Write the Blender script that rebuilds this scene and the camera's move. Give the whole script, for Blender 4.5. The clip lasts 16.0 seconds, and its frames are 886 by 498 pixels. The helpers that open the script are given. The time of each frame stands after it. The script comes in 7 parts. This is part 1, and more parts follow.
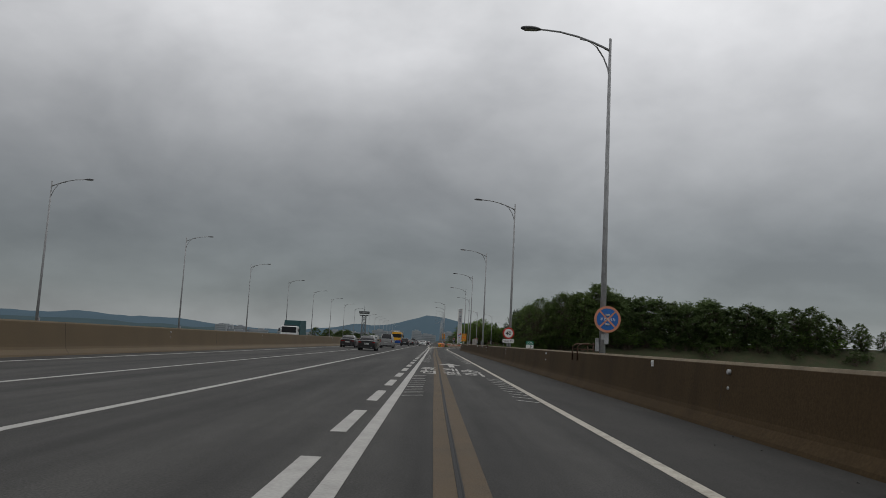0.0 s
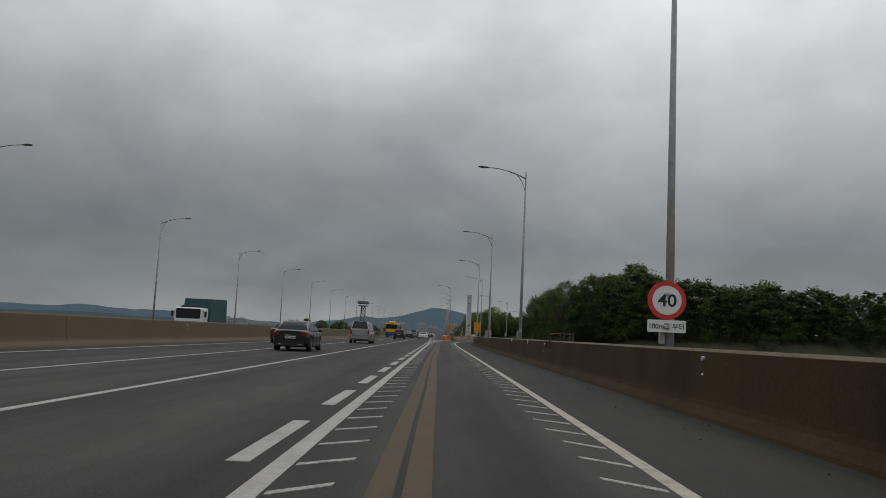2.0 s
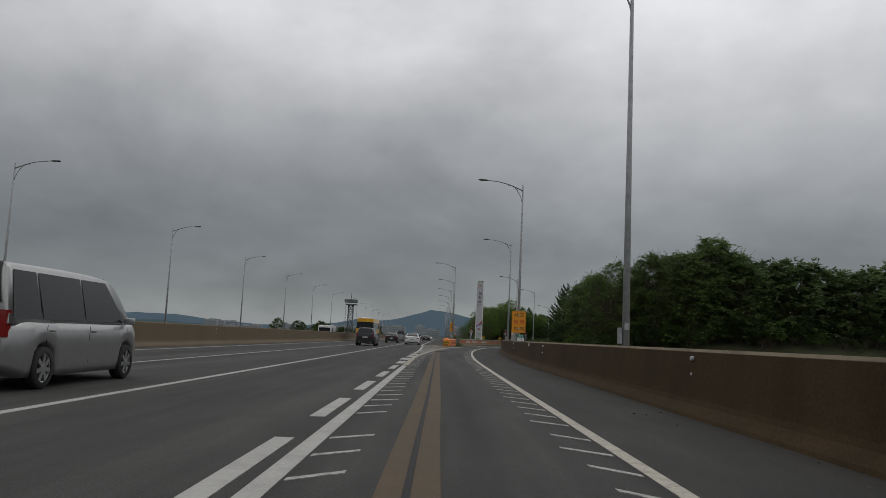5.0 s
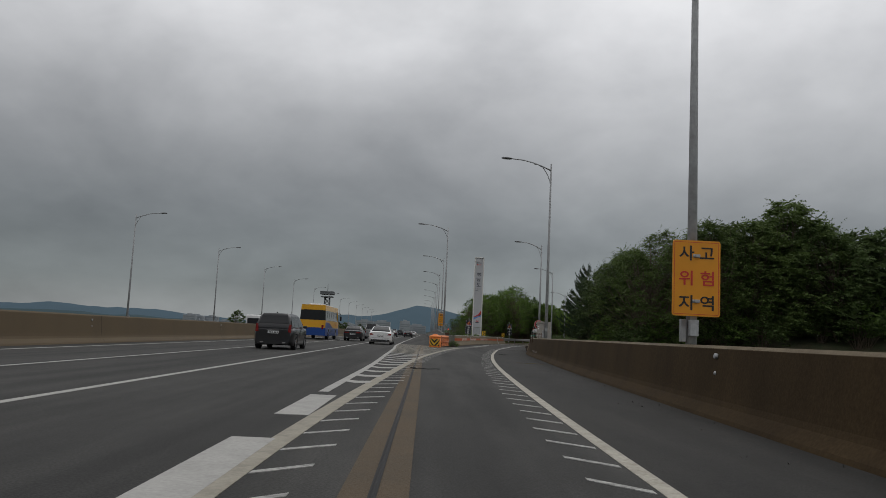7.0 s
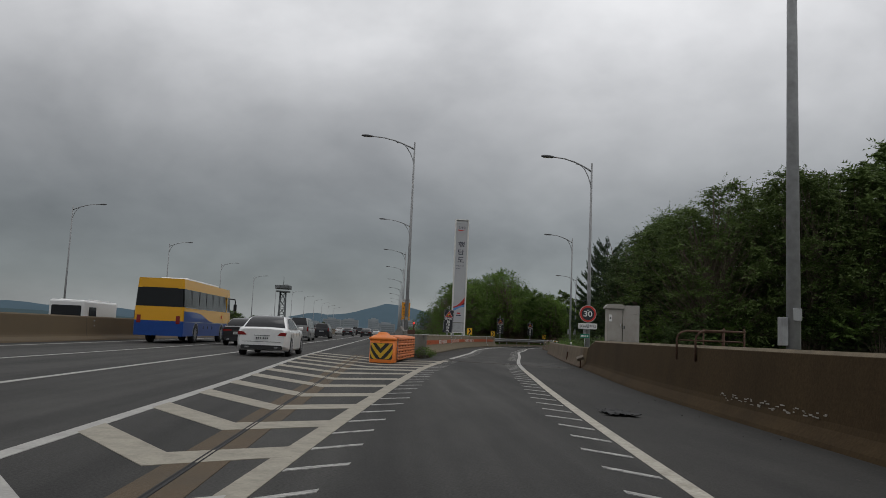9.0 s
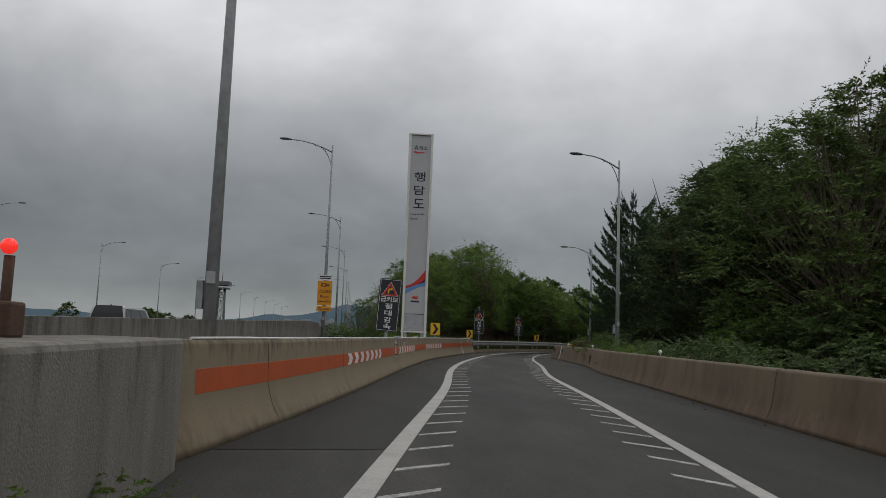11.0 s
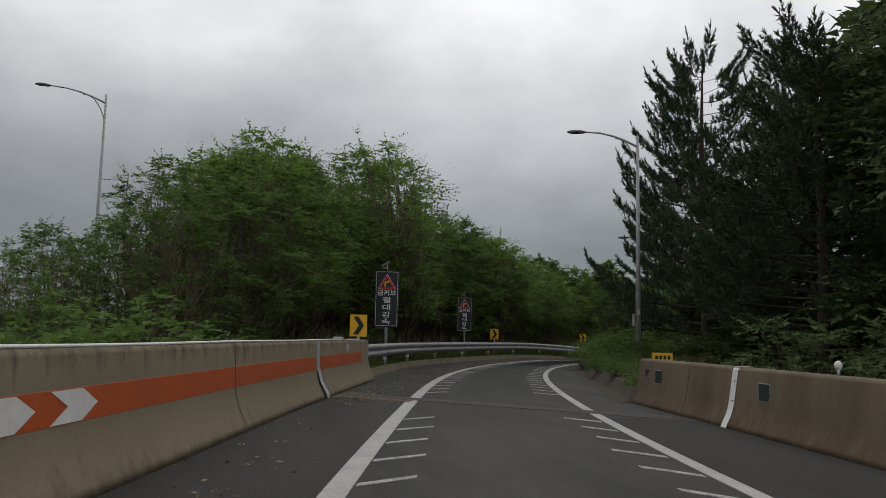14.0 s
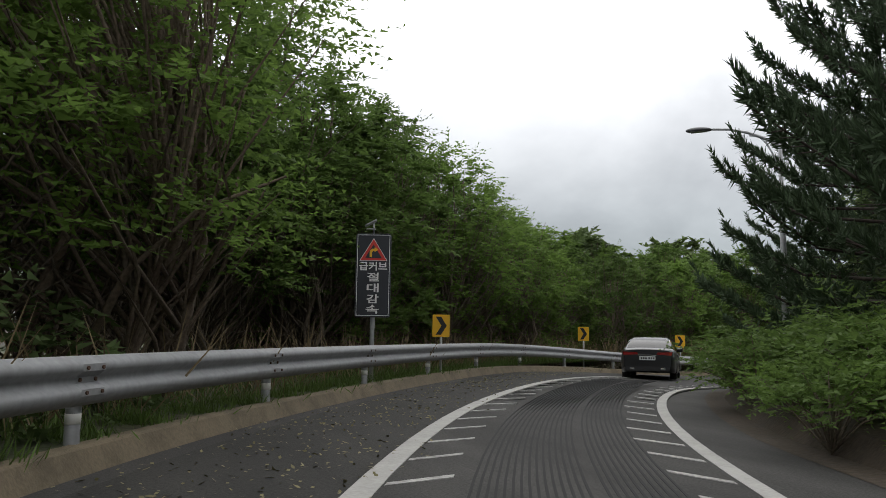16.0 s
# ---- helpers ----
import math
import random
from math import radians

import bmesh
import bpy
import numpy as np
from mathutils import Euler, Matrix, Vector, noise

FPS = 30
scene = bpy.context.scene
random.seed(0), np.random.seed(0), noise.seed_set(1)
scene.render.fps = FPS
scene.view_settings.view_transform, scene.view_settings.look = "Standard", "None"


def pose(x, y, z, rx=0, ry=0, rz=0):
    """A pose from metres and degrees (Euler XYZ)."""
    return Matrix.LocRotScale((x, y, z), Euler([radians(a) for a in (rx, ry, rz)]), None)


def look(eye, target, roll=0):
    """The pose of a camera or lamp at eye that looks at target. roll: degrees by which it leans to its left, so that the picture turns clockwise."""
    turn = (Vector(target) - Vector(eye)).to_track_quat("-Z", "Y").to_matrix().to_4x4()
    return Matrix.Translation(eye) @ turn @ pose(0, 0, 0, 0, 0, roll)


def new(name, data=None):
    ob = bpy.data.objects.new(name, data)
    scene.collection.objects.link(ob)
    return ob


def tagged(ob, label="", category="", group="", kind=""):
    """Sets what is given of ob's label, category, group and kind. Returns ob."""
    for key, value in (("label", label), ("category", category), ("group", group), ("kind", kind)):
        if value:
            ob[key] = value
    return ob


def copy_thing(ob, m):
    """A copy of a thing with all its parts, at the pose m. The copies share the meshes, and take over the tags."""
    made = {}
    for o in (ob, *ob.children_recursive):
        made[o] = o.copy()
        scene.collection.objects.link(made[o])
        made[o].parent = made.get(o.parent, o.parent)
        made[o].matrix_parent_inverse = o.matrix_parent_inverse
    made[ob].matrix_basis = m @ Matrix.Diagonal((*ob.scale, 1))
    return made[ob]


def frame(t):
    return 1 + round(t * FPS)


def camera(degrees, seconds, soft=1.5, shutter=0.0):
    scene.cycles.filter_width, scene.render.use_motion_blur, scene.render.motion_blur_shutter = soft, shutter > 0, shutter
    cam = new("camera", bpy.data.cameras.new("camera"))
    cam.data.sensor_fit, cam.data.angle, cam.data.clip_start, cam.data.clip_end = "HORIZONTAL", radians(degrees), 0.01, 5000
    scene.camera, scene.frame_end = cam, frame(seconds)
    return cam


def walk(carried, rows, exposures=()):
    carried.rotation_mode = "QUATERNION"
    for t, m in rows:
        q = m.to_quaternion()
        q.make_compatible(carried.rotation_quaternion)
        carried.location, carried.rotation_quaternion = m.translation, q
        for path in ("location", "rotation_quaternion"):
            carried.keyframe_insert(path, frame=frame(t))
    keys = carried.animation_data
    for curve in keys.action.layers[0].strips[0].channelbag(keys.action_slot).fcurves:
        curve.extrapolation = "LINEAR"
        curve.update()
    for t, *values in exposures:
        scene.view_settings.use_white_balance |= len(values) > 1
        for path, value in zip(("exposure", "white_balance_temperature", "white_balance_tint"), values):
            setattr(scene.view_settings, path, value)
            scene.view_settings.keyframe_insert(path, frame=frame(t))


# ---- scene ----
cam = camera(59.28, 16.0, soft=0.6)
# seconds, x, y, z, yaw, pitch, roll
PATH = [
    (0, 0.02, -0, 1.165, -0.614, 6.852, -2.939),
    (0.5, 0.22, 9.754, 1.084, -0.381, 6.789, -2.883),
    (1, 0.31, 19.553, 1.041, -0.327, 6.679, -2.853),
    (1.5, 0.43, 29.679, 1.087, -0.187, 6.448, -2.666),
    (2, 0.504, 39.512, 1.116, -0.172, 6.282, -2.731),
    (2.5, 0.515, 49.291, 1.092, 0.022, 6.188, -2.788),
    (3, 0.44, 59.183, 1.083, 0.112, 6.204, -2.775),
    (3.5, 0.296, 68.982, 1.087, 0.047, 6.406, -2.692),
    (4, 0.391, 78.608, 1.099, 0.054, 6.674, -2.84),
    (6.5, 0.432, 125.772, 1.067, -0.974, 6.162, -2.361),
    (7, 0.53, 134.528, 1.07, -1.325, 6.241, -2.685),
    (7.5, 0.645, 143.199, 1.082, -1.741, 6.12, -2.31),
    (8, 0.89, 151.894, 1.052, -2.237, 6.275, -2.521),
    (8.5, 1.273, 160.47, 1.073, -2.795, 6.257, -2.476),
    (9, 1.746, 169.017, 1.095, -3.539, 6.224, -2.51),
    (9.5, 2.339, 177.278, 1.12, -4.443, 6.116, -2.46),
    (10, 2.938, 185.059, 1.156, -5.449, 5.789, -2.154),
    (12.5, 7.278, 219.747, 1.051, -8.143, 7.501, -2.619),
    (13, 8.163, 225.131, 1.116, -9.661, 7.191, -2.485),
    (13.5, 9.108, 230.499, 1.145, -11.48, 6.83, -1.933),
    (14, 10.23, 235.242, 1.138, -12.911, 6.363, -1.356),
    (14.5, 11.496, 240.613, 1.109, -13.832, 6.294, -1.171),
    (15, 12.837, 245.842, 1.065, -14.531, 6.419, -1.096),
    (15.5, 14.32, 251.295, 1.063, -15.772, 6.491, -0.972),
    (16, 16.12, 256.751, 1.053, -18.39, 6.341, -0.858),
]
walk(cam, [(t, pose(x, y, z, 90 + pitch, roll, yaw)) for t, x, y, z, yaw, pitch, roll in PATH],
     [(0, 0.0), (5, 0.0), (9, 0.05), (12.3, 0.1), (13.2, 0.16), (14.0, 0.28), (14.5, 0.42), (15, 0.67), (15.5, 0.94), (16, 1.05)])

# ---- world and light: a grey overcast day ----
world = bpy.data.worlds.new("world")
scene.world = world
world.use_nodes = True
wn, wl = world.node_tree.nodes, world.node_tree.links
wn.clear()


def wnode(kind, **kw):
    n = wn.new(kind)
    for k, v in kw.items():
        n.inputs[k].default_value = v
    return n


wtc = wn.new("ShaderNodeTexCoord")
wsep = wn.new("ShaderNodeSeparateXYZ")
wl.new(wtc.outputs["Generated"], wsep.inputs[0])
# the cloud sheet lies flat overhead: direction divided by its height
wup = wn.new("ShaderNodeMath")
wup.operation = "MAXIMUM"
wl.new(wsep.outputs["Z"], wup.inputs[0])
wup.inputs[1].default_value = 0.0
wadd = wn.new("ShaderNodeMath")
wadd.operation = "ADD"
wl.new(wup.outputs[0], wadd.inputs[0])
wadd.inputs[1].default_value = 0.5
wdiv = wn.new("ShaderNodeVectorMath")
wdiv.operation = "DIVIDE"
wl.new(wtc.outputs["Generated"], wdiv.inputs[0])
wl.new(wadd.outputs[0], wdiv.inputs[1])
wmap = wn.new("ShaderNodeMapping")
wmap.inputs["Scale"].default_value = (1.0, 1.0, 0.0)
wmap.inputs["Location"].default_value = (0.35, 0.2, 0.0)
wl.new(wdiv.outputs[0], wmap.inputs[0])
wn1 = wnode("ShaderNodeTexNoise", Scale=2.1, Detail=5.0, Roughness=0.5, Distortion=0.4)
wn2 = wnode("ShaderNodeTexNoise", Scale=6.5, Detail=5.0, Roughness=0.55, Distortion=0.1)
for n in (wn1, wn2):
    wl.new(wmap.outputs[0], n.inputs["Vector"])
wmix = wn.new("ShaderNodeMix")
wmix.inputs["Factor"].default_value = 0.27
wl.new(wn1.outputs[0], wmix.inputs["A"])
wl.new(wn2.outputs[0], wmix.inputs["B"])
wramp = wn.new("ShaderNodeValToRGB")
wramp.color_ramp.elements[0].position, wramp.color_ramp.elements[0].color = 0.34, (0.245, 0.247, 0.251, 1)
wramp.color_ramp.elements[1].position, wramp.color_ramp.elements[1].color = 0.68, (0.41, 0.41, 0.414, 1)
wl.new(wmix.outputs[0], wramp.inputs[0])
# brighter towards the zenith, blue-grey band low down, pale strip at the horizon
wgrad = wn.new("ShaderNodeValToRGB")
g = wgrad.color_ramp
g.elements[0].position, g.elements[0].color = 0.0, (0.80, 0.86, 0.88, 1)
g.elements[1].position, g.elements[1].color = 1.0, (1.9, 1.9, 1.9, 1)
for at_, c in ((0.015, (0.78, 0.84, 0.86, 1)), (0.05, (0.55, 0.61, 0.63, 1)), (0.11, (0.54, 0.58, 0.595, 1)), (0.19, (0.74, 0.76, 0.77, 1)), (0.27, (1.18, 1.19, 1.2, 1)), (0.36, (1.9, 1.9, 1.91, 1)), (0.46, (2.35, 2.35, 2.35, 1))):
    e = g.elements.new(at_)
    e.color = c
wl.new(wup.outputs[0], wgrad.inputs[0])
wmul = wn.new("ShaderNodeMix")
wmul.data_type, wmul.blend_type = "RGBA", "MULTIPLY"
wmul.inputs["Factor"].default_value = 1.0
wl.new(wramp.outputs[0], wmul.inputs["A"])
wl.new(wgrad.outputs[0], wmul.inputs["B"])
wsky = wn.new("ShaderNodeTexSky")
wsky.sky_type, wsky.sun_disc, wsky.sun_elevation, wsky.sun_rotation = "NISHITA", False, radians(58), radians(25)
wbg1 = wn.new("ShaderNodeBackground")
# the cloud is thicker and darker towards the west, over the water
wwest = wnode("ShaderNodeMapRange", **{"From Min": -0.5, "From Max": 0.55, "To Min": 0.8, "To Max": 1.2})
wl.new(wsep.outputs["X"], wwest.inputs["Value"])
wlow = wnode("ShaderNodeMapRange", **{"From Min": 0.12, "From Max": 0.42, "To Min": 1.0, "To Max": 0.0})
wl.new(wup.outputs[0], wlow.inputs["Value"])
wtone = wn.new("ShaderNodeMix")
wtone.inputs["A"].default_value = 1.0
wl.new(wlow.outputs[0], wtone.inputs["Factor"])
wl.new(wwest.outputs[0], wtone.inputs["B"])
wl.new(wtone.outputs[0], wbg1.inputs["Strength"])
wl.new(wmul.outputs["Result"], wbg1.inputs["Color"])
wbg2 = wn.new("ShaderNodeBackground")
wbg2.inputs["Strength"].default_value = 0.006
wl.new(wsky.outputs[0], wbg2.inputs["Color"])
wsum = wn.new("ShaderNodeAddShader")
wl.new(wbg1.outputs[0], wsum.inputs[0])
wl.new(wbg2.outputs[0], wsum.inputs[1])
wout = wn.new("ShaderNodeOutputWorld")
wl.new(wsum.outputs[0], wout.inputs[0])

sun_data = bpy.data.lights.new("sun", "SUN")
sun_data.energy, sun_data.angle, sun_data.color = 0.35, radians(40), (1.0, 0.985, 0.96)
sun = new("sun", sun_data)
sun.matrix_world = look((0, 0, 60), (-14, -30, 0))

# ---- materials ----
MATS = {}


def mat(name, color, rough=0.6, metal=0.0, grain=0.0, grain_scale=40.0, stain=0.0, stain_scale=1.5, stain_color=None, bump=0.0,
        bump_scale=60.0, stretch=(1, 1, 1), rand=0.0, emit=0.0, coat=0.0, spec=0.5, translucent=0.0, coords="Object"):
    """A surface with colour variation at two scales (fine grain, larger stains) and fine relief."""
    if name in MATS:
        return MATS[name]
    m = bpy.data.materials.new(name)
    m.use_nodes = True
    nd, ln = m.node_tree.nodes, m.node_tree.links
    b = nd["Principled BSDF"]
    b.inputs["Roughness"].default_value = rough
    b.inputs["Metallic"].default_value = metal
    b.inputs["Coat Weight"].default_value = coat
    b.inputs["Specular IOR Level"].default_value = spec
    col = (*color, 1.0)
    b.inputs["Base Color"].default_value = col
    out = None
    if grain or stain or bump:
        tc = nd.new("ShaderNodeTexCoord")
        mp = nd.new("ShaderNodeMapping")
        mp.inputs["Scale"].default_value = stretch
        ln.new(tc.outputs[coords], mp.inputs[0])
    if stain:
        n = nd.new("ShaderNodeTexNoise")
        n.inputs["Scale"].default_value, n.inputs["Detail"].default_value, n.inputs["Roughness"].default_value = stain_scale, 6.0, 0.62
        ln.new(mp.outputs[0], n.inputs["Vector"])
        r = nd.new("ShaderNodeMapRange")
        r.inputs["From Min"].default_value, r.inputs["From Max"].default_value = 0.42, 0.72
        r.inputs["To Max"].default_value = stain
        ln.new(n.outputs[0], r.inputs["Value"])
        x = nd.new("ShaderNodeMix")
        x.data_type = "RGBA"
        x.inputs["A"].default_value = col
        x.inputs["B"].default_value = (*(stain_color or [c * 0.45 for c in color]), 1)
        ln.new(r.outputs[0], x.inputs["Factor"])
        out = x.outputs["Result"]
    if grain:
        n = nd.new("ShaderNodeTexNoise")
        n.inputs["Scale"].default_value, n.inputs["Detail"].default_value = grain_scale, 3.0
        ln.new(tc.outputs[coords], n.inputs["Vector"])
        r = nd.new("ShaderNodeMapRange")
        r.inputs["From Min"].default_value, r.inputs["From Max"].default_value = 0.25, 0.75
        r.inputs["To Min"].default_value, r.inputs["To Max"].default_value = 1 - grain, 1 + grain
        ln.new(n.outputs[0], r.inputs["Value"])
        x = nd.new("ShaderNodeMix")
        x.data_type, x.blend_type = "RGBA", "MULTIPLY"
        x.inputs["Factor"].default_value = 1.0
        if out:
            ln.new(out, x.inputs["A"])
        else:
            x.inputs["A"].default_value = col
        ln.new(r.outputs[0], x.inputs["B"])
        out = x.outputs["Result"]
    if rand:
        oi = nd.new("ShaderNodeObjectInfo")
        geo = nd.new("ShaderNodeNewGeometry")
        ad = nd.new("ShaderNodeMath")
        ad.operation = "ADD"
        ln.new(oi.outputs["Random"], ad.inputs[0])
        ln.new(geo.outputs["Random Per Island"], ad.inputs[1])
        r = nd.new("ShaderNodeMapRange")
        r.inputs["From Max"].default_value = 2.0
        r.inputs["To Min"].default_value, r.inputs["To Max"].default_value = 1 - rand, 1 + rand
        ln.new(ad.outputs[0], r.inputs["Value"])
        x = nd.new("ShaderNodeMix")
        x.data_type, x.blend_type = "RGBA", "MULTIPLY"
        x.inputs["Factor"].default_value = 1.0
        if out:
            ln.new(out, x.inputs["A"])
        else:
            x.inputs["A"].default_value = col
        ln.new(r.outputs[0], x.inputs["B"])
        out = x.outputs["Result"]
    if out:
        ln.new(out, b.inputs["Base Color"])
    if bump:
        n = nd.new("ShaderNodeTexNoise")
        n.inputs["Scale"].default_value, n.inputs["Detail"].default_value = bump_scale, 4.0
        ln.new(tc.outputs[coords], n.inputs["Vector"])
        bp = nd.new("ShaderNodeBump")
        bp.inputs["Strength"].default_value, bp.inputs["Distance"].default_value = bump, 0.02
        ln.new(n.outputs[0], bp.inputs["Height"])
        ln.new(bp.outputs[0], b.inputs["Normal"])
    if emit:
        b.inputs["Emission Color"].default_value = col
        b.inputs["Emission Strength"].default_value = emit
    if translucent:
        t = nd.new("ShaderNodeBsdfTranslucent")
        if out:
            ln.new(out, t.inputs["Color"])
        else:
            t.inputs["Color"].default_value = col
        s = nd.new("ShaderNodeMixShader")
        s.inputs[0].default_value = translucent
        ln.new(b.outputs[0], s.inputs[1])
        ln.new(t.outputs[0], s.inputs[2])
        ln.new(s.outputs[0], nd["Material Output"].inputs["Surface"])
    MATS[name] = m
    return m


def asphalt_mat(name, dark, pale, along=0.035, blotch=0.5):
    """Worn asphalt: long wheel-track streaks, mottled patches and coarse aggregate."""
    m = bpy.data.materials.new(name)
    m.use_nodes = True
    nd, ln = m.node_tree.nodes, m.node_tree.links
    b = nd["Principled BSDF"]
    b.inputs["Roughness"].default_value, b.inputs["Specular IOR Level"].default_value = 0.88, 0.35
    tc = nd.new("ShaderNodeTexCoord")

    def noise_of(scale, stretch, detail, lo, hi, to_lo, to_hi, rough=0.6):
        mp = nd.new("ShaderNodeMapping")
        mp.inputs["Scale"].default_value = stretch
        ln.new(tc.outputs["Object"], mp.inputs[0])
        n = nd.new("ShaderNodeTexNoise")
        n.inputs["Scale"].default_value, n.inputs["Detail"].default_value, n.inputs["Roughness"].default_value = scale, detail, rough
        ln.new(mp.outputs[0], n.inputs["Vector"])
        r = nd.new("ShaderNodeMapRange")
        for k, v in (("From Min", lo), ("From Max", hi), ("To Min", to_lo), ("To Max", to_hi)):
            r.inputs[k].default_value = v
        ln.new(n.outputs[0], r.inputs["Value"])
        return n, r.outputs[0]

    def times(p, q):
        x = nd.new("ShaderNodeMath")
        x.operation = "MULTIPLY"
        ln.new(p, x.inputs[0])
        ln.new(q, x.inputs[1])
        return x.outputs[0]

    _, tracks = noise_of(0.95, (1, along, 1), 3.0, 0.36, 0.64, 0.0, 1.0)
    _, patches = noise_of(1.1, (1, 0.3, 1), 6.0, 0.3, 0.7, 1 - blotch * 0.55, 1 + blotch * 0.55, 0.7)
    grain, stones = noise_of(46.0, (1, 1, 1), 2.0, 0.28, 0.72, 0.55, 1.45)
    x = nd.new("ShaderNodeMix")
    x.data_type = "RGBA"
    x.inputs["A"].default_value, x.inputs["B"].default_value = (*dark, 1), (*pale, 1)
    ln.new(tracks, x.inputs["Factor"])
    y = nd.new("ShaderNodeMix")
    y.data_type, y.blend_type = "RGBA", "MULTIPLY"
    y.inputs["Factor"].default_value = 1.0
    ln.new(x.outputs["Result"], y.inputs["A"])
    ln.new(times(patches, stones), y.inputs["B"])
    ln.new(y.outputs["Result"], b.inputs["Base Color"])
    bp = nd.new("ShaderNodeBump")
    bp.inputs["Strength"].default_value, bp.inputs["Distance"].default_value = 0.35, 0.01
    ln.new(grain.outputs[0], bp.inputs["Height"])
    ln.new(bp.outputs[0], b.inputs["Normal"])
    return m


asphalt = asphalt_mat("asphalt", (0.019, 0.0185, 0.017), (0.047, 0.0455, 0.042))
asphalt_ramp = asphalt_mat("asphalt_ramp", (0.028, 0.0268, 0.0245), (0.043, 0.041, 0.0375), 0.12, 0.6)
asphalt_shoulder = asphalt_mat("asphalt_shoulder", (0.0185, 0.0175, 0.0155), (0.028, 0.0265, 0.0235), 0.1, 0.6)
road_white = mat("road_white", (0.37, 0.362, 0.34), 0.8, grain=0.12, grain_scale=25, stain=0.7, stain_scale=2.2, stain_color=(0.25, 0.245, 0.23), bump=0.2)
road_cream = mat("road_cream", (0.3, 0.275, 0.22), 0.75, grain=0.12, grain_scale=25, stain=0.8, stain_scale=4, stain_color=(0.19, 0.175, 0.14), bump=0.2)
road_faint = mat("road_faint", (0.36, 0.355, 0.335), 0.8, grain=0.35, grain_scale=30, stain=0.9, stain_scale=7, stain_color=(0.1, 0.098, 0.095), bump=0.2)
joint_band = mat("joint_band", (0.085, 0.058, 0.031), 0.9, grain=0.25, grain_scale=60, stain=0.6, stain_scale=0.9, stain_color=(0.052, 0.043, 0.028), bump=0.4)
rubber = mat("rubber", (0.009, 0.009, 0.0095), 0.8, grain=0.3, grain_scale=90)
brown_wall = mat("brown_barrier_paint", (0.056, 0.0365, 0.017), 0.9, grain=0.22, grain_scale=22, stain=0.8, stain_scale=1.3,
                 stain_color=(0.03, 0.0195, 0.0095), spec=0.15, stretch=(1, 0.45, 0.2), bump=0.15, bump_scale=40)
concrete = mat("old_concrete", (0.19, 0.15, 0.095), 0.85, grain=0.16, grain_scale=45, stain=0.75, stain_scale=1.3, stain_color=(0.07, 0.054, 0.035),
               stretch=(1, 1, 0.35), bump=0.35, bump_scale=60)
# median barrier: brown paint with the brighter light on that side in its colour
lit_brown_wall = mat("lit_brown_barrier_paint", (0.115, 0.08, 0.04), 0.75, grain=0.12, grain_scale=30, stain=0.55, stain_scale=0.8,
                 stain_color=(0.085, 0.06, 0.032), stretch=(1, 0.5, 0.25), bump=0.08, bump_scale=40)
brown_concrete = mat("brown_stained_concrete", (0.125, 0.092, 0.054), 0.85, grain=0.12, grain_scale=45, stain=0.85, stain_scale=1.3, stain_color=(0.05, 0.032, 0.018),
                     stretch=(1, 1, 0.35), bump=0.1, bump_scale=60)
grey_concrete = mat("stained_concrete", (0.19, 0.178, 0.155), 0.88, grain=0.16, grain_scale=45, stain=0.9, stain_scale=1.6, stain_color=(0.10, 0.09, 0.075),
                    stretch=(1, 1, 0.12), bump=0.35, bump_scale=60)
wall_concrete = mat("wall_concrete", (0.2, 0.158, 0.1), 0.88, grain=0.12, grain_scale=40, stain=0.4, stain_scale=0.9, stain_color=(0.14, 0.108, 0.066), stretch=(1, 1, 0.5), bump=0.1, bump_scale=60)


def drip_marks(m, z0, z1, amount, color):
    """Stains and darker tone that thicken from height z0 towards z1: algae runs below a wall's top edge, or mud
    splashes up from its foot.
    """
    nd, ln = m.node_tree.nodes, m.node_tree.links
    b = nd["Principled BSDF"]
    old = b.inputs["Base Color"].links[0].from_socket
    tc = nd.new("ShaderNodeTexCoord")
    mp = nd.new("ShaderNodeMapping")
    mp.inputs["Scale"].default_value = (2.6, 2.6, 0.55)
    ln.new(tc.outputs["Object"], mp.inputs[0])
    n = nd.new("ShaderNodeTexNoise")
    n.inputs["Scale"].default_value, n.inputs["Detail"].default_value, n.inputs["Roughness"].default_value = 2.2, 7.0, 0.68
    ln.new(mp.outputs[0], n.inputs["Vector"])
    sp = nd.new("ShaderNodeSeparateXYZ")
    ln.new(tc.outputs["Object"], sp.inputs[0])
    hr = nd.new("ShaderNodeMapRange")
    hr.inputs["From Min"].default_value, hr.inputs["From Max"].default_value = z0, z1
    hr.inputs["To Min"].default_value, hr.inputs["To Max"].default_value = -0.25, 0.1
    ln.new(sp.outputs["Z"], hr.inputs["Value"])
    ad = nd.new("ShaderNodeMath")
    ln.new(n.outputs[0], ad.inputs[0])
    ln.new(hr.outputs[0], ad.inputs[1])
    r = nd.new("ShaderNodeMapRange")
    r.inputs["From Min"].default_value, r.inputs["From Max"].default_value, r.inputs["To Max"].default_value = 0.48, 0.72, amount
    ln.new(ad.outputs[0], r.inputs["Value"])
    x = nd.new("ShaderNodeMix")
    x.data_type = "RGBA"
    ln.new(r.outputs[0], x.inputs["Factor"])
    ln.new(old, x.inputs["A"])
    x.inputs["B"].default_value = (*color, 1)
    ln.new(x.outputs["Result"], b.inputs["Base Color"])


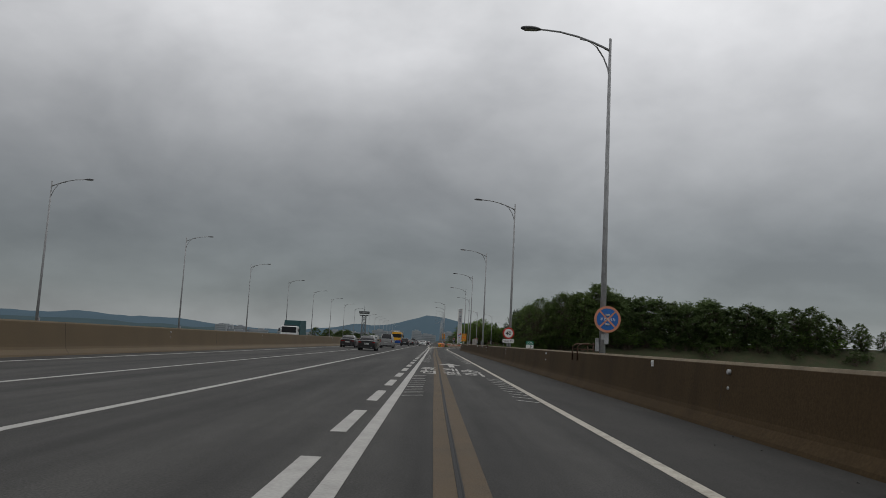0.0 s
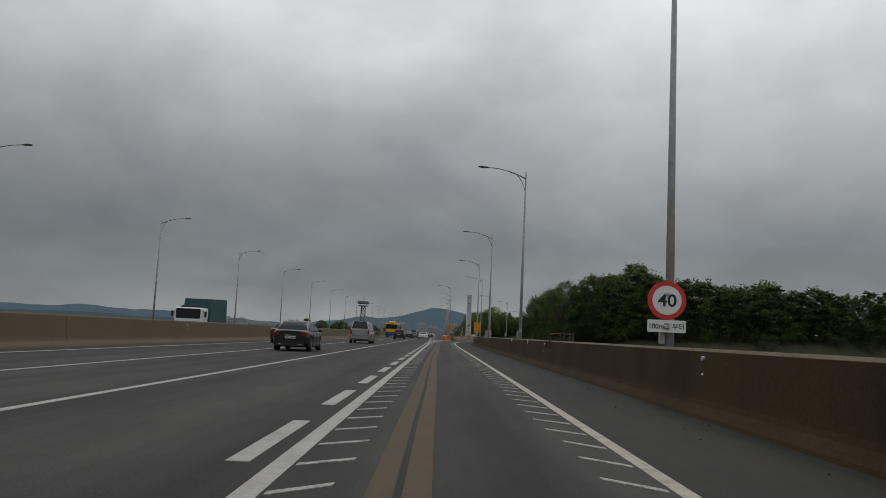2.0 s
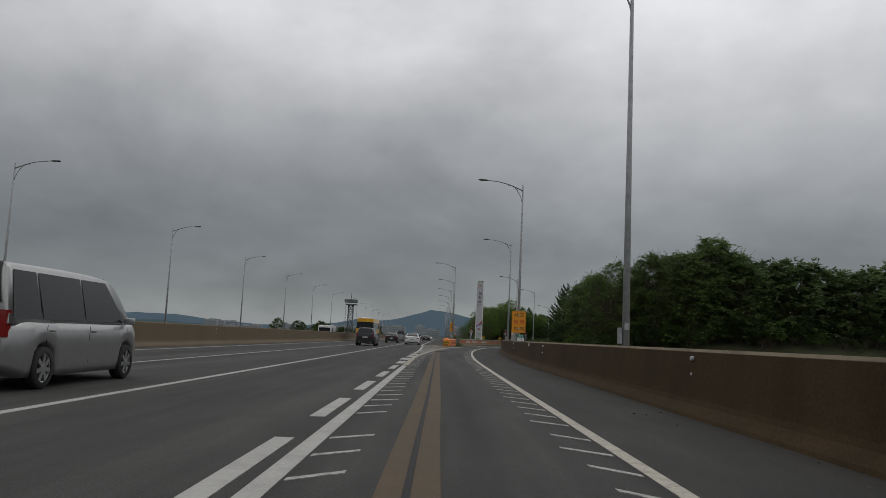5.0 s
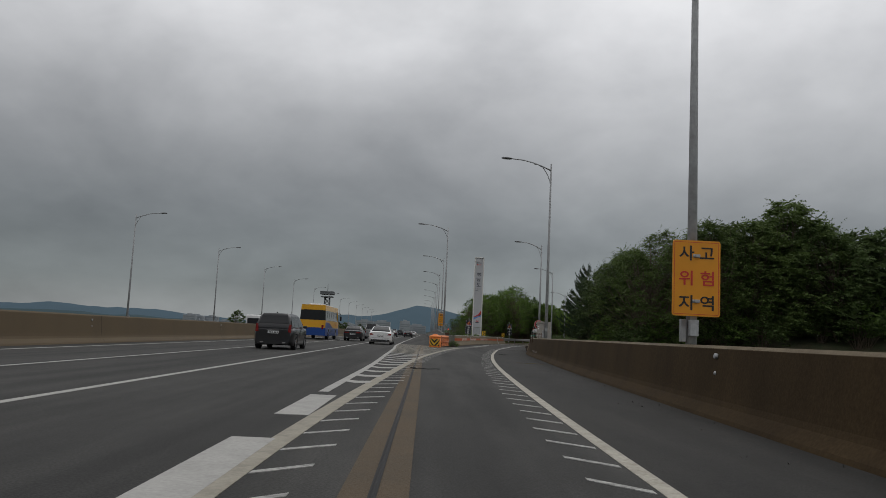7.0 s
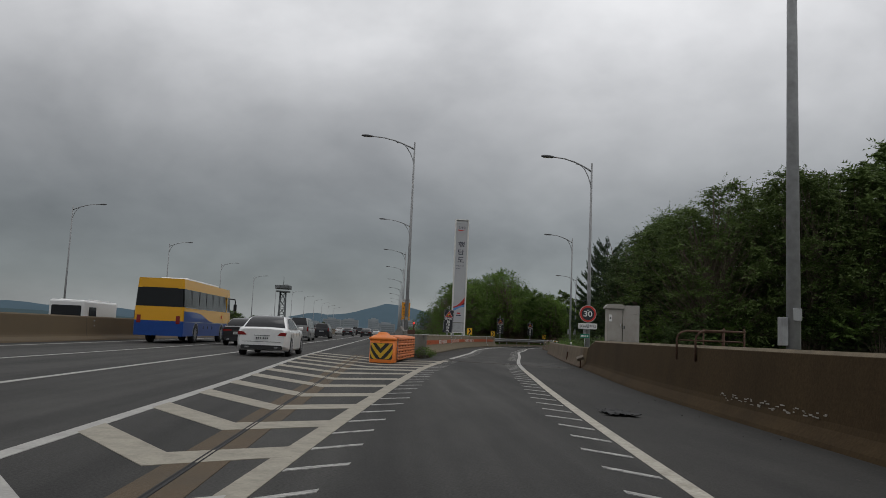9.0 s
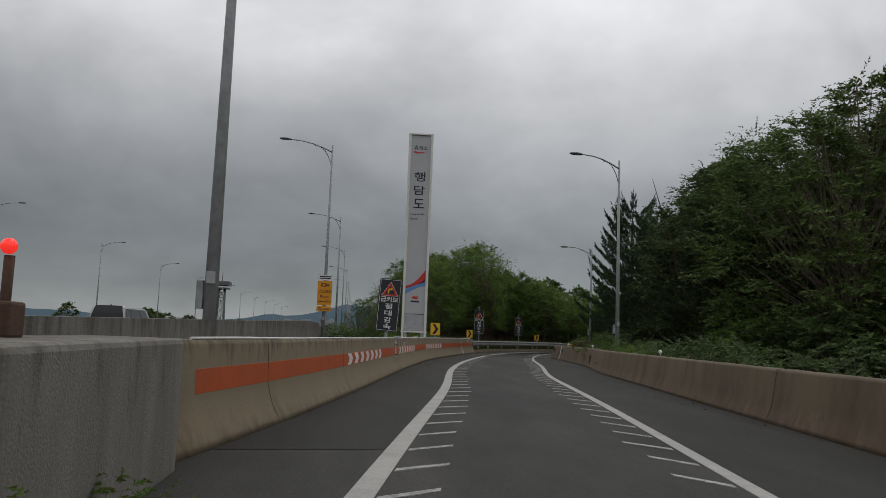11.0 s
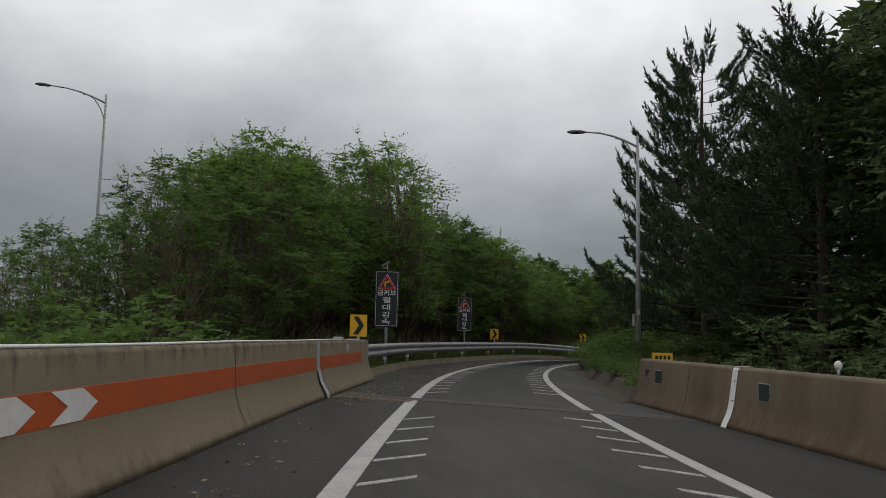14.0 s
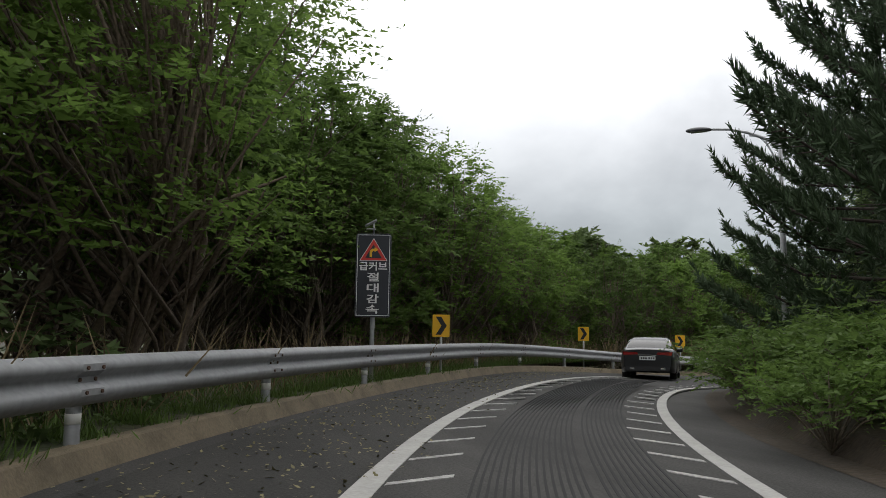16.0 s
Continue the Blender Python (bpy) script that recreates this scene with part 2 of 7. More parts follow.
drip_marks(wall_concrete, 0.55, 1.0, 0.85, (0.045, 0.035, 0.022))
# left slip wall: ragged brown tone, darker towards the foot
drip_marks(wall_concrete, 0.5, 0.02, 0.6, (0.085, 0.062, 0.038))
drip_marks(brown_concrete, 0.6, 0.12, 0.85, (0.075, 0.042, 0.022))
drip_marks(grey_concrete, 0.2, 1.3, 0.9, (0.03, 0.026, 0.022))
orange_band = mat("orange_band_paint", (0.46, 0.083, 0.016), 0.6, grain=0.1, grain_scale=25, stain=0.5, stain_scale=2, stain_color=(0.29, 0.065, 0.022))
white_paint = mat("white_paint", (0.72, 0.71, 0.68), 0.55, grain=0.06, grain_scale=20, stain=0.35, stain_scale=3, stain_color=(0.5, 0.48, 0.44))
galv = mat("galvanised_steel", (0.42, 0.43, 0.44), 0.5, 0.25, grain=0.14, grain_scale=14, stain=0.45, stain_scale=5, stain_color=(0.26, 0.265, 0.27))
lamp_grey = mat("lamp_pole_steel", (0.31, 0.315, 0.32), 0.5, 0.2, grain=0.15, grain_scale=9, stain=0.5, stain_scale=3, stain_color=(0.17, 0.17, 0.17))
lamp_head_mat = mat("lamp_head_grey", (0.10, 0.10, 0.105), 0.5, 0.2, grain=0.1)
soil = mat("grass_and_soil", (0.045, 0.055, 0.022), 0.95, grain=0.4, grain_scale=9, stain=0.8, stain_scale=0.5, stain_color=(0.075, 0.055, 0.033), bump=0.6, bump_scale=12)
leaf_mid = mat("leaf_mid", (0.1, 0.158, 0.04), 0.6, rand=0.5, translucent=0.5, spec=0.12)
leaf_dark = mat("leaf_dark", (0.085, 0.122, 0.046), 0.6, rand=0.55, translucent=0.4, spec=0.12)
leaf_wood = mat("leaf_wood", (0.088, 0.125, 0.04), 0.6, rand=0.55, translucent=0.3, spec=0.12)
leaf_bright = mat("leaf_bright", (0.12, 0.19, 0.042), 0.6, rand=0.45, translucent=0.58, spec=0.12)
needle = mat("pine_needles", (0.06, 0.092, 0.046), 0.65, rand=0.45, translucent=0.08, spec=0.2)
bark = mat("bark", (0.125, 0.098, 0.072), 0.95, grain=0.4, grain_scale=20, stain=0.6, stain_scale=4, bump=0.7, bump_scale=25)
pine_bark = mat("pine_bark", (0.055, 0.042, 0.034), 0.95, grain=0.4, grain_scale=18, stain=0.6, stain_scale=4, bump=0.7, bump_scale=22)
grass_mat = mat("grass_blades", (0.085, 0.14, 0.026), 0.7, rand=0.5, translucent=0.2)
dry_grass = mat("dry_grass", (0.22, 0.165, 0.09), 0.8, rand=0.4, translucent=0.2)

# ---- helpers for building ----


def mesh_of(name, bm, material, smooth=False):
    me = bpy.data.meshes.new(name)
    bm.to_mesh(me)
    bm.free()
    if smooth:
        me.polygons.foreach_set("use_smooth", [True] * len(me.polygons))
    for x in (material if isinstance(material, (list, tuple)) else [material]):
        me.materials.append(x)
    return me


def thing(name, label, category, group="", kind="", at=(0, 0, 0), yaw=0.0):
    ob = tagged(new(name), label, category, group, kind)
    ob.matrix_basis = pose(*at, 0, 0, yaw)
    return ob


def part(name, bm, material, parent, label="", smooth=False):
    ob = new(name, mesh_of(name, bm, material, smooth))
    ob.parent = parent
    if label:
        tagged(ob, label)
    return ob


def solid(name, bm, material, label, category, kind="", group="", smooth=False):
    return tagged(new(name, mesh_of(name, bm, material, smooth)), label, category, group, kind)


def box(bm, cx, cy, cz, sx, sy, sz, m=None, bevel=0.0, mi=0):
    r = bmesh.ops.create_cube(bm, size=1.0, matrix=(m or Matrix()) @ Matrix.Translation((cx, cy, cz)) @ Matrix.Diagonal((sx, sy, sz, 1)))
    faces = {f for v in r["verts"] for f in v.link_faces}
    if bevel:
        edges = {e for v in r["verts"] for e in v.link_edges}
        faces = set(bmesh.ops.bevel(bm, geom=list(edges), offset=bevel, segments=2, profile=0.5, affect="EDGES")["faces"]) | {f for f in faces if f.is_valid}
    for f in faces:
        f.material_index = mi
    return bm


def tube(bm, pts, radii, sides=8, caps=True, mi=0):
    """A round bar along pts with a radius at each."""
    rings = []
    pts = [Vector(p) for p in pts]
    for i, p in enumerate(pts):
        d = (pts[min(i + 1, len(pts) - 1)] - pts[max(i - 1, 0)]).normalized()
        a = d.orthogonal().normalized() if abs(d.z) < 0.9 else Vector((1, 0, 0))
        a = (a - d * a.dot(d)).normalized()
        b = d.cross(a)
        r = radii[i] if isinstance(radii, (list, tuple)) else radii
        rings.append([bm.verts.new(p + (a * math.cos(k) + b * math.sin(k)) * r) for k in (2 * math.pi * j / sides for j in range(sides))])
    for u, v in zip(rings, rings[1:]):
        for j in range(sides):
            f = bm.faces.new((u[j], u[(j + 1) % sides], v[(j + 1) % sides], v[j]))
            f.material_index = mi
            f.smooth = True
    if caps:
        bm.faces.new(rings[0][::-1]).material_index = mi
        bm.faces.new(rings[-1]).material_index = mi
    return bm


def plate(bm, outline, y0, y1, mi=0):
    """A flat plate: an outline in x, z given thickness from y0 (front) to y1."""
    front = [bm.verts.new((x, y0, z)) for x, z in outline]
    back = [bm.verts.new((x, y1, z)) for x, z in outline]
    f = bm.faces.new(front)
    f.material_index = mi
    g_ = bm.faces.new(back[::-1])
    g_.material_index = mi
    n = len(outline)
    for i in range(n):
        h = bm.faces.new((front[(i + 1) % n], front[i], back[i], back[(i + 1) % n]))
        h.material_index = mi
    bmesh.ops.recalc_face_normals(bm, faces=bm.faces[:])
    return bm


def rounded(w, h, r, n=5, cx=0.0, cz=0.0):
    out = []
    for sx, sz, a0 in ((1, 1, 0), (-1, 1, 90), (-1, -1, 180), (1, -1, 270)):
        for k in range(n + 1):
            a = radians(a0 + 90 * k / n)
            out.append((cx + sx * (w / 2 - r) + r * math.cos(a), cz + sz * (h / 2 - r) + r * math.sin(a)))
    return out


def disc(r, n=40, cx=0.0, cz=0.0):
    return [(cx + r * math.cos(2 * math.pi * k / n), cz + r * math.sin(2 * math.pi * k / n)) for k in range(n)]


def lettering(name, text, size, material, parent, x, y, z, width=None, height=None, flat=False, thick=0.004, bold=0.0):
    """Writing in the built-in font, centred on x, z, facing -y (or lying flat on the ground)."""
    cu = bpy.data.curves.new(name, "FONT")
    cu.body, cu.size, cu.align_x, cu.extrude, cu.offset = text, size, "CENTER", thick / 2, bold
    tmp = bpy.data.objects.new(name, cu)
    scene.collection.objects.link(tmp)
    dg = bpy.context.evaluated_depsgraph_get()
    me = bpy.data.meshes.new_from_object(tmp.evaluated_get(dg))
    bpy.data.objects.remove(tmp)
    co = np.empty(len(me.vertices) * 3)
    me.vertices.foreach_get("co", co)
    co = co.reshape(-1, 3)
    lo, hi = co.min(0), co.max(0)
    co -= (lo + hi) / 2
    if width:
        co[:, 0] *= width / (hi[0] - lo[0])
    if height:
        co[:, 1] *= height / (hi[1] - lo[1])
    if not flat:
        co = np.stack([co[:, 0], -co[:, 2], co[:, 1]], 1)
    me.vertices.foreach_set("co", co.ravel())
    me.materials.append(material)
    ob = new(name, me)
    ob.parent = parent
    ob.matrix_basis = pose(x, y, z)
    return ob


def smooth_line(points, step=1.0):
    """A curve through points (Catmull-Rom), about every step metres."""
    p = [np.array(q, float) for q in points]
    p = [2 * p[0] - p[1], *p, 2 * p[-1] - p[-2]]
    out = []
    for a, b, c, d in zip(p, p[1:], p[2:], p[3:]):
        n = max(1, int(np.linalg.norm(c - b) / step))
        for k in range(n):
            t = k / n
            t0, t1 = np.linalg.norm(b - a) ** 0.5, np.linalg.norm(c - b) ** 0.5
            t2 = np.linalg.norm(d - c) ** 0.5
            m1 = (b - a) / t0 - (c - a) / (t0 + t1) + (c - b) / t1
            m2 = (c - b) / t1 - (d - b) / (t1 + t2) + (d - c) / t2
            m1, m2 = m1 * t1, m2 * t1
            out.append((2 * t ** 3 - 3 * t ** 2 + 1) * b + (t ** 3 - 2 * t ** 2 + t) * m1 + (-2 * t ** 3 + 3 * t ** 2) * c + (t ** 3 - t ** 2) * m2)
    out.append(p[-2])
    return np.array(out)


def normals_of(line):
    d = np.gradient(line, axis=0)
    d /= np.linalg.norm(d, axis=1)[:, None]
    return np.stack([d[:, 1], -d[:, 0]], 1)  # to the right


def offset(line, r):
    return line + normals_of(line) * r


def drop(x, y):
    """The slip road falls a little as it leaves the bend."""
    f = max(0.0, min(1.0, (x - 23.5) / 16))
    return 0.6 * f * f * (3 - 2 * f) if y > 240 else 0.0


def sweep(bm, line, profile, closed=False, z=0.0, caps=True, mi=0, smooth=False, lift=None):
    """Draws a profile of (right, up) points along a plan line of (x, y)."""
    nr = normals_of(line)
    rows = [[bm.verts.new((x + n[0] * r, y + n[1] * r, z + u * (lift(y) if lift else 1.0) - drop(x, y))) for r, u in profile] for (x, y), n in zip(line, nr)]
    k = len(profile)
    for a, b in zip(rows, rows[1:]):
        for j in range(k if closed else k - 1):
            f = bm.faces.new((a[j], a[(j + 1) % k], b[(j + 1) % k], b[j]))
            f.material_index, f.smooth = mi, smooth
    if closed and caps:
        bm.faces.new(rows[0]).material_index = mi
        bm.faces.new(rows[-1][::-1]).material_index = mi
    bmesh.ops.recalc_face_normals(bm, faces=bm.faces[:])
    return bm


def cut(line, y0, y1):
    return np.array([p for p in line if y0 <= p[1] <= y1])


def x_at(line, y):
    return float(np.interp(y, line[:, 1], line[:, 0]))


# ---- plan lines ----
def arc_on(points, radius, degrees):
    """Goes on from the last two points in a right-hand bend."""
    a, b = np.array(points[-2], float), np.array(points[-1], float)
    d = (b - a) / np.linalg.norm(b - a)
    n = np.array([d[1], -d[0]])
    c = b + n * radius
    out = list(points)
    for k in range(6, degrees + 1, 6):
        t = radians(-k)
        v = b - c
        out.append(tuple(c + np.array([v[0] * math.cos(t) - v[1] * math.sin(t), v[0] * math.sin(t) + v[1] * math.cos(t)])))
    return out


S_LINE = smooth_line(arc_on([(-0.75, -60), (-0.75, 60), (-0.82, 130), (-0.82, 141), (-0.25, 157), (0.42, 170), (1.45, 182), (2.85, 195), (3.75, 200.5), (5.3, 210),
                             (6.6, 217.5), (7.65, 225.8), (8.45, 230.3), (9.75, 236.8), (11.1, 242.3), (12.65, 248.2), (15.05, 256.4), (18.0, 263.7), (21.5, 270), (25.7, 275.5), (29.8, 279.7)], 52, 84))
T_LINE = smooth_line(arc_on([(2.42, -60), (2.42, 60), (2.28, 131), (2.4, 142), (2.95, 158), (3.55, 168.5), (4.6, 181), (5.85, 192.5), (6.8, 200.5), (9.15, 214.8),
                             (10.85, 225.8), (11.85, 229.8), (13.05, 236), (14.3, 242.7), (15.6, 248), (17.1, 253.5), (18.5, 257.6), (19.9, 261.3), (22.2, 265.8), (25.0, 270), (27.8, 272.9), (31.0, 275.4)], 46, 84))


def ironed(line, n=4):
    """Takes small kinks out of a line by a running mean."""
    k = np.ones(2 * n + 1) / (2 * n + 1)
    p = np.concatenate([2 * line[:1] - line[n:0:-1], line, 2 * line[-1:] - line[-2:-n - 2:-1]])
    return np.stack([np.convolve(p[:, i], k, "valid") for i in (0, 1)], 1)


S_LINE, T_LINE = ironed(S_LINE), ironed(T_LINE)
RIGHT_BASE = smooth_line([(4.55, -60), (4.55, 60), (4.4, 120), (4.4, 135), (4.75, 145), (5.45, 160), (6.3, 173), (7.25, 186), (8.45, 195), (9.05, 199.3)])
RIGHT_CONC = smooth_line([(9.05, 199.3), (9.75, 205), (12.3, 221.5), (13.35, 228), (14.75, 234), (15.55, 239.5), (16.35, 245), (16.85, 248.6)])
LEFT_WALL = ironed(smooth_line([(3.0, 206.5), (3.7, 210), (5.15, 219), (6.08, 225.3), (6.95, 230.3), (7.45, 233.3), (8.0, 236.3), (8.6, 238.9), (9.6, 242.5), (10.5, 246.1), (11.33, 249), (12.03, 251.4), (13.0, 254.8)]), 2)
GUARD = smooth_line(arc_on([(13.1, 255.3), (14.0, 258.2), (16.0, 263.6), (19.3, 269.6), (23.4, 275.6), (26.7, 279.5), (30.6, 282.9), (35.2, 285.5), (41.0, 287.2)], 40, 60))
M_EDGE = smooth_line([(-1.15, 148), (-1.1, 160), (-1.25, 172), (-1.42, 186), (-1.72, 196), (-1.8, 210), (-1.8, 400), (-1.8, 1500)], 4)
STRAIGHT = np.array([(0.0, y) for y in range(-60, 1501, 20)])
MEDIAN_X, FAR_X = -13.35, -27.6
A_X, B_X, C_X, JOINT_X = -4.58, -8.14, -12.15, 0.24

# ---- large structure ----
def ground_height(x, y):
    edge = 196 + 27 * max(0.0, min(1.0, (x - 17) / 8))
    near = 1 / (1 + math.exp(max(-60.0, -(y - edge) / (6 if x < 20 else 4))))          # the island begins under the slip road
    h = -9.0 + near * 8.72
    if x > 20:
        h -= drop(x, y)
    if x < -1:
        h = -9.0 + near * 8.72 - min(7.5, max(0, (-30 - x) * 0.25))
    right = max(0.0, x - 30 - max(0.0, 190 - y) * 0.15)
    rise = 6.5 * (1 - math.exp(-right / 30))
    far = math.hypot(x, y - 230)
    fade = max(0.0, min(1.0, (256 - y) / 14))          # level again round the bend
    h += rise * fade * max(0.0, min(1.0, (y - 231) / 9)) * max(0.0, 1 - max(0.0, far - 150) / 200)
    if near > 0.5:
        h += 0.25 * noise.noise((x * 0.08, y * 0.08, 0)) - 0.05
    if far > 260:
        h = min(h, -9.0)
    return h


bm = bmesh.new()
xs = sorted({*range(-60, 121, 4), *range(-240, 281, 40), -4500, -1800, -800, 800, 1800, 4500})
ys = sorted({*range(120, 341, 4), *range(-80, 561, 40), -1500, 900, 1500, 2600, 4600})
grid = [[bm.verts.new((x, y, ground_height(x, y))) for x in xs] for y in ys]
for a, b in zip(grid, grid[1:]):
    for i in range(len(xs) - 1):
        bm.faces.new((a[i], a[i + 1], b[i + 1], b[i]))
solid("ground", bm, soil, "grassy brown earth of the island and low flats beyond", "ground", "structure", smooth=True)

# main carriageway slab, its right edge follows the barrier up to the slip road's joint
bm = bmesh.new()
rows = []
for y in [*range(-60, 205, 4), 203.0, 203.01, 240, 300, 500, 900, 1500]:
    xr = (x_at(RIGHT_BASE, y) + 0.55 if y < 199 else 9.6 + (y - 199.3) * 0.11) if y <= 203.0 else 2.3
    rows.append([bm.verts.new(p) for p in ((-28.3, y, -1.0), (-28.3, y, 0), (xr, y, 0), (xr, y, -1.0))])
rows.sort(key=lambda r: r[0].co.y)
for a, b in zip(rows, rows[1:]):
    for j in range(3):
        bm.faces.new((a[j], b[j], b[j + 1], a[j + 1]))
bm.faces.new(rows[0])
solid("main_road", bm, asphalt, "worn grey asphalt of a multi-lane motorway bridge deck", "road", "structure")

VERGE_NEAR = smooth_line([(16.95, 248.6), (17.6, 250.5), (18.5, 253.3), (19.3, 256.0), (20.15, 258.3), (21.2, 260.8), (22.3, 263.6), (23.9, 266.4), (25.7, 269.0)])
VERGE = np.concatenate([VERGE_NEAR, offset(T_LINE, 0.95)[(T_LINE[:, 0] > 25.9)]])
bm = bmesh.new()
left_edge = np.concatenate([cut(LEFT_WALL, 206, 254.8) + (-0.35, 0), offset(GUARD, -0.4)])
left_edge = np.concatenate([[(3.0, 203.02), (2.65, 205.5)], left_edge])
right_edge = np.concatenate([[(10.05, 203.02)], cut(RIGHT_CONC, 203.5, 249) + (0.3, 0), VERGE])


def resample(line, n):
    s = np.r_[0, np.cumsum(np.linalg.norm(np.diff(line, axis=0), axis=1))]
    return np.stack([np.interp(np.linspace(0, s[-1], n), s, line[:, i]) for i in (0, 1)], 1)


le, re_ = resample(left_edge, 140), resample(right_edge, 140)
rows = [[bm.verts.new((p[0], p[1], z - drop(p[0], p[1]))) for p, z in ((a, -0.5), (a, 0), (b, 0), (b, -0.5))] for a, b in zip(le, re_)]
for a, b in zip(rows, rows[1:]):
    for j in range(3):
        bm.faces.new((a[j], b[j], b[j + 1], a[j + 1]))
bm.faces.new(rows[0])
solid("slip_road", bm, asphalt_ramp, "grey asphalt slip road bending to the right", "road", "structure")

# concrete barriers
seam_dark = mat("joint_gap", (0.016, 0.013, 0.01), 0.95, grain=0.3, grain_scale=40)
NJ = [(0.0, 0.0), (0.025, 0.06), (0.1, 0.14), (0.155, 0.2), (0.185, 0.28), (0.2, 0.38), (0.27, 1.04), (0.31, 1.09), (0.53, 1.09), (0.57, 1.04), (0.6, 0.0)]


def barrier(name, line, profile, material, label, z=0.0, lift=None, smooth=False):
    return solid(name, sweep(bmesh.new(), line, profile, True, z, lift=lift), material, label, "barrier", "structure", smooth=smooth)


def joints_of(line, profile, gap, first_, wide=0.018, z=0.0):
    """Dark vertical gaps between the cast lengths of a barrier, each a thin sunk seam with worn lips."""
    s_ = np.r_[0, np.cumsum(np.linalg.norm(np.diff(line, axis=0), axis=1))]
    for d in np.arange(first_, s_[-1] - 0.5, gap):
        seg = np.array([[np.interp(d + o, s_, line[:, i]) for i in (0, 1)] for o in (-wide / 2, 0, wide / 2)])
        sg_ = 1 if profile[0][0] <= profile[len(profile) // 2][0] else -1
        skin = [(r - sg_ * 0.0035, u + (0.003 if u > 0.5 else 0)) for r, u in profile[1:-2]]
        solid("barrier_joint", sweep(bmesh.new(), seg, skin, z=z), seam_dark, "narrow dark joint between barrier lengths", "joint", "structure", "barrier joints")


def end_slope(y):
    """The brown barrier steps down to the lower concrete one at its end."""
    return 1.0 - 0.25 * max(0.0, min(1.0, (y - 197.6) / 1.5))


barrier("barrier_right", RIGHT_BASE, NJ, brown_wall, "brown painted concrete safety barrier along the hard shoulder", lift=end_slope)
CAP = [(0.272, 1.03), (0.276, 1.05), (0.308, 1.094), (0.532, 1.094), (0.566, 1.05)]
solid("barrier_cap", sweep(bmesh.new(), RIGHT_BASE, CAP, lift=end_slope), concrete, "bare worn concrete top of the brown barrier", "barrier", "structure")
barrier("barrier_median", STRAIGHT + (MEDIAN_X, 0), [(-r, u * 1.1) for r, u in NJ], lit_brown_wall, "brown painted concrete barrier between the carriageways")
barrier("barrier_far", STRAIGHT + (FAR_X, 0), [(-r, u) for r, u in NJ], brown_wall, "brown painted concrete barrier at the far edge of the bridge")
CONC = [(0.0, 0.0), (0.03, 0.07), (0.07, 0.15), (0.1, 0.23), (0.125, 0.34), (0.19, 0.765), (0.195, 0.78), (0.225, 0.805), (0.24, 0.81), (0.41, 0.81), (0.42, 0.8), (0.45, 0.0)]
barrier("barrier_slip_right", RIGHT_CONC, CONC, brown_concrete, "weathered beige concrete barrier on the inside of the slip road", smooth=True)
LW = [(0.0, 0.0), (-0.03, 0.08), (-0.075, 0.16), (-0.115, 0.24), (-0.145, 0.33), (-0.165, 0.4), (-0.185, 0.5), (-0.2, 0.945), (-0.205, 0.96), (-0.225, 0.995), (-0.24, 1.0), (-0.44, 1.0), (-0.455, 0.99), (-0.5, 0.0)]
barrier("barrier_slip_left", LEFT_WALL, LW, wall_concrete, "weathered concrete barrier with an orange band beside the slip road", smooth=True)
joints_of(LEFT_WALL, LW, 5.05, 3.4)
joints_of(RIGHT_CONC, CONC, 5.05, 2.2)
joints_of(RIGHT_BASE, NJ, 20.0, 13.0, 0.012)
joints_of(STRAIGHT[:18] + (MEDIAN_X, 0), [(-r, u * 1.1) for r, u in NJ], 20.0, 9.0, 0.02)
bm = bmesh.new()
mw = smooth_line([(2.35, 205.5), (2.35, 215), (2.35, 230), (2.35, 260), (2.35, 400), (2.35, 1500)], 6)
rows = []
for x, y in mw:
    top = 1.15 + 0.45 * min(1, max(0, (y - 207) / 30))
    rows.append([bm.verts.new(p) for p in ((x - 0.4, y, -0.2), (x - 0.2, y, top), (x + 0.05, y, top), (x + 0.1, y, -1.0))])
for a, b in zip(rows, rows[1:]):
    for j in range(3):
        bm.faces.new((a[j], b[j], b[j + 1], a[j + 1]))
bm.faces.new(rows[0])
solid("barrier_main_right", bm, grey_concrete, "grey concrete parapet streaked with black stains", "barrier", "structure")

# hard shoulders, laid as strips of darker asphalt
for inner, outer, y0, y1 in ((T_LINE, RIGHT_BASE, -58, 198.4), (T_LINE, RIGHT_CONC, 204.0, 248.0)):
    bm = bmesh.new()
    rows = []
    for y in np.arange(y0, y1, 2.0):
        xi, xo = x_at(inner, y) + 0.03, x_at(outer, y) + 0.03
        rows.append([bm.verts.new((xi + (xo - xi) * f, y, 0.0035)) for f in (0, 0.5, 1)])
    for a, b in zip(rows, rows[1:]):
        for j in (0, 1):
            bm.faces.new((a[j], a[j + 1], b[j + 1], b[j]))
    solid("hard_shoulder", bm, asphalt_shoulder, "dark asphalt of the hard shoulder", "road", "structure")

bm = bmesh.new()
rows = []
for p, q in zip(resample(np.concatenate([cut(LEFT_WALL, 207, 254.8), GUARD]), 150), resample(S_LINE[S_LINE[:, 1] > 207][:108], 150)):
    k_ = int(np.argmin(np.linalg.norm(S_LINE - p, axis=1)))
    q = S_LINE[k_]
    rows.append([bm.verts.new((*(p + (q - p) * f), 0.0035 - drop(*(p + (q - p) * f)))) for f in (0.0, 0.45, 0.94)])
for a, b in zip(rows, rows[1:]):
    for j in (0, 1):
        bm.faces.new((a[j], a[j + 1], b[j + 1], b[j]))
solid("hard_shoulder", bm, asphalt_shoulder, "dark littered asphalt strip outside the lane", "road", "structure")

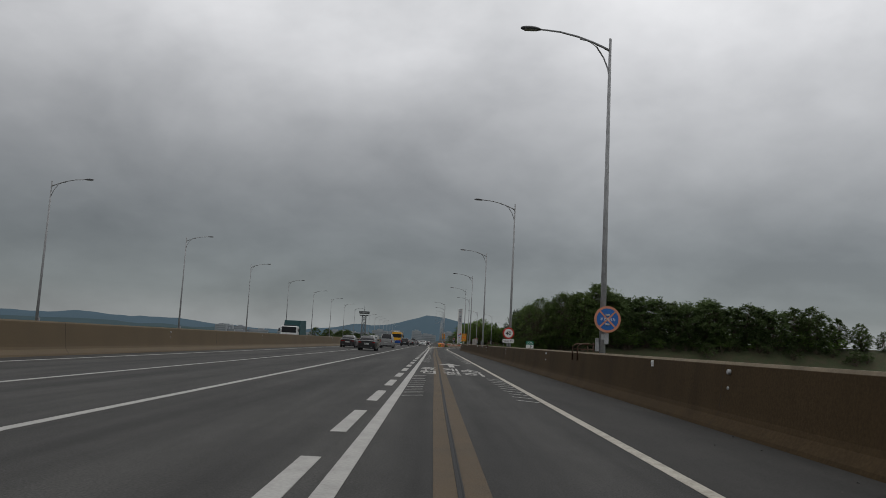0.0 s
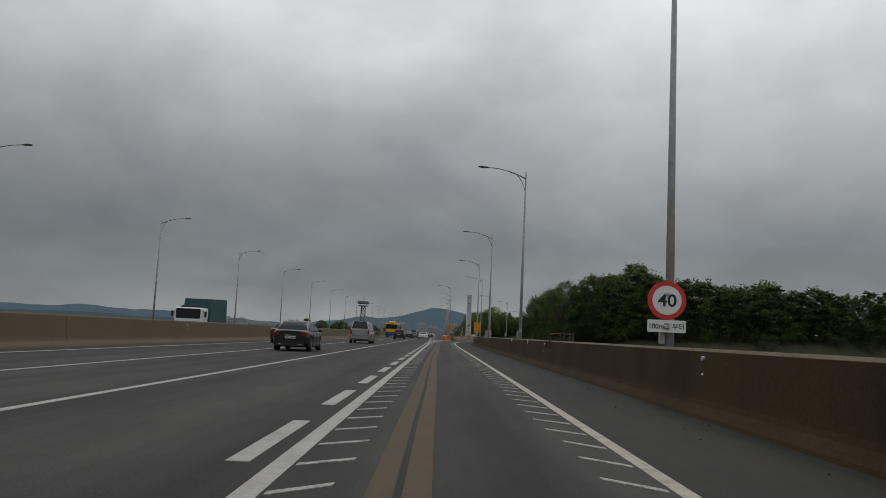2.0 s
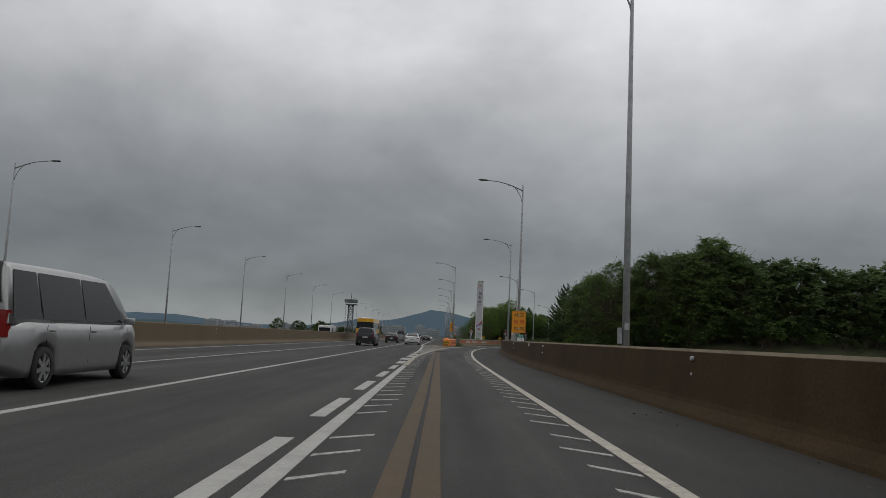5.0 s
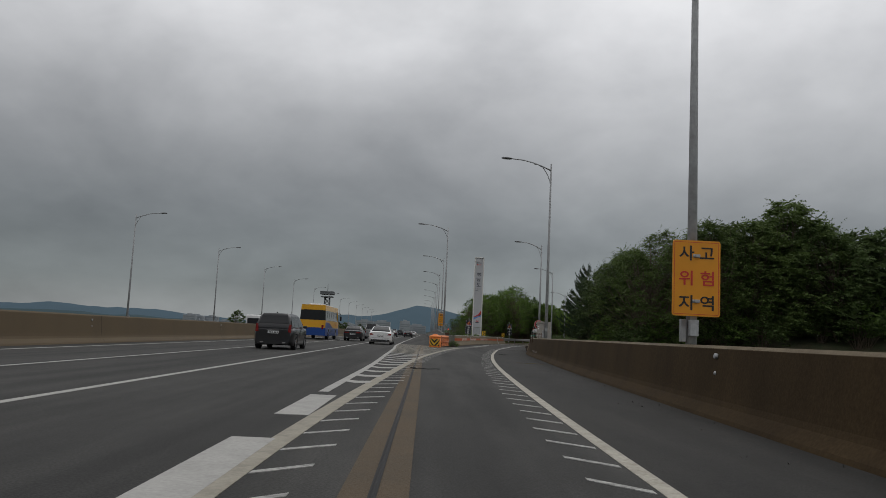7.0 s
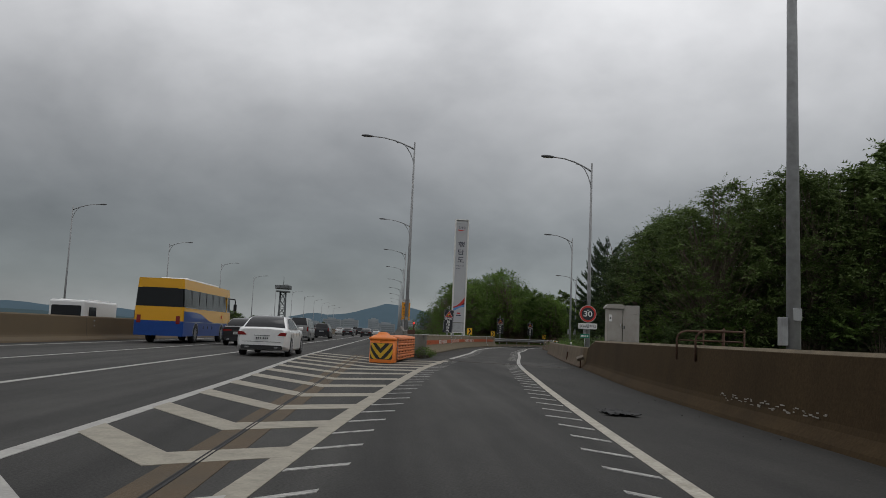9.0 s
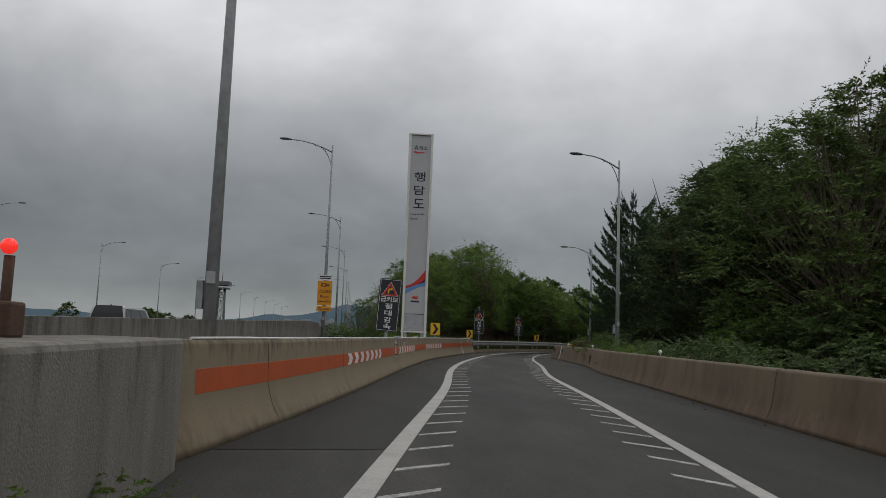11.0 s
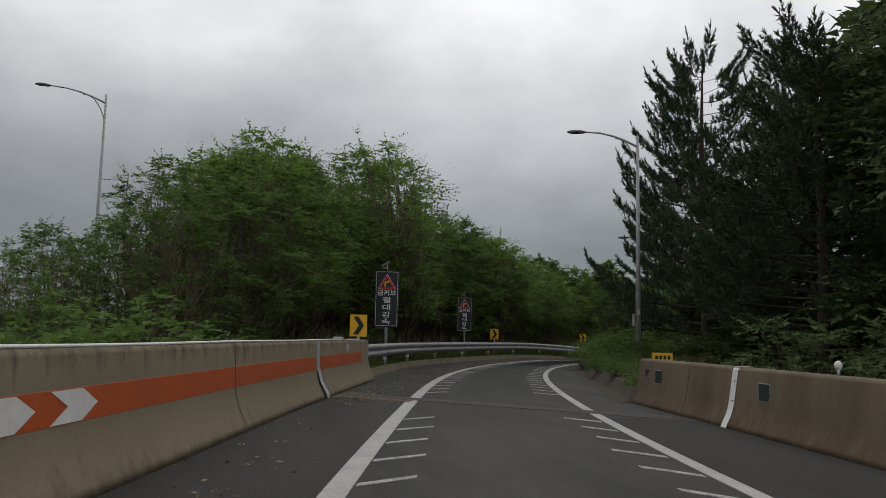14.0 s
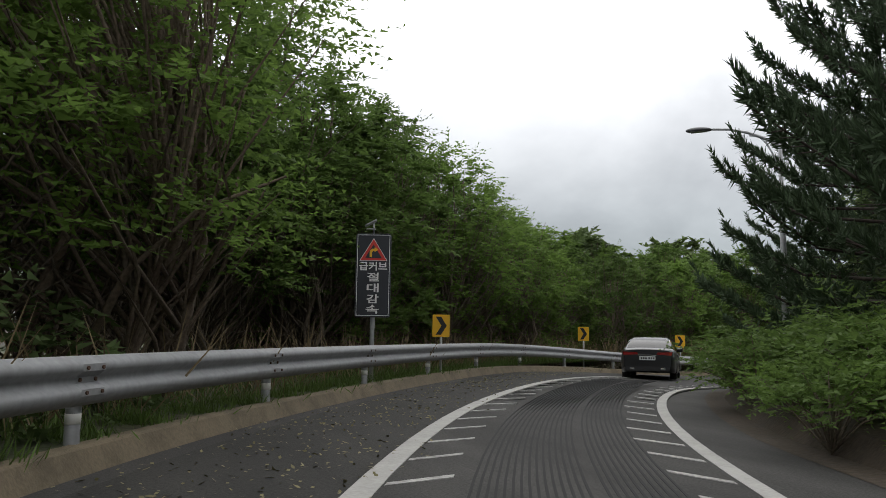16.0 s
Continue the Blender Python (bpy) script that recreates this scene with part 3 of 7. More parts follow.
# ---- road markings ----
road_cream_bright = mat("road_cream_bright", (0.4, 0.375, 0.315), 0.75, grain=0.22, grain_scale=25, stain=0.8, stain_scale=4, stain_color=(0.22, 0.2, 0.16), bump=0.2)
TOP = [(-1, -0.02), (-1, 0.005), (1, 0.005), (1, -0.02)]


def stripe(name, line, width, material, label):
    bm = bmesh.new()
    sweep(bm, line, [(r * width / 2, u) for r, u in TOP])
    return solid(name, bm, material, label, "road marking", "structure")


stripe("line_ramp_left", cut(S_LINE, -60, 127.5), 0.18, road_white, "solid white line left of the exit lane")
stripe("line_gore_right", cut(S_LINE, 127, 203), 0.22, road_cream, "dirty cream line along the painted gore")
stripe("line_slip_left", S_LINE[S_LINE[:, 1] > 203], 0.2, road_white, "white line on the outside of the slip road")
stripe("line_ramp_right_near", cut(T_LINE, -60, 196), 0.15, road_cream_bright, "dirty cream line at the hard shoulder")
stripe("line_ramp_right", T_LINE[T_LINE[:, 1] > 195], 0.15, road_white, "white line at the hard shoulder")
stripe("line_lane", STRAIGHT + (A_X, 0), 0.15, road_white, "solid white line between lanes")
stripe("line_lane_left", STRAIGHT + (B_X, 0), 0.13, road_white, "solid white line between lanes")
stripe("line_edge", STRAIGHT + (C_X, 0), 0.15, road_white, "white edge line below the median barrier")
stripe("line_main_right", M_EDGE, 0.17, road_white, "white edge line of the main carriageway")
for x in (-16.2, -19.8, -23.4):
    stripe("line_opposite", STRAIGHT + (x, 0), 0.14, road_white, "white line on the opposite carriageway")


def quad_mark(name, corners, material, label, group=""):
    bm = bmesh.new()
    lo = [bm.verts.new((x, y, -0.02)) for x, y in corners]
    hi = [bm.verts.new((x, y, 0.006)) for x, y in corners]
    n = len(corners)
    bm.faces.new(hi)
    for i in range(n):
        bm.faces.new((lo[i], lo[(i + 1) % n], hi[(i + 1) % n], hi[i]))
    bmesh.ops.recalc_face_normals(bm, faces=bm.faces[:])
    return solid(name, bm, material, label, "road marking", "structure", group)


y = 9.88 - 5.17 * 6
while y < 146:
    w = 0.2 if y < 124 else 0.3 if y < 133.5 else 0.42
    xc = -1.12 if y < 133.5 else -1.16 + (0.1 if y > 138 else 0)
    quad_mark("dash", [(xc - w / 2, y), (xc + w / 2, y), (xc + w / 2, y + 3.05), (xc - w / 2, y + 3.05)], road_white, "thick white lane dash", "exit lane dashes")
    y += 5.17
y = 167.32 - 7 * 2.34
while y < 206:
    xl, xr = x_at(M_EDGE, y) + 0.05, x_at(S_LINE, y) - 0.05
    xv = xl + (0.47 + 0.0052 * (max(y, 160) - 167)) * (xr - xl)
    w = min(0.85, 0.62 + 0.01 * max(0, y - 166))
    if y > 185:
        xv = float(np.interp(y, (184.2, 186.65, 189.14, 194.16, 196.7, 204.4), (0.31, 0.41, 0.46, 0.47, 1.03, 2.0)))
        xr = x_at(S_LINE, y - 2.4) - 0.05
    near, far_ = -1.48 * (xv - xl), (0.74 - 0.01 * max(0, min(y, 184) - 166) - (0.28 if 193 < y < 195 else 0.0)) * (xr - xv)
    if xr - xl > 0.35:
        quad_mark("chevron_bar", [(xl, y), (xl, y + w), (xv, y + 0.66 + near), (xr, y + 0.62 + near + far_), (xr, y + near + far_), (xv, y + near)],
                  road_cream if y > 175 else road_white, "worn white bar of the painted gore", "gore bars")
    y += 2.34 if y < 167 else 2.36 + 0.0065 * (y - 167)


def tick_rows(line, inward, y0, y1, anchor, gap):
    """Short slanted bars beside a line; the tip of one of them lies at y = anchor."""
    pts = line[(line[:, 1] >= y0) & (line[:, 1] <= y1)]
    s = np.r_[0, np.cumsum(np.linalg.norm(np.diff(pts, axis=0), axis=1))]
    nr = normals_of(pts)
    bm = bmesh.new()
    first_ = (np.interp(anchor - 0.42, pts[:, 1], s)) % gap
    for d in np.arange(first_, s[-1], gap):
        p = np.array([np.interp(d, s, pts[:, i]) for i in (0, 1)])
        n = np.array([np.interp(d, s, nr[:, i]) for i in (0, 1)]) * inward
        f = np.array([-n[1], n[0]]) * inward
        a, b = p + n * 0.12, p + n * random.uniform(0.5, 0.58) + f * 0.42
        q = [bm.verts.new((*v, 0.006 - drop(*v))) for v in (a - f * 0.06, b - f * 0.06, b + f * 0.06, a + f * 0.06)]
        bm.faces.new(q)
    for f in bm.faces:
        if f.normal.z < 0:
            f.normal_flip()
    e = bmesh.ops.extrude_face_region(bm, geom=bm.faces[:])
    for v in (v for v in e["geom"] if isinstance(v, bmesh.types.BMVert)):
        v.co.z -= 0.02
    bmesh.ops.recalc_face_normals(bm, faces=bm.faces[:])
    return tagged(solid("slow_ticks", bm, road_faint, "rows of short worn white slow-down ticks", "road marking"), kind="stuff")


for y0, y1, left, left_gap, right, right_gap in ((16, 28, 18.39, 1.1, 18.3, 1.1), (44, 108, 45.31, 1.177, 46.08, 1.134), (108, 162, 139.68, 1.13, 140.7, 1.1),
                                                 (162, 202, 183.48, 1.125, 183.42, 1.09), (204, 246.5, 237.17, 1.17, 237.65, 1.05), (249.5, 330, 257.5, 1.12, 256.46, 1.0)):
    tick_rows(S_LINE, 1, y0, y1, left, left_gap)
    tick_rows(T_LINE, -1, y0, y1, right, right_gap)

# the long joint between the deck halves: two brown strips and a rubber seal
JL = np.array([(JOINT_X + 0.05 * (1 - y / 70) * (y < 70) - 0.1 * math.exp(-((y - 76) / 16) ** 2) + 0.02 * noise.noise((y * 0.11, 3, 0)), y) for y in range(-60, 205, 2)], float)
for a, b in ((-0.22, -0.026), (0.026, 0.24)):
    bm = bmesh.new()
    sweep(bm, JL, [(a, -0.02), (a, 0.0045), (b, 0.0045), (b, -0.02)])
    solid("joint_strip", bm, joint_band, "brown mortar strip beside the deck joint", "joint strip", "structure")
bm = bmesh.new()
sweep(bm, JL, [(-0.03, 0.003), (-0.026, 0.011), (-0.017, 0.011), (-0.008, 0.003), (0.008, 0.003), (0.017, 0.011), (0.026, 0.011), (0.03, 0.003)])
solid("joint_seal", bm, rubber, "black rubber seal in the long deck joint", "joint seal", "structure")


def cross_joint(name, a, b):
    line = np.linspace(a, b, 12)
    bm = bmesh.new()
    for o in (-0.24, 0.07):
        sweep(bm, line, [(o, -0.02), (o, 0.0075), (o + 0.17, 0.0075), (o + 0.17, -0.02)])
    ob = solid(name, bm, galv_dark, "dirty steel expansion joint across the slip road", "expansion joint", "structure")
    bm = bmesh.new()
    sweep(bm, line, [(-0.08, 0.004), (-0.07, 0.0085), (0.07, 0.0085), (0.08, 0.004)])
    part("seal", bm, rubber, ob)


galv_dark = mat("dirty_steel", (0.045, 0.036, 0.025), 0.8, 0.0, grain=0.3, grain_scale=30, stain=0.6, stain_scale=6, stain_color=(0.025, 0.02, 0.014))
cross_joint("expansion_joint", (3.6, 201.9), (9.1, 198.7))
cross_joint("expansion_joint", (10.9, 251.0), (16.6, 245.6))
quad_mark("joint_apron", [(11.5, 249.55), (12.7, 248.5), (12.95, 249.1), (11.95, 250.7)], joint_band, "rusty brown mortar patch beside the joint")

# lettering on the road
mark = thing("road_lettering", "white painted words and arrow on the exit lane", "road marking", kind="structure")
for word, x0, x1, y0, y1 in (("휴", -0.5, 0.16, 32.9, 36.2), ("게", 0.4, 1.08, 32.6, 36.0), ("소", 1.2, 2.0, 32.7, 35.8),
                             ("천", -0.5, 0.14, 29.2, 32.2), ("천", 0.4, 1.08, 29.0, 31.9), ("히", 1.2, 1.95, 28.9, 31.8)):
    lettering("letters", word, 1.0, road_white, mark, (x0 + x1) / 2, (y0 + y1) / 2, 0.001, x1 - x0, y1 - y0, True, 0.012, 0.012)
bm = bmesh.new()
arrow = [(0.78, 37.8), (1.06, 37.8), (1.06, 41.3), (1.43, 41.2), (0.86, 44.3), (0.3, 41.4), (0.78, 41.3)]
hi = [bm.verts.new((x, y, 0.006)) for x, y in arrow]
bm.faces.new(hi)
e = bmesh.ops.extrude_face_region(bm, geom=bm.faces[:])
for v in (v for v in e["geom"] if isinstance(v, bmesh.types.BMVert)):
    v.co.z -= 0.02
bmesh.ops.recalc_face_normals(bm, faces=bm.faces[:])
part("arrow", bm, road_white, mark)

# soil banks beside the slip road
dirt = mat("bare_soil", (0.04, 0.028, 0.017), 0.95, grain=0.35, grain_scale=14, stain=0.7, stain_scale=1.4, stain_color=(0.028, 0.022, 0.014), bump=0.6, bump_scale=20)
bm = bmesh.new()
# a low cut edge of bare earth, with weeds growing over it
sweep(bm, VERGE, [(-0.35, 0.0045), (0.0, 0.012), (0.1, 0.1), (0.2, 0.22), (0.5, 0.27)])
solid("verge_edge", bm, dirt, "low cut edge of bare brown earth beside the slip road", "verge", "structure")
bm = bmesh.new()
sweep(bm, VERGE, [(0.45, 0.262), (0.9, 0.3), (1.8, 0.3), (3.5, 0.22), (7.0, 0.0)], smooth=True)
solid("verge_inner", bm, soil, "weedy brown soil of the inner verge", "verge", "structure")
bm = bmesh.new()
sweep(bm, GUARD, [(-0.5, 0.15), (-0.8, 0.16), (-2.5, 0.15), (-6.0, 0.05), (-9.0, -0.4)], smooth=True)
solid("verge_outer", bm, soil, "soil bank under the guard rail and trees", "verge", "structure")

# ---- street lamps ----
lamp_lens = mat("lamp_lens", (0.35, 0.36, 0.36), 0.25, grain=0.05)


def lamp(name, height, arm, label):
    ob = thing(name, label, "street lamp", "street lamps")
    bm = bmesh.new()
    tube(bm, [(0, 0, 0), (0, 0, height * 0.5), (0, 0, height)], [0.115, 0.08, 0.045], 12)
    part("pole", bm, lamp_grey, ob, smooth=False)
    bm = bmesh.new()
    box(bm, 0, 0, 0.04, 0.4, 0.4, 0.08, bevel=0.01)
    part("base_plate", bm, galv, ob)
    bm = bmesh.new()
    box(bm, -0.16, 0.0, 2.35, 0.1, 0.14, 0.42, bevel=0.01)
    part("junction_box", bm, lamp_grey, ob)
    bm = bmesh.new()
    box(bm, 0.0, -0.118, 2.6, 0.13, 0.02, 0.18, bevel=0.004)
    part("label_plate", bm, lamp_lens, ob)
    bm = bmesh.new()
    pts = [(-arm * k, 0, height - 0.42 + 0.62 * (1 - (1 - k) ** 2)) for k in (0, 0.1, 0.25, 0.45, 0.7, 1.0)]
    tube(bm, pts, [0.045, 0.042, 0.04, 0.036, 0.032, 0.03], 8)
    part("arm", bm, lamp_grey, ob)
    bm = bmesh.new()
    pts = [(-arm * k * 0.42, 0, height - 1.35 + 1.28 * math.sin(k * math.pi / 2)) for k in (0, 0.15, 0.35, 0.6, 0.85, 1.0)]
    pts = [(0 if i == 0 else p[0] * (i / 5) ** 0.6, 0, p[2]) for i, p in enumerate(pts)]
    tube(bm, pts, 0.026, 8)
    part("brace", bm, lamp_grey, ob)
    bm = bmesh.new()
    bmesh.ops.create_uvsphere(bm, u_segments=14, v_segments=8, radius=1.0,
                              matrix=Matrix.Translation((-arm - 0.26, 0, height + 0.2)) @ Matrix.Rotation(radians(3), 4, "Y") @ Matrix.Diagonal((0.36, 0.15, 0.085, 1)))
    for v in bm.verts:
        if v.co.z < height + 0.17:
            v.co.z = height + 0.17
    head = part("lamp_head", bm, lamp_head_mat, ob, smooth=True)
    bm = bmesh.new()
    box(bm, -arm - 0.27, 0, height + 0.163, 0.42, 0.18, 0.02, bevel=0.008)
    part("lens", bm, lamp_lens, head)
    return ob


proto = lamp("street_lamp", 12.5, 2.4, "tall tapered grey steel street lamp with one curved arm")
proto.matrix_basis = pose(5.35, 24.9, -1.0)
for x, y in ((5.32, -6.5), (5.4, 56.3), (5.38, 87.6), (5.32, 118.5), (5.55, 149.2)):
    copy_thing(proto, pose(x, y, -1.0))
copy_thing(proto, pose(7.6, 180.2, -1.0))
for x, y in ((2.35, 212), (2.72, 244.3), (2.7, 272.5), (2.75, 300), (2.75, 331), (2.75, 362), (2.75, 393), (2.75, 424), (2.75, 455)):
    copy_thing(proto, pose(x, y, -0.75))
for k in range(-1, 17):
    copy_thing(proto, pose(-28.4, 56 + 31 * k, -1.1, 0, 0, 180))
small = lamp("street_lamp", 10.6, 1.9, "grey steel street lamp with a curved arm beside the slip road")
small.matrix_basis = pose(10.9, 205.7, -0.95)
copy_thing(small, pose(17.0, 236.5, -0.6, 0, 0, 0))
low = lamp("street_lamp", 8.95, 1.9, "grey steel street lamp with a curved arm beside the slip road")
low.matrix_basis = pose(23.0, 260.4, -0.5, 0, 0, -25)
low = lamp("street_lamp", 7.5, 1.75, "short grey steel street lamp beside the pines")
low.matrix_basis = pose(30.6, 272.8, -1.0, 0, 0, -45)

# ---- signs and roadside things ----
red = mat("sign_red", (0.55, 0.035, 0.025), 0.45, stain=0.25, stain_scale=3, grain=0.05)
sign_white = mat("sign_white", (0.7, 0.7, 0.69), 0.5, stain=0.3, stain_scale=3, grain=0.04, stain_color=(0.5, 0.5, 0.48))
sign_black = mat("sign_black", (0.012, 0.013, 0.016), 0.45, grain=0.1)
sign_dark = mat("sign_dark_panel", (0.02, 0.023, 0.03), 0.5, grain=0.12, grain_scale=12, stain=0.3, stain_scale=3)
sign_blue = mat("sign_blue", (0.012, 0.12, 0.42), 0.45, stain=0.25, stain_scale=3)
sign_peach = mat("sign_faded_red", (0.55, 0.22, 0.13), 0.5, stain=0.3, stain_scale=4, stain_color=(0.6, 0.35, 0.25))
plate_green = mat("faded_plate_green", (0.022, 0.042, 0.034), 0.5, stain=0.4, stain_scale=8)
sign_green = mat("sign_green", (0.01, 0.19, 0.12), 0.45, stain=0.2, stain_scale=4)
sign_orange = mat("sign_orange", (0.72, 0.29, 0.01), 0.5, stain=0.3, stain_scale=3, stain_color=(0.55, 0.22, 0.01))
sign_yellow = mat("sign_yellow", (0.75, 0.42, 0.012), 0.5, stain=0.25, stain_scale=3, stain_color=(0.6, 0.33, 0.02))
navy = mat("navy_ink", (0.015, 0.016, 0.04), 0.5, grain=0.05)
pylon_grey = mat("pylon_panel", (0.47, 0.475, 0.49), 0.5, stain=0.2, stain_scale=0.8, grain=0.03, stain_color=(0.3, 0.305, 0.315))
light_blue = mat("sky_blue_film", (0.12, 0.28, 0.58), 0.45, stain=0.15, stain_scale=2)
rust = mat("rusty_steel", (0.085, 0.045, 0.028), 0.8, 0.2, grain=0.3, grain_scale=30)
cabinet_grey = mat("cabinet_paint", (0.36, 0.34, 0.31), 0.55, stain=0.55, stain_scale=2, stain_color=(0.22, 0.19, 0.16), grain=0.06)
orange_plastic = mat("orange_plastic", (0.74, 0.19, 0.018), 0.5, stain=0.5, stain_scale=3, stain_color=(0.48, 0.13, 0.025), grain=0.1)
faded_orange = mat("faded_orange", (0.66, 0.20, 0.055), 0.6, stain=0.6, stain_scale=2.5, stain_color=(0.42, 0.13, 0.05), grain=0.12)
dull_yellow = mat("dull_yellow", (0.62, 0.38, 0.02), 0.5, stain=0.4, stain_scale=4, grain=0.06)
beacon_red = mat("beacon_red", (0.8, 0.03, 0.02), 0.3, emit=0.8)


def flat(name, outline, y, material, parent, depth=0.004, label=""):
    return part(name, plate(bmesh.new(), outline, y, y + depth), material, parent, label)


def bar(cx, cz, w, h):
    return [(cx - w / 2, cz - h / 2), (cx + w / 2, cz - h / 2), (cx + w / 2, cz + h / 2), (cx - w / 2, cz + h / 2)]


def clamp(parent, z, y=-0.02):
    bm = bmesh.new()
    tube(bm, [(0, 0.1, z - 0.03), (0, 0.1, z + 0.03)], 0.125, 12)
    box(bm, 0, -0.03, z, 0.08, 0.05, 0.05)
    part("clamp", bm, galv, parent)


# blue round sign on the first lamp
s = thing("no_stopping_sign", "round blue no-stopping sign with faded red rim on lamp pole", "road sign", at=(5.45, 24.68, 0))
flat("panel", disc(0.42, cz=2.16), 0.0, sign_peach, s, 0.02)
flat("field", disc(0.345, cz=2.16), -0.003, sign_blue, s, 0.003)
for a in (45, -45):
    c_, s_ = math.cos(radians(a)), math.sin(radians(a))
    flat("cross_bar", [(u * c_ - v * s_, 2.16 + u * s_ + v * c_) for u, v in bar(0, 0, 0.68, 0.055)], -0.006 if a > 0 else -0.0075, sign_peach, s, 0.003)
lettering("letters", "주정차금지", 0.1, sign_white, s, 0, -0.011, 2.16, 0.46, 0.1)
clamp(s, 2.3)
clamp(s, 2.0)
bm = bmesh.new()
box(bm, 0, 0.12, 1.55, 0.13, 0.1, 0.35, bevel=0.01)
part("bracket_box", bm, galv, s)

# speed limit 40
s = thing("speed_limit_sign", "round white speed sign with red rim reading 40, plate below", "road sign", at=(5.28, 56.08, 0))
flat("panel", disc(0.41, cz=2.07), 0.0, red, s, 0.02)
flat("field", disc(0.31, cz=2.07), -0.003, sign_white, s, 0.003)
lettering("number", "40", 0.4, sign_black, s, 0, -0.006, 2.07, 0.4, 0.27, bold=0.006)
p = flat("lower_plate", rounded(0.82, 0.26, 0.03, cz=1.52), 0.0, sign_white, s, 0.015)
lettering("letters", "100m앞 부터", 0.14, sign_black, s, 0, -0.006, 1.52, 0.72, 0.14)
clamp(s, 2.2)
clamp(s, 1.5)

# kilometre markers on the barrier
for y, dec in ((38.9, "9"), (139.1, "8")):
    x = x_at(RIGHT_BASE, y) + 0.3
    s = thing("kilometre_marker", f"green and white kilometre board reading 275 .{dec} on the barrier", "road sign", "kilometre markers", at=(x - 0.12, y, 0))
    flat("upper_panel", bar(0, 1.36, 0.37, 0.17), 0.0, sign_green, s, 0.012)
    flat("lower_panel", bar(0, 1.19, 0.37, 0.17), 0.0, sign_white, s, 0.012)
    lettering("number", "275", 0.14, sign_white, s, 0, -0.006, 1.36, 0.26, 0.115)
    lettering("number", "." + dec, 0.14, sign_black, s, 0.03, -0.006, 1.19, 0.13, 0.12)
    bm = bmesh.new()
    for dx in (-0.1, 0.1):
        tube(bm, [(dx, 0.03, 1.08), (dx, 0.03, 1.4)], 0.012, 6)
    part("posts", bm, galv, s)

# accident zone board
s = thing("hazard_board", "tall orange-yellow warning board with black and red writing on lamp pole", "road sign", at=(5.55, 148.95, 0))
flat("panel", rounded(0.9, 1.42, 0.05, cz=2.33), 0.0, sign_orange, s, 0.02)
bm = bmesh.new()
for x0, x1, z0, z1 in ((-0.42, 0.42, 3.0, 3.008), (-0.42, 0.42, 1.652, 1.66), (-0.42, -0.412, 1.66, 3.0), (0.412, 0.42, 1.66, 3.0)):
    box(bm, (x0 + x1) / 2, -0.002, (z0 + z1) / 2, x1 - x0, 0.004, z1 - z0)
part("border", bm, red, s)
for z, w, m in ((2.8, "사 고", sign_black), (2.33, "위 험", red), (1.87, "지 역", sign_black)):
    lettering("letters", w, 0.3, m, s, 0, -0.006, z, 0.66, 0.28, bold=0.004)
clamp(s, 2.75)
clamp(s, 1.9)
bm = bmesh.new()
box(bm, 0, 0.13, 1.4, 0.16, 0.12, 0.3, bevel=0.01)
part("junction_box", bm, galv, s)

# lit speed 30 board
s = thing("speed_limit_sign", "round dark speed sign with red ring reading 30 on pole", "road sign", at=(10.83, 205.5, 0))
flat("panel", disc(0.405, cz=2.34), 0.0, sign_dark, s, 0.05)
ring_o, ring_i = disc(0.4, cz=2.34), disc(0.3, cz=2.34)
flat("ring", ring_o, -0.004, sign_white, s, 0.004)
flat("red_ring", disc(0.385, cz=2.34), -0.007, red, s, 0.003)
flat("field", ring_i, -0.01, sign_dark, s, 0.003)
lettering("number", "30", 0.4, sign_white, s, 0, -0.014, 2.34, 0.42, 0.27, bold=0.008)
flat("lower_plate", rounded(0.9, 0.27, 0.03, cz=1.76), 0.0, sign_white, s, 0.02)
lettering("letters", "50m앞부터", 0.15, sign_black, s, 0, -0.006, 1.76, 0.78, 0.17)
bm = bmesh.new()
box(bm, -0.28, 0.2, 2.98, 0.4, 0.3, 0.02, Matrix.Translation((0, 0, 0)))
tube(bm, [(-0.2, 0.15, 2.98), (0, 0.15, 2.8)], 0.015, 6)
part("solar_panel", bm, sign_dark, s)
clamp(s, 2.5)
clamp(s, 1.76)

s = thing("small_green_sign", "small green sign with pale writing on barrier post", "road sign", at=(9.75, 201.6, 0))
flat("panel", bar(0, 1.27, 0.38, 0.17), 0.0, sign_green, s, 0.01)
for k, w in enumerate((0.09, 0.06, 0.05, 0.05)):
    flat("writing_bar", bar(-0.12 + k * 0.08, 1.27, w * 0.8, 0.06), -0.004, sign_white, s, 0.004)
bm = bmesh.new()
tube(bm, [(0, 0.03, 0.7), (0, 0.03, 1.33)], 0.018, 6)
part("post", bm, galv, s)

# grey cabinet behind the brown barrier
s = thing("control_cabinet", "weathered grey steel control cabinet with overhanging roof", "cabinet", at=(9.98, 197.3, 0), yaw=-8)
bm = bmesh.new()
box(bm, -0.18, 0.3, 0.85, 0.56, 0.6, 2.9, bevel=0.012)
part("body", bm, cabinet_grey, s)
bm = bmesh.new()
plate(bm, [(-0.52, 2.3), (0.15, 2.3), (0.15, 2.37), (0.08, 2.46), (-0.42, 2.46), (-0.52, 2.37)], -0.08, 0.68)
part("roof", bm, cabinet_grey, s)
flat("front_panel", bar(-0.18, 1.68, 0.48, 1.1), -0.012, cabinet_grey, s, 0.012)
bm = bmesh.new()
box(bm, 0.31, 0, 1.72, 0.62, 0.05, 1.4, Matrix.Translation((0.12, 0.0, 0)) @ Matrix.Rotation(radians(-32), 4, "Z"), 0.008)
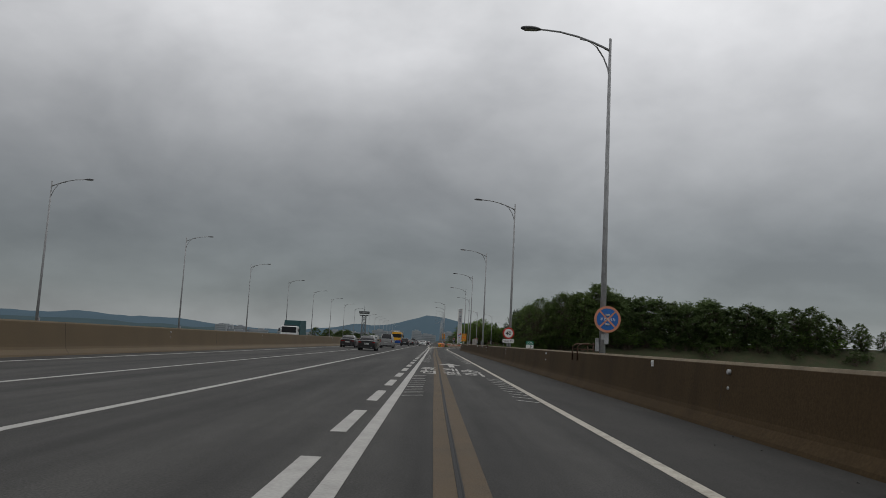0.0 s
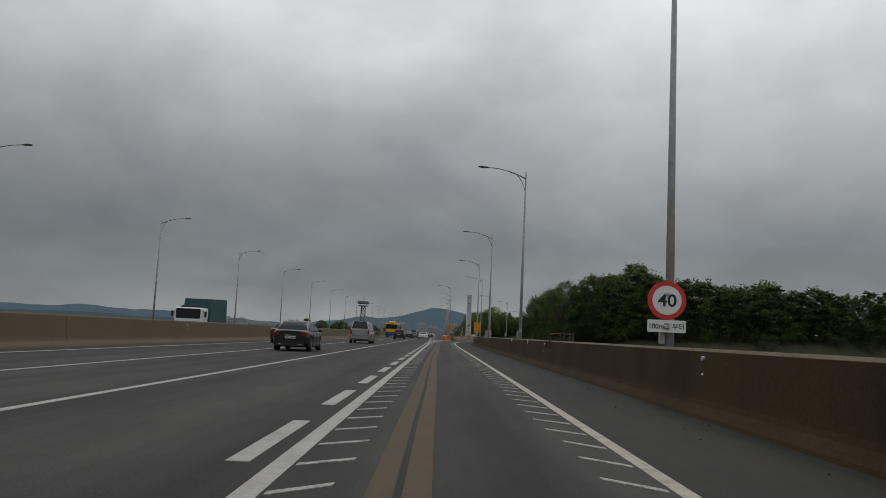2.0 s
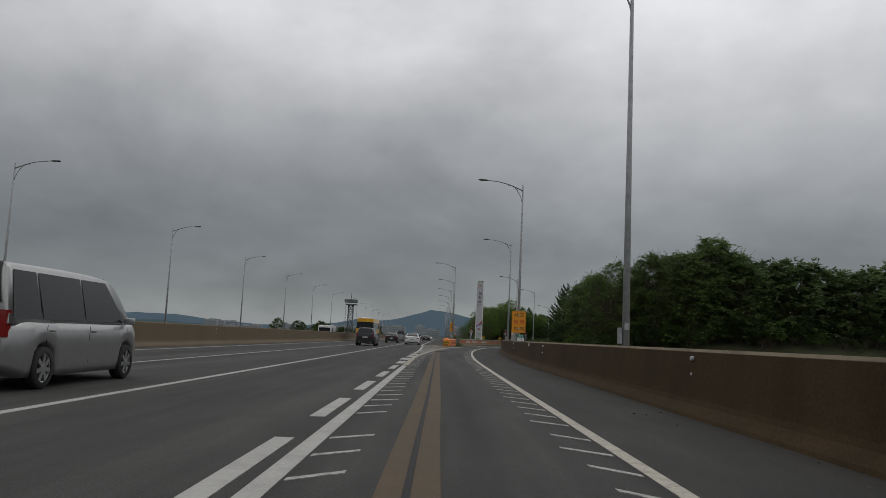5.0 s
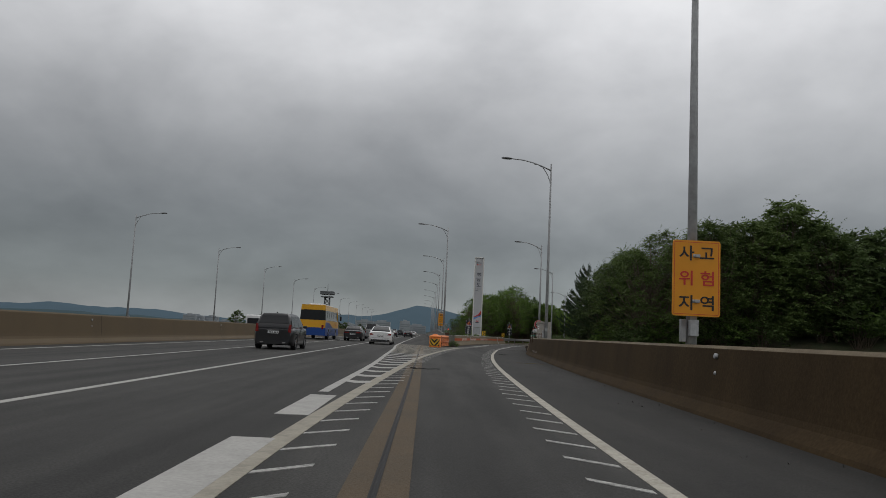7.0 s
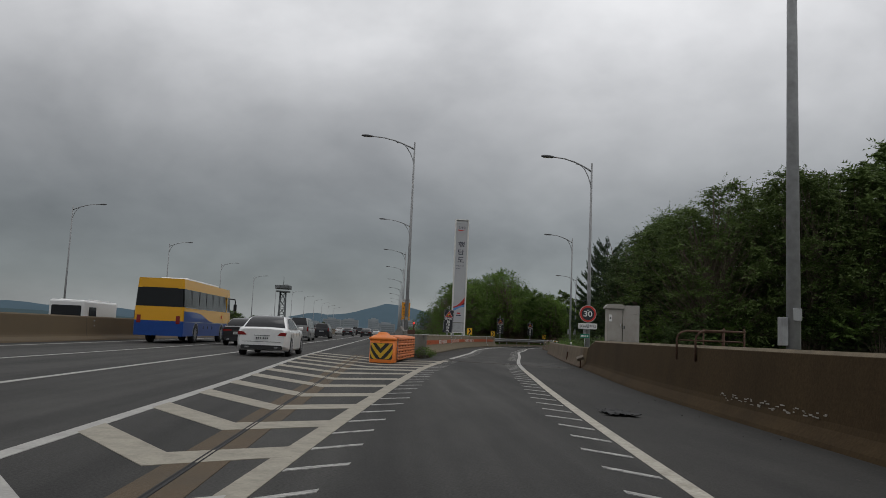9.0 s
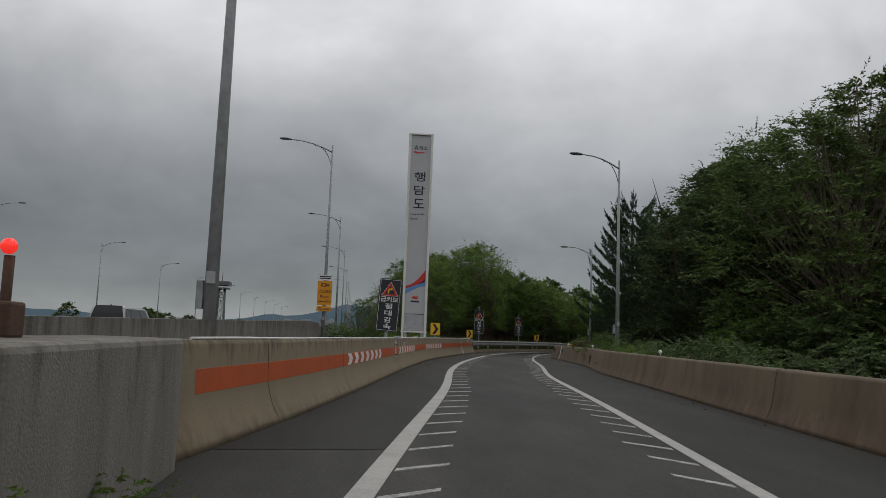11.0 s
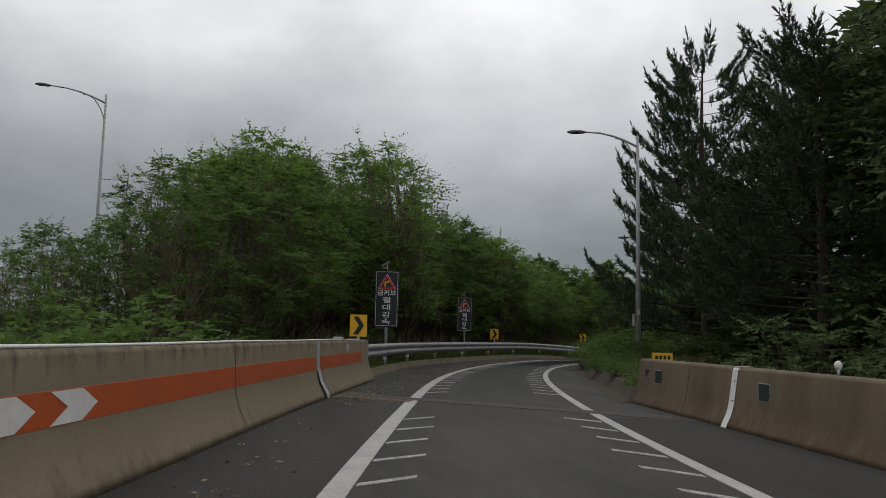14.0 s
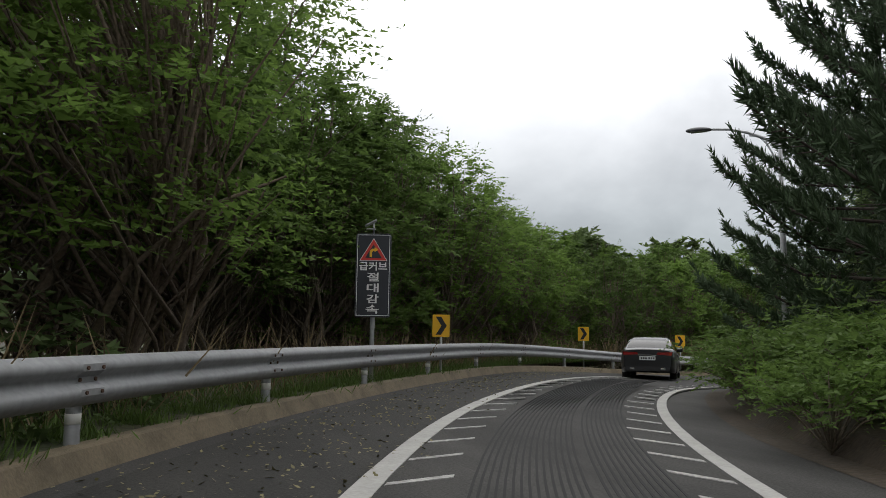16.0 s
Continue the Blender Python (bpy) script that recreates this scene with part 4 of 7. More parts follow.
leaf = part("open_door", bm, cabinet_grey, s, "door leaf standing open")
bm = bmesh.new()
box(bm, 0.5, -0.04, 2.2, 0.16, 0.03, 0.2, Matrix.Translation((0.12, 0.0, 0)) @ Matrix.Rotation(radians(-32), 4, "Z"), 0.005)
part("vent_cover", bm, cabinet_grey, leaf)
bm = bmesh.new()
box(bm, 0.06, -0.035, 1.62, 0.03, 0.03, 0.12, Matrix.Translation((0.12, 0.0, 0)) @ Matrix.Rotation(radians(-32), 4, "Z"), 0.005)
part("latch", bm, sign_dark, leaf)
flat("warning_label", bar(-0.34, 1.95, 0.11, 0.25), -0.016, sign_white, s, 0.004)
flat("warning_mark", [(-0.375, 1.92), (-0.305, 1.92), (-0.34, 2.0)], -0.019, sign_black, s, 0.003)
bm = bmesh.new()
tube(bm, [(0.02, -0.03, 1.6), (0.02, -0.03, 1.75)], 0.012, 6)
part("handle", bm, galv, s)
bm = bmesh.new()
box(bm, 0, 0, 0, 0.27, 0.2, 0.11, pose(8.95, 199.0, 0.4, 25, -20, -15), 0.006)
box_brown = mat("dusty_box_paint", (0.11, 0.085, 0.06), 0.7, grain=0.2, stain=0.5, stain_scale=9)
s = solid("post_cap_box", bm, box_brown, "small tilted brown box on a short post at the joint", "box")
bm = bmesh.new()
tube(bm, [(8.97, 199.05, 0.0), (8.97, 199.05, 0.4)], 0.025, 8)
part("post", bm, rust, s)
s.matrix_basis = pose(0, 0, 0)


# curve warning boards
def curve_board(x, y, base, yaw, lean, bottom):
    s = tagged(new("curve_warning_board"), "tall black board with red triangle, bend arrow and white writing", "road sign", "curve boards")
    s.matrix_basis = pose(x, y, 0, 0, lean, yaw)
    z0 = bottom
    flat("panel", rounded(0.68, 1.62, 0.05, cz=z0 + 0.81), 0.0, sign_dark, s, 0.06)
    bm = bmesh.new()
    for x0, x1, a, b in ((-0.305, 0.305, z0 + 1.585, z0 + 1.595), (-0.305, 0.305, z0 + 0.03, z0 + 0.04), (-0.315, -0.305, z0 + 0.03, z0 + 1.595), (0.305, 0.315, z0 + 0.03, z0 + 1.595)):
        box(bm, (x0 + x1) / 2, -0.002, (a + b) / 2, x1 - x0, 0.004, b - a)
    part("border", bm, sign_white, s)
    tri = lambda k: [(-0.27 * k, z0 + 1.22 - 0.13 * k), (0.27 * k, z0 + 1.22 - 0.13 * k), (0.0, z0 + 1.22 + 0.31 * k)]
    flat("triangle_rim", tri(1.0), -0.004, sign_white, s, 0.004)
    flat("triangle", tri(0.94), -0.007, red, s, 0.003)
    flat("triangle_field", tri(0.6), -0.01, sign_dark, s, 0.003)
    zc = z0 + 1.16
    flat("bend_arrow", [(-0.075, zc), (-0.03, zc), (-0.03, zc + 0.09), (-0.01, zc + 0.115), (0.02, zc + 0.12), (0.02, zc + 0.095), (0.09, zc + 0.145), (0.02, zc + 0.195),
                        (0.02, zc + 0.165), (-0.03, zc + 0.16), (-0.065, zc + 0.13), (-0.075, zc + 0.09)], -0.013, sign_yellow, s, 0.003)
    for w, z, width in (("급커브", 0.985, 0.54), ("절", 0.775, 0.23), ("대", 0.565, 0.23), ("감", 0.355, 0.23), ("속", 0.155, 0.25)):
        lettering("letters", w, 0.2, sign_white, s, 0, -0.006, z0 + z, width, 0.17, bold=0.004)
    bm = bmesh.new()
    tube(bm, [(0, 0.1, base), (0, 0.1, z0 + 1.5)], 0.045, 8)
    part("post", bm, galv, s)
    bm = bmesh.new()
    plate(bm, [(-0.16, z0 + 1.7), (0.02, z0 + 1.7), (0.02, z0 + 1.72), (-0.14, z0 + 1.72)], -0.02, 0.1)
    plate(bm, [(-0.18, z0 + 1.76), (0.04, z0 + 1.88), (0.04, z0 + 1.9), (-0.18, z0 + 1.78)], -0.05, 0.2)
    tube(bm, [(0, 0.08, z0 + 1.5), (-0.02, 0.08, z0 + 1.86)], 0.014, 6)
    part("solar_panel", bm, galv, s)
    return s


curve_board(5.38, 224.2, -0.3, -4, 3.4, 1.2)
big = curve_board(14.1, 260.5, -0.3, -14, 0, 1.33)
big.matrix_basis = pose(0, 0, -0.12) @ big.matrix_basis @ Matrix.Diagonal((1.13, 1.13, 1.13, 1))
curve_board(19.55, 271.4, -0.3, -18, 0, 1.38)


def chevron_sign(x, y, yaw, z=1.36, post=-0.3):
    s = tagged(new("chevron_sign"), "small yellow sign with a black right-pointing chevron on a post", "road sign", "chevron signs")
    s.matrix_basis = pose(x, y, 0, 0, 0, yaw)
    flat("panel", rounded(0.42, 0.54, 0.02, cz=z), 0.0, sign_yellow, s, 0.015)
    flat("chevron", [(-0.13, z + 0.22), (0.0, z + 0.22), (0.14, z), (0.0, z - 0.22), (-0.13, z - 0.22), (0.01, z)], -0.004, sign_black, s, 0.004)
    bm = bmesh.new()
    tube(bm, [(0, 0.04, post), (0, 0.04, z + 0.2)], 0.03, 8)
    part("post", bm, galv, s)
    if post > 0.5:
        bm = bmesh.new()
        box(bm, -0.27, 0.04, 1.02, 0.62, 0.07, 0.05, bevel=0.006)
        part("bracket", bm, galv, s)
    return s


for x, y, yaw, z in ((8.1, 235.3, -8, 1.42), (12.5, 254.5, -14, 1.34), (22.1, 274.9, -22, 1.29), (31.0, 284.1, -35, 1.2), (37.4, 286.9, -45, 0.95)):
    chevron_sign(x, y, yaw, z, 1.0 if y < 240 else -0.3)

# enforcement board on a lamp of the main road
s = thing("enforcement_board", "orange camera enforcement board below a white plate on lamp pole", "road sign", at=(2.72, 243.95, 0))
flat("panel", rounded(0.8, 1.36, 0.04, cz=3.25), 0.0, sign_orange, s, 0.02)
flat("top_plate", rounded(0.8, 0.3, 0.04, cz=4.13), 0.0, sign_white, s, 0.02)
flat("bottom_plate", rounded(0.8, 0.28, 0.04, cz=2.38), 0.0, sign_orange, s, 0.02)
flat("camera_mark", bar(-0.06, 3.7, 0.3, 0.18), -0.004, sign_black, s, 0.004)
flat("camera_lens_mark", bar(0.18, 3.7, 0.12, 0.09), -0.004, sign_black, s, 0.004)
flat("camera_window_mark", bar(-0.06, 3.7, 0.16, 0.09), -0.007, sign_orange, s, 0.003)
lettering("letters", "구간단속중", 0.15, sign_black, s, 0, -0.006, 3.36, 0.66, 0.17)
lettering("letters", "Photo", 0.15, sign_black, s, 0, -0.006, 3.05, 0.46, 0.16)
lettering("letters", "enforcement", 0.1, sign_black, s, 0, -0.006, 2.8, 0.64, 0.11)
lettering("letters", "구간 18.6km", 0.12, sign_black, s, 0, -0.006, 2.38, 0.62, 0.14)
for z, w in ((4.17, 0.6), (4.07, 0.6)):
    flat("writing_bar", bar(0, z, w, 0.06), -0.004, sign_black, s, 0.004)

# service area pylon
s = thing("service_area_pylon", "tall slim grey pylon with white frame and dark Korean lettering", "pylon", at=(7.5, 240.3, 0), yaw=-3)
bm = bmesh.new()
box(bm, 0, 0.2, 6.915, 1.02, 0.26, 9.42)
part("panel", bm, pylon_grey, s)
bm = bmesh.new()
box(bm, 0, 0.2, 1.75, 1.02, 0.28, 0.84, bevel=0.01)
part("lower_panel", bm, galv, s)
for x in (-0.58, 0.58):
    bm = bmesh.new()
    box(bm, x, 0.2, 5.6, 0.13, 0.46, 12.1, bevel=0.02)
    part("frame_side", bm, white_paint, s)
for z in (11.68, 1.28):
    bm = bmesh.new()
    box(bm, 0, 0.2, z, 1.3 if z > 5 else 1.34, 0.44, 0.08, bevel=0.01)
    part("frame_bar", bm, white_paint, s)
bm = bmesh.new()
for x in (-0.42, 0.42):
    box(bm, x, 0.2, 0.45, 0.12, 0.3, 1.6)
part("leg", bm, galv, s)
lettering("letters", "휴게소", 0.3, navy, s, 0, 0.06, 10.96, 0.7, 0.24)
for w, z in (("행", 9.4), ("담", 8.68), ("도", 7.98)):
    lettering("letters", w, 0.5, navy, s, 0, 0.06, z, 0.58, 0.5, bold=0.006)
lettering("letters", "Hangdamdo", 0.12, navy, s, -0.05, 0.06, 7.4, 0.72, 0.13)
lettering("letters", "Island", 0.12, navy, s, -0.22, 0.06, 7.17, 0.36, 0.11)
flat("top_swoosh", [(-0.36, 10.78), (-0.1, 10.72), (0.15, 10.74), (0.34, 10.8), (0.1, 10.68), (-0.15, 10.64), (-0.34, 10.68)], 0.064, red, s)
up = [(-0.5 + k / 10, 3.64 + 0.86 * (k / 10) ** 1.7) for k in range(11)]
lo = [(-0.5 + k / 10, 3.52 + 0.34 * (k / 10) ** 1.2) for k in range(11)]
flat("red_wave", lo + up[::-1], 0.064, red, s)
flat("navy_wedge", [(0.14, 3.76), (0.5, 3.86), (0.5, 4.04), (0.3, 3.86)], 0.06, navy, s)
b_hi = [(-0.5 + k / 10, 3.48 + 0.34 * math.sin(k / 10 * 1.5)) for k in range(11)]
b_lo = [(-0.5 + k / 10, 3.2 + 0.46 * math.sin(k / 10 * 1.45)) for k in range(11)]
flat("blue_wave", b_lo + b_hi[::-1], 0.064, light_blue, s)
flat("operator_mark", [(-0.2, 3.01), (0.0, 2.96), (0.2, 2.98), (0.1, 3.05), (0.2, 3.14), (0.05, 3.09), (-0.1, 3.12)], 0.064, red, s)
flat("writing_bar", bar(0, 2.84, 0.44, 0.09), 0.064, navy, s)

# crash cushion
s = thing("crash_cushion", "orange crash cushion with yellow and black chevron nose on the gore", "crash cushion", at=(1.3, 196.15, 0), yaw=-8)
bm = bmesh.new()
n = 12
front = [(0.44 * math.sin(radians(a)), 0.32 - 0.36 * math.cos(radians(a))) for a in range(-90, 91, 15)]
front = [(-0.44, 0.9)] + front + [(0.44, 0.9)]
lo = [bm.verts.new((x, y, 0.02)) for x, y in front]
hi = [bm.verts.new((x, y, 0.86)) for x, y in front]
for i in range(len(front)):
    j = (i + 1) % len(front)
    bm.faces.new((lo[i], lo[j], hi[j], hi[i]))
bm.faces.new(hi)
for i, f in enumerate(bm.faces):
    f.smooth = i < len(front)
part("nose", bm, orange_plastic, s)
# lid: a flared rim, a low dome and a short ridge on top
bm = bmesh.new()
rings = [[bm.verts.new((r * math.sin(2 * math.pi * k / 28), 0.38 - r * 0.92 * math.cos(2 * math.pi * k / 28), z)) for k in range(28)]
         for r, z in ((0.455, 0.79), (0.485, 0.8), (0.49, 0.85), (0.46, 0.88), (0.36, 0.925), (0.26, 0.97), (0.2, 1.0), (0.165, 1.045), (0.14, 1.06), (0.02, 1.065))]
for p, q in zip(rings, rings[1:]):
    for k in range(28):
        bm.faces.new((p[k], p[(k + 1) % 28], q[(k + 1) % 28], q[k])).smooth = True
box(bm, 0, 0.62, 0.97, 0.34, 0.5, 0.09, bevel=0.03)
part("lid", bm, orange_plastic, s)
# V stripes wrapped on the nose
for k in range(-3, 3):
    bm = bmesh.new()
    for side in (-1, 1):
        cols = []
        for i in range(7):
            a = radians(side * 62 * i / 6)
            x, yy = 0.445 * math.sin(a), 0.32 - 0.365 * math.cos(a)
            zz = 0.16 + k * 0.34 + 0.52 * abs(i / 6)
            cols.append((x, yy, min(max(zz, 0.14), 0.68), min(max(zz + 0.17, 0.14), 0.68)))
        for p, q in zip(cols, cols[1:]):
            if p[3] - p[2] > 0.005 or q[3] - q[2] > 0.005:
                v = [bm.verts.new((p[0], p[1], p[2])), bm.verts.new((q[0], q[1], q[2])), bm.verts.new((q[0], q[1], q[3])), bm.verts.new((p[0], p[1], p[3]))]
                bm.faces.new(v if side > 0 else v[::-1])
    if bm.faces:
        part("yellow_stripe", bm, dull_yellow, s)
    else:
        bm.free()
bm = bmesh.new()
prev = None
for i in range(-6, 7):
    a = radians(62 * i / 6)
    x, yy = 0.4425 * math.sin(a), 0.32 - 0.3625 * math.cos(a)
    cur = [bm.verts.new((x, yy, 0.13)), bm.verts.new((x, yy, 0.69))]
    if prev:
        bm.faces.new((prev[0], cur[0], cur[1], prev[1]))
    prev = cur
part("black_panel", bm, sign_black, s)
for side in (-1, 1):
    for k in range(4):
        bm = bmesh.new()
        z = 0.08 + k * 0.205
        line = np.array([(side * 0.43, 0.85), (side * 0.44, 3.0), (side * 0.45, 5.9)])
        prof = [(side * 0.02, z), (side * 0.055, z + 0.03), (side * 0.055, z + 0.07), (side * 0.0, z + 0.1), (side * 0.055, z + 0.13), (side * 0.055, z + 0.17), (side * 0.02, z + 0.2)]
        sweep(bm, line, prof)
        part("side_rail", bm, faded_orange, s, smooth=False)
    bm = bmesh.new()
    for j in range(6):
        for k in range(4):
            box(bm, side * 0.49, 1.3 + j * 0.85, 0.18 + k * 0.205, 0.012, 0.14, 0.02)
            box(bm, side * 0.495, 1.2 + j * 0.85, 0.18 + k * 0.205, 0.02, 0.05, 0.05)
    part("slots", bm, rust, s)
bm = bmesh.new()
rows = []
for j in range(13):
    yy = 0.75 + 5.2 * j / 12
    sag = 0.02 * math.sin(j * 1.7)
    rows.append([bm.verts.new((x, yy, 0.9 + sag + 0.05 * (1 - (x / 0.46) ** 2))) for x in (-0.47, -0.25, 0.0, 0.25, 0.47)])
for a, b in zip(rows, rows[1:]):
    for i in range(4):
        bm.faces.new((a[i], a[i + 1], b[i + 1], b[i]))
e = bmesh.ops.extrude_face_region(bm, geom=bm.faces[:])
for v in (v for v in e["geom"] if isinstance(v, bmesh.types.BMVert)):
    v.co.z -= 0.07
bmesh.ops.recalc_face_normals(bm, faces=bm.faces[:])
part("cover", bm, faded_orange, s, smooth=True)
for x in (-0.3, 0.0, 0.3):
    bm = bmesh.new()
    box(bm, x, 0.06 + abs(x) * 0.25, 0.07, 0.14, 0.1, 0.13, bevel=0.01)
    part("foot", bm, orange_plastic, s)
for x in (-0.18, 0.0, 0.18):
    bm = bmesh.new()
    bmesh.ops.create_uvsphere(bm, u_segments=12, v_segments=6, radius=0.05, matrix=Matrix.Translation((x, -0.03 + abs(x) * 0.3, 0.77)) @ Matrix.Diagonal((1, 0.4, 1, 1)))
    part("reflector", bm, orange_plastic, s, smooth=True)

# concrete block at the head of the slip road's barrier, with a beacon
bm = bmesh.new()
box(bm, 2.72, 204.9, 0.5, 0.9, 3.2, 1.05, Matrix.Rotation(0, 4, "Z"), 0.04)
solid("concrete_block", bm, grey_concrete, "stained concrete block at the head of the barrier", "concrete block")
s = thing("warning_beacon", "small dark warning beacon with a glowing red lamp", "beacon", at=(2.6, 204.6, 1.02))
bm = bmesh.new()
tube(bm, [(0, 0, 0), (0, 0, 0.45)], 0.03, 8)
box(bm, -0.1, 0, 0.1, 0.35, 0.2, 0.2, bevel=0.02)
part("stand", bm, rust, s)
bm = bmesh.new()
bmesh.ops.create_uvsphere(bm, u_segments=12, v_segments=8, radius=0.045, matrix=Matrix.Translation((0, -0.02, 0.5)))
part("lamp", bm, beacon_red, s, smooth=True)

# orange band and white chevrons on the slip road's left barrier
lw = cut(LEFT_WALL, 207.2, 254.6)
bm = bmesh.new()
sweep(bm, lw, [(-0.187, 0.49), (-0.182, 0.495), (-0.1902, 0.725), (-0.196, 0.73)])
solid("orange_band", bm, orange_band, "orange painted band along the concrete barrier", "painted band", "structure")
sl = np.r_[0, np.cumsum(np.linalg.norm(np.diff(lw, axis=0), axis=1))]
nl = normals_of(lw)


def wall_point(d, z, proud=0.004):
    p = np.array([np.interp(d, sl, lw[:, i]) for i in (0, 1)])
    q = np.array([np.interp(d, sl, nl[:, i]) for i in (0, 1)])
    r = -0.182 - (z - 0.495) * 0.0357 + proud
    return (*(p + q * r), z)


def wall_chevron(d, wide=0.42):
    bm = bmesh.new()
    for z0, z1, s0, s1 in ((0.5, 0.61, 0.0, 0.22), (0.61, 0.72, 0.22, 0.0)):
        bm.faces.new([bm.verts.new(wall_point(d + o, z)) for o, z in ((s0, z0), (s0 + wide, z0), (s1 + wide, z1), (s1, z1))])
    ob = solid("white_chevron", bm, white_paint, "white chevron painted on the orange band", "painted chevron", "structure", "wall chevrons")


s225 = float(np.interp(225.3, lw[:, 1], sl))
for tip in (215.9, 226.2, 236.6):
    for k in range(7):
        wall_chevron(float(np.interp(tip, lw[:, 1], sl)) - 0.64 + k * 0.81)


def wall_plate(name, d, width, z0, z1, label, bolts=True):
    bm = bmesh.new()
    q = [wall_point(d, z0, 0.012), wall_point(d + width, z0, 0.012), wall_point(d + width, z1, 0.012), wall_point(d, z1, 0.012)]
    r = [wall_point(d, z0, -0.01), wall_point(d + width, z0, -0.01), wall_point(d + width, z1, -0.01), wall_point(d, z1, -0.01)]
    u, v = [bm.verts.new(p) for p in q], [bm.verts.new(p) for p in r]
    bm.faces.new(u)
    for i in range(4):
        bm.faces.new((u[i], v[i], v[(i + 1) % 4], u[(i + 1) % 4]))
    bmesh.ops.recalc_face_normals(bm, faces=bm.faces[:])
    ob = solid(name, bm, galv, label, "steel plate")
    if bolts:
        for i in (0.15, 0.5, 0.85):
            for z in (z0 + 0.13, z1 - 0.13):
                c = Vector(wall_point(d + width * i, z, 0.012))
                bm = bmesh.new()
                tube(bm, [c, c + Vector((0.04, -0.004, 0))], 0.012, 6)
                part("bolt", bm, rust, ob)


wall_plate("joint_plate", s225 - 1.05, 0.46, 0.36, 0.93, "bolted galvanised plate over a barrier joint")
s249 = float(np.interp(249.0, lw[:, 1], sl))
wall_plate("joint_strip_plate", s249, 0.22, 0.48, 0.99, "bent steel strip over a barrier joint", False)
bm = bmesh.new()
d0 = s249
prof = [(0.02, 0.02), (0.0, 0.1), (-0.12, 0.31), (-0.17, 0.5)]
seg = np.array([wall_point(d0 + o, 0.5)[:2] for o in (0, 0.11, 0.22)])
sweep(bm, seg, [(r + 0.18 + 0.012, z) for r, z in prof])
solid("bent_foot_plate", bm, galv, "bent steel strip at the barrier foot", "steel plate")
# white conduit along the barrier top
bm = bmesh.new()
tube(bm, [(p[0] - 0.25, p[1], 1.012 + 0.004 * math.sin(i * 1.3)) for i, p in enumerate(lw)], 0.014, 6)
solid("conduit", bm, white_paint, "thin white conduit along the barrier top", "conduit")
s = thing("junction_box", "small white cable junction box on the barrier", "junction box", at=(5.72, 222.4, 0.0), yaw=-10)
bm = bmesh.new()
box(bm, 0, 0, 1.03, 0.2, 0.18, 0.07, bevel=0.01)
box(bm, 0.19, 0.05, 0.84, 0.04, 0.07, 0.14, bevel=0.01)
part("body", bm, galv, s)
bm = bmesh.new()
tube(bm, [(0.08, 0.0, 1.03), (0.2, 0.03, 1.0), (0.2, 0.05, 0.86)], 0.01, 6)
part("cable", bm, rubber, s)
for y_ in (232.6, 251.6):
    copy_thing(s, pose(x_at(LEFT_WALL, y_) - 0.33, y_, 0, 0, 0, -14))


# reflectors and small plates on the barriers
def knob(x, y, z):
    s = thing("delineator", "small white round delineator on the concrete barrier", "delineator", "delineators", at=(x, y, z))
    bm = bmesh.new()
    tube(bm, [(0, 0, 0), (0, 0, 0.09)], 0.018, 6)
    part("stem", bm, galv, s)
    bm = bmesh.new()
    bmesh.ops.create_uvsphere(bm, u_segments=10, v_segments=7, radius=0.05, matrix=Matrix.Translation((0, 0, 0.12)) @ Matrix.Diagonal((1, 0.6, 1, 1)))
    part("reflector", bm, white_paint, s, smooth=True)


for y in (206.5, 219.5, 234.4, 242.6):
    knob(x_at(RIGHT_CONC, y) + 0.32, y, 0.8)

# bent cover over the joint of the inner barrier, and two small framed plates
COVER = [(r - 0.008, u) for r, u in CONC[:8]] + [(0.2, 0.815), (0.41, 0.818)]
cover = solid("joint_cover", sweep(bmesh.new(), [(x_at(RIGHT_CONC, y), y) for y in (244.72, 244.8, 244.88)], COVER), white_paint, "bent white steel cover over a barrier joint", "joint cover")
for y, u in ((244.76, 0.62), (244.76, 0.36)):
    q = x_at(RIGHT_CONC, y) + float(np.interp(u, [b for a, b in CONC[:7]], [a for a, b in CONC[:7]])) - 0.014
    part("bolt", tube(bmesh.new(), [(q, y, u), (q + 0.03, y, u)], 0.012, 6), rust, cover)
for y in (243.9, 247.5):
    s = thing("barrier_plate", "small dark green plate in a pale frame on the barrier", "plate", "barrier plates", at=(x_at(RIGHT_CONC, y) + 0.138, y, 0.53), yaw=-82)
    flat("frame", bar(0, 0, 0.2, 0.23), -0.012, galv, s, 0.012)
    flat("face", bar(0, 0, 0.18, 0.21), -0.018, plate_green, s, 0.006)


def round_reflector(x, y, z, side=-1):
    s = thing("barrier_reflector", "small round grey reflector pair screwed to the barrier", "reflector", "barrier reflectors", at=(x, y, z))
    for dz, r in ((0.0, 0.042), (-0.26, 0.028)):
        bm = bmesh.new()
        tube(bm, [(0.05 * -side, 0, dz), (side * 0.02, 0, dz), (side * 0.03, 0, dz)], [r, r, r * 0.7], 12)
        part("reflector", bm, galv, s)


for y in (12.7, 33.5, 52.3, 71.6, 111, 129.5, 146.6):
    round_reflector(x_at(RIGHT_BASE, y) + 0.235, y, 0.93)
for y in (20, 40.5, 62, 83, 104.5, 126, 147, 168, 189, 210, 231, 252):
    round_reflector(MEDIAN_X - 0.235, y, 0.98, 1)


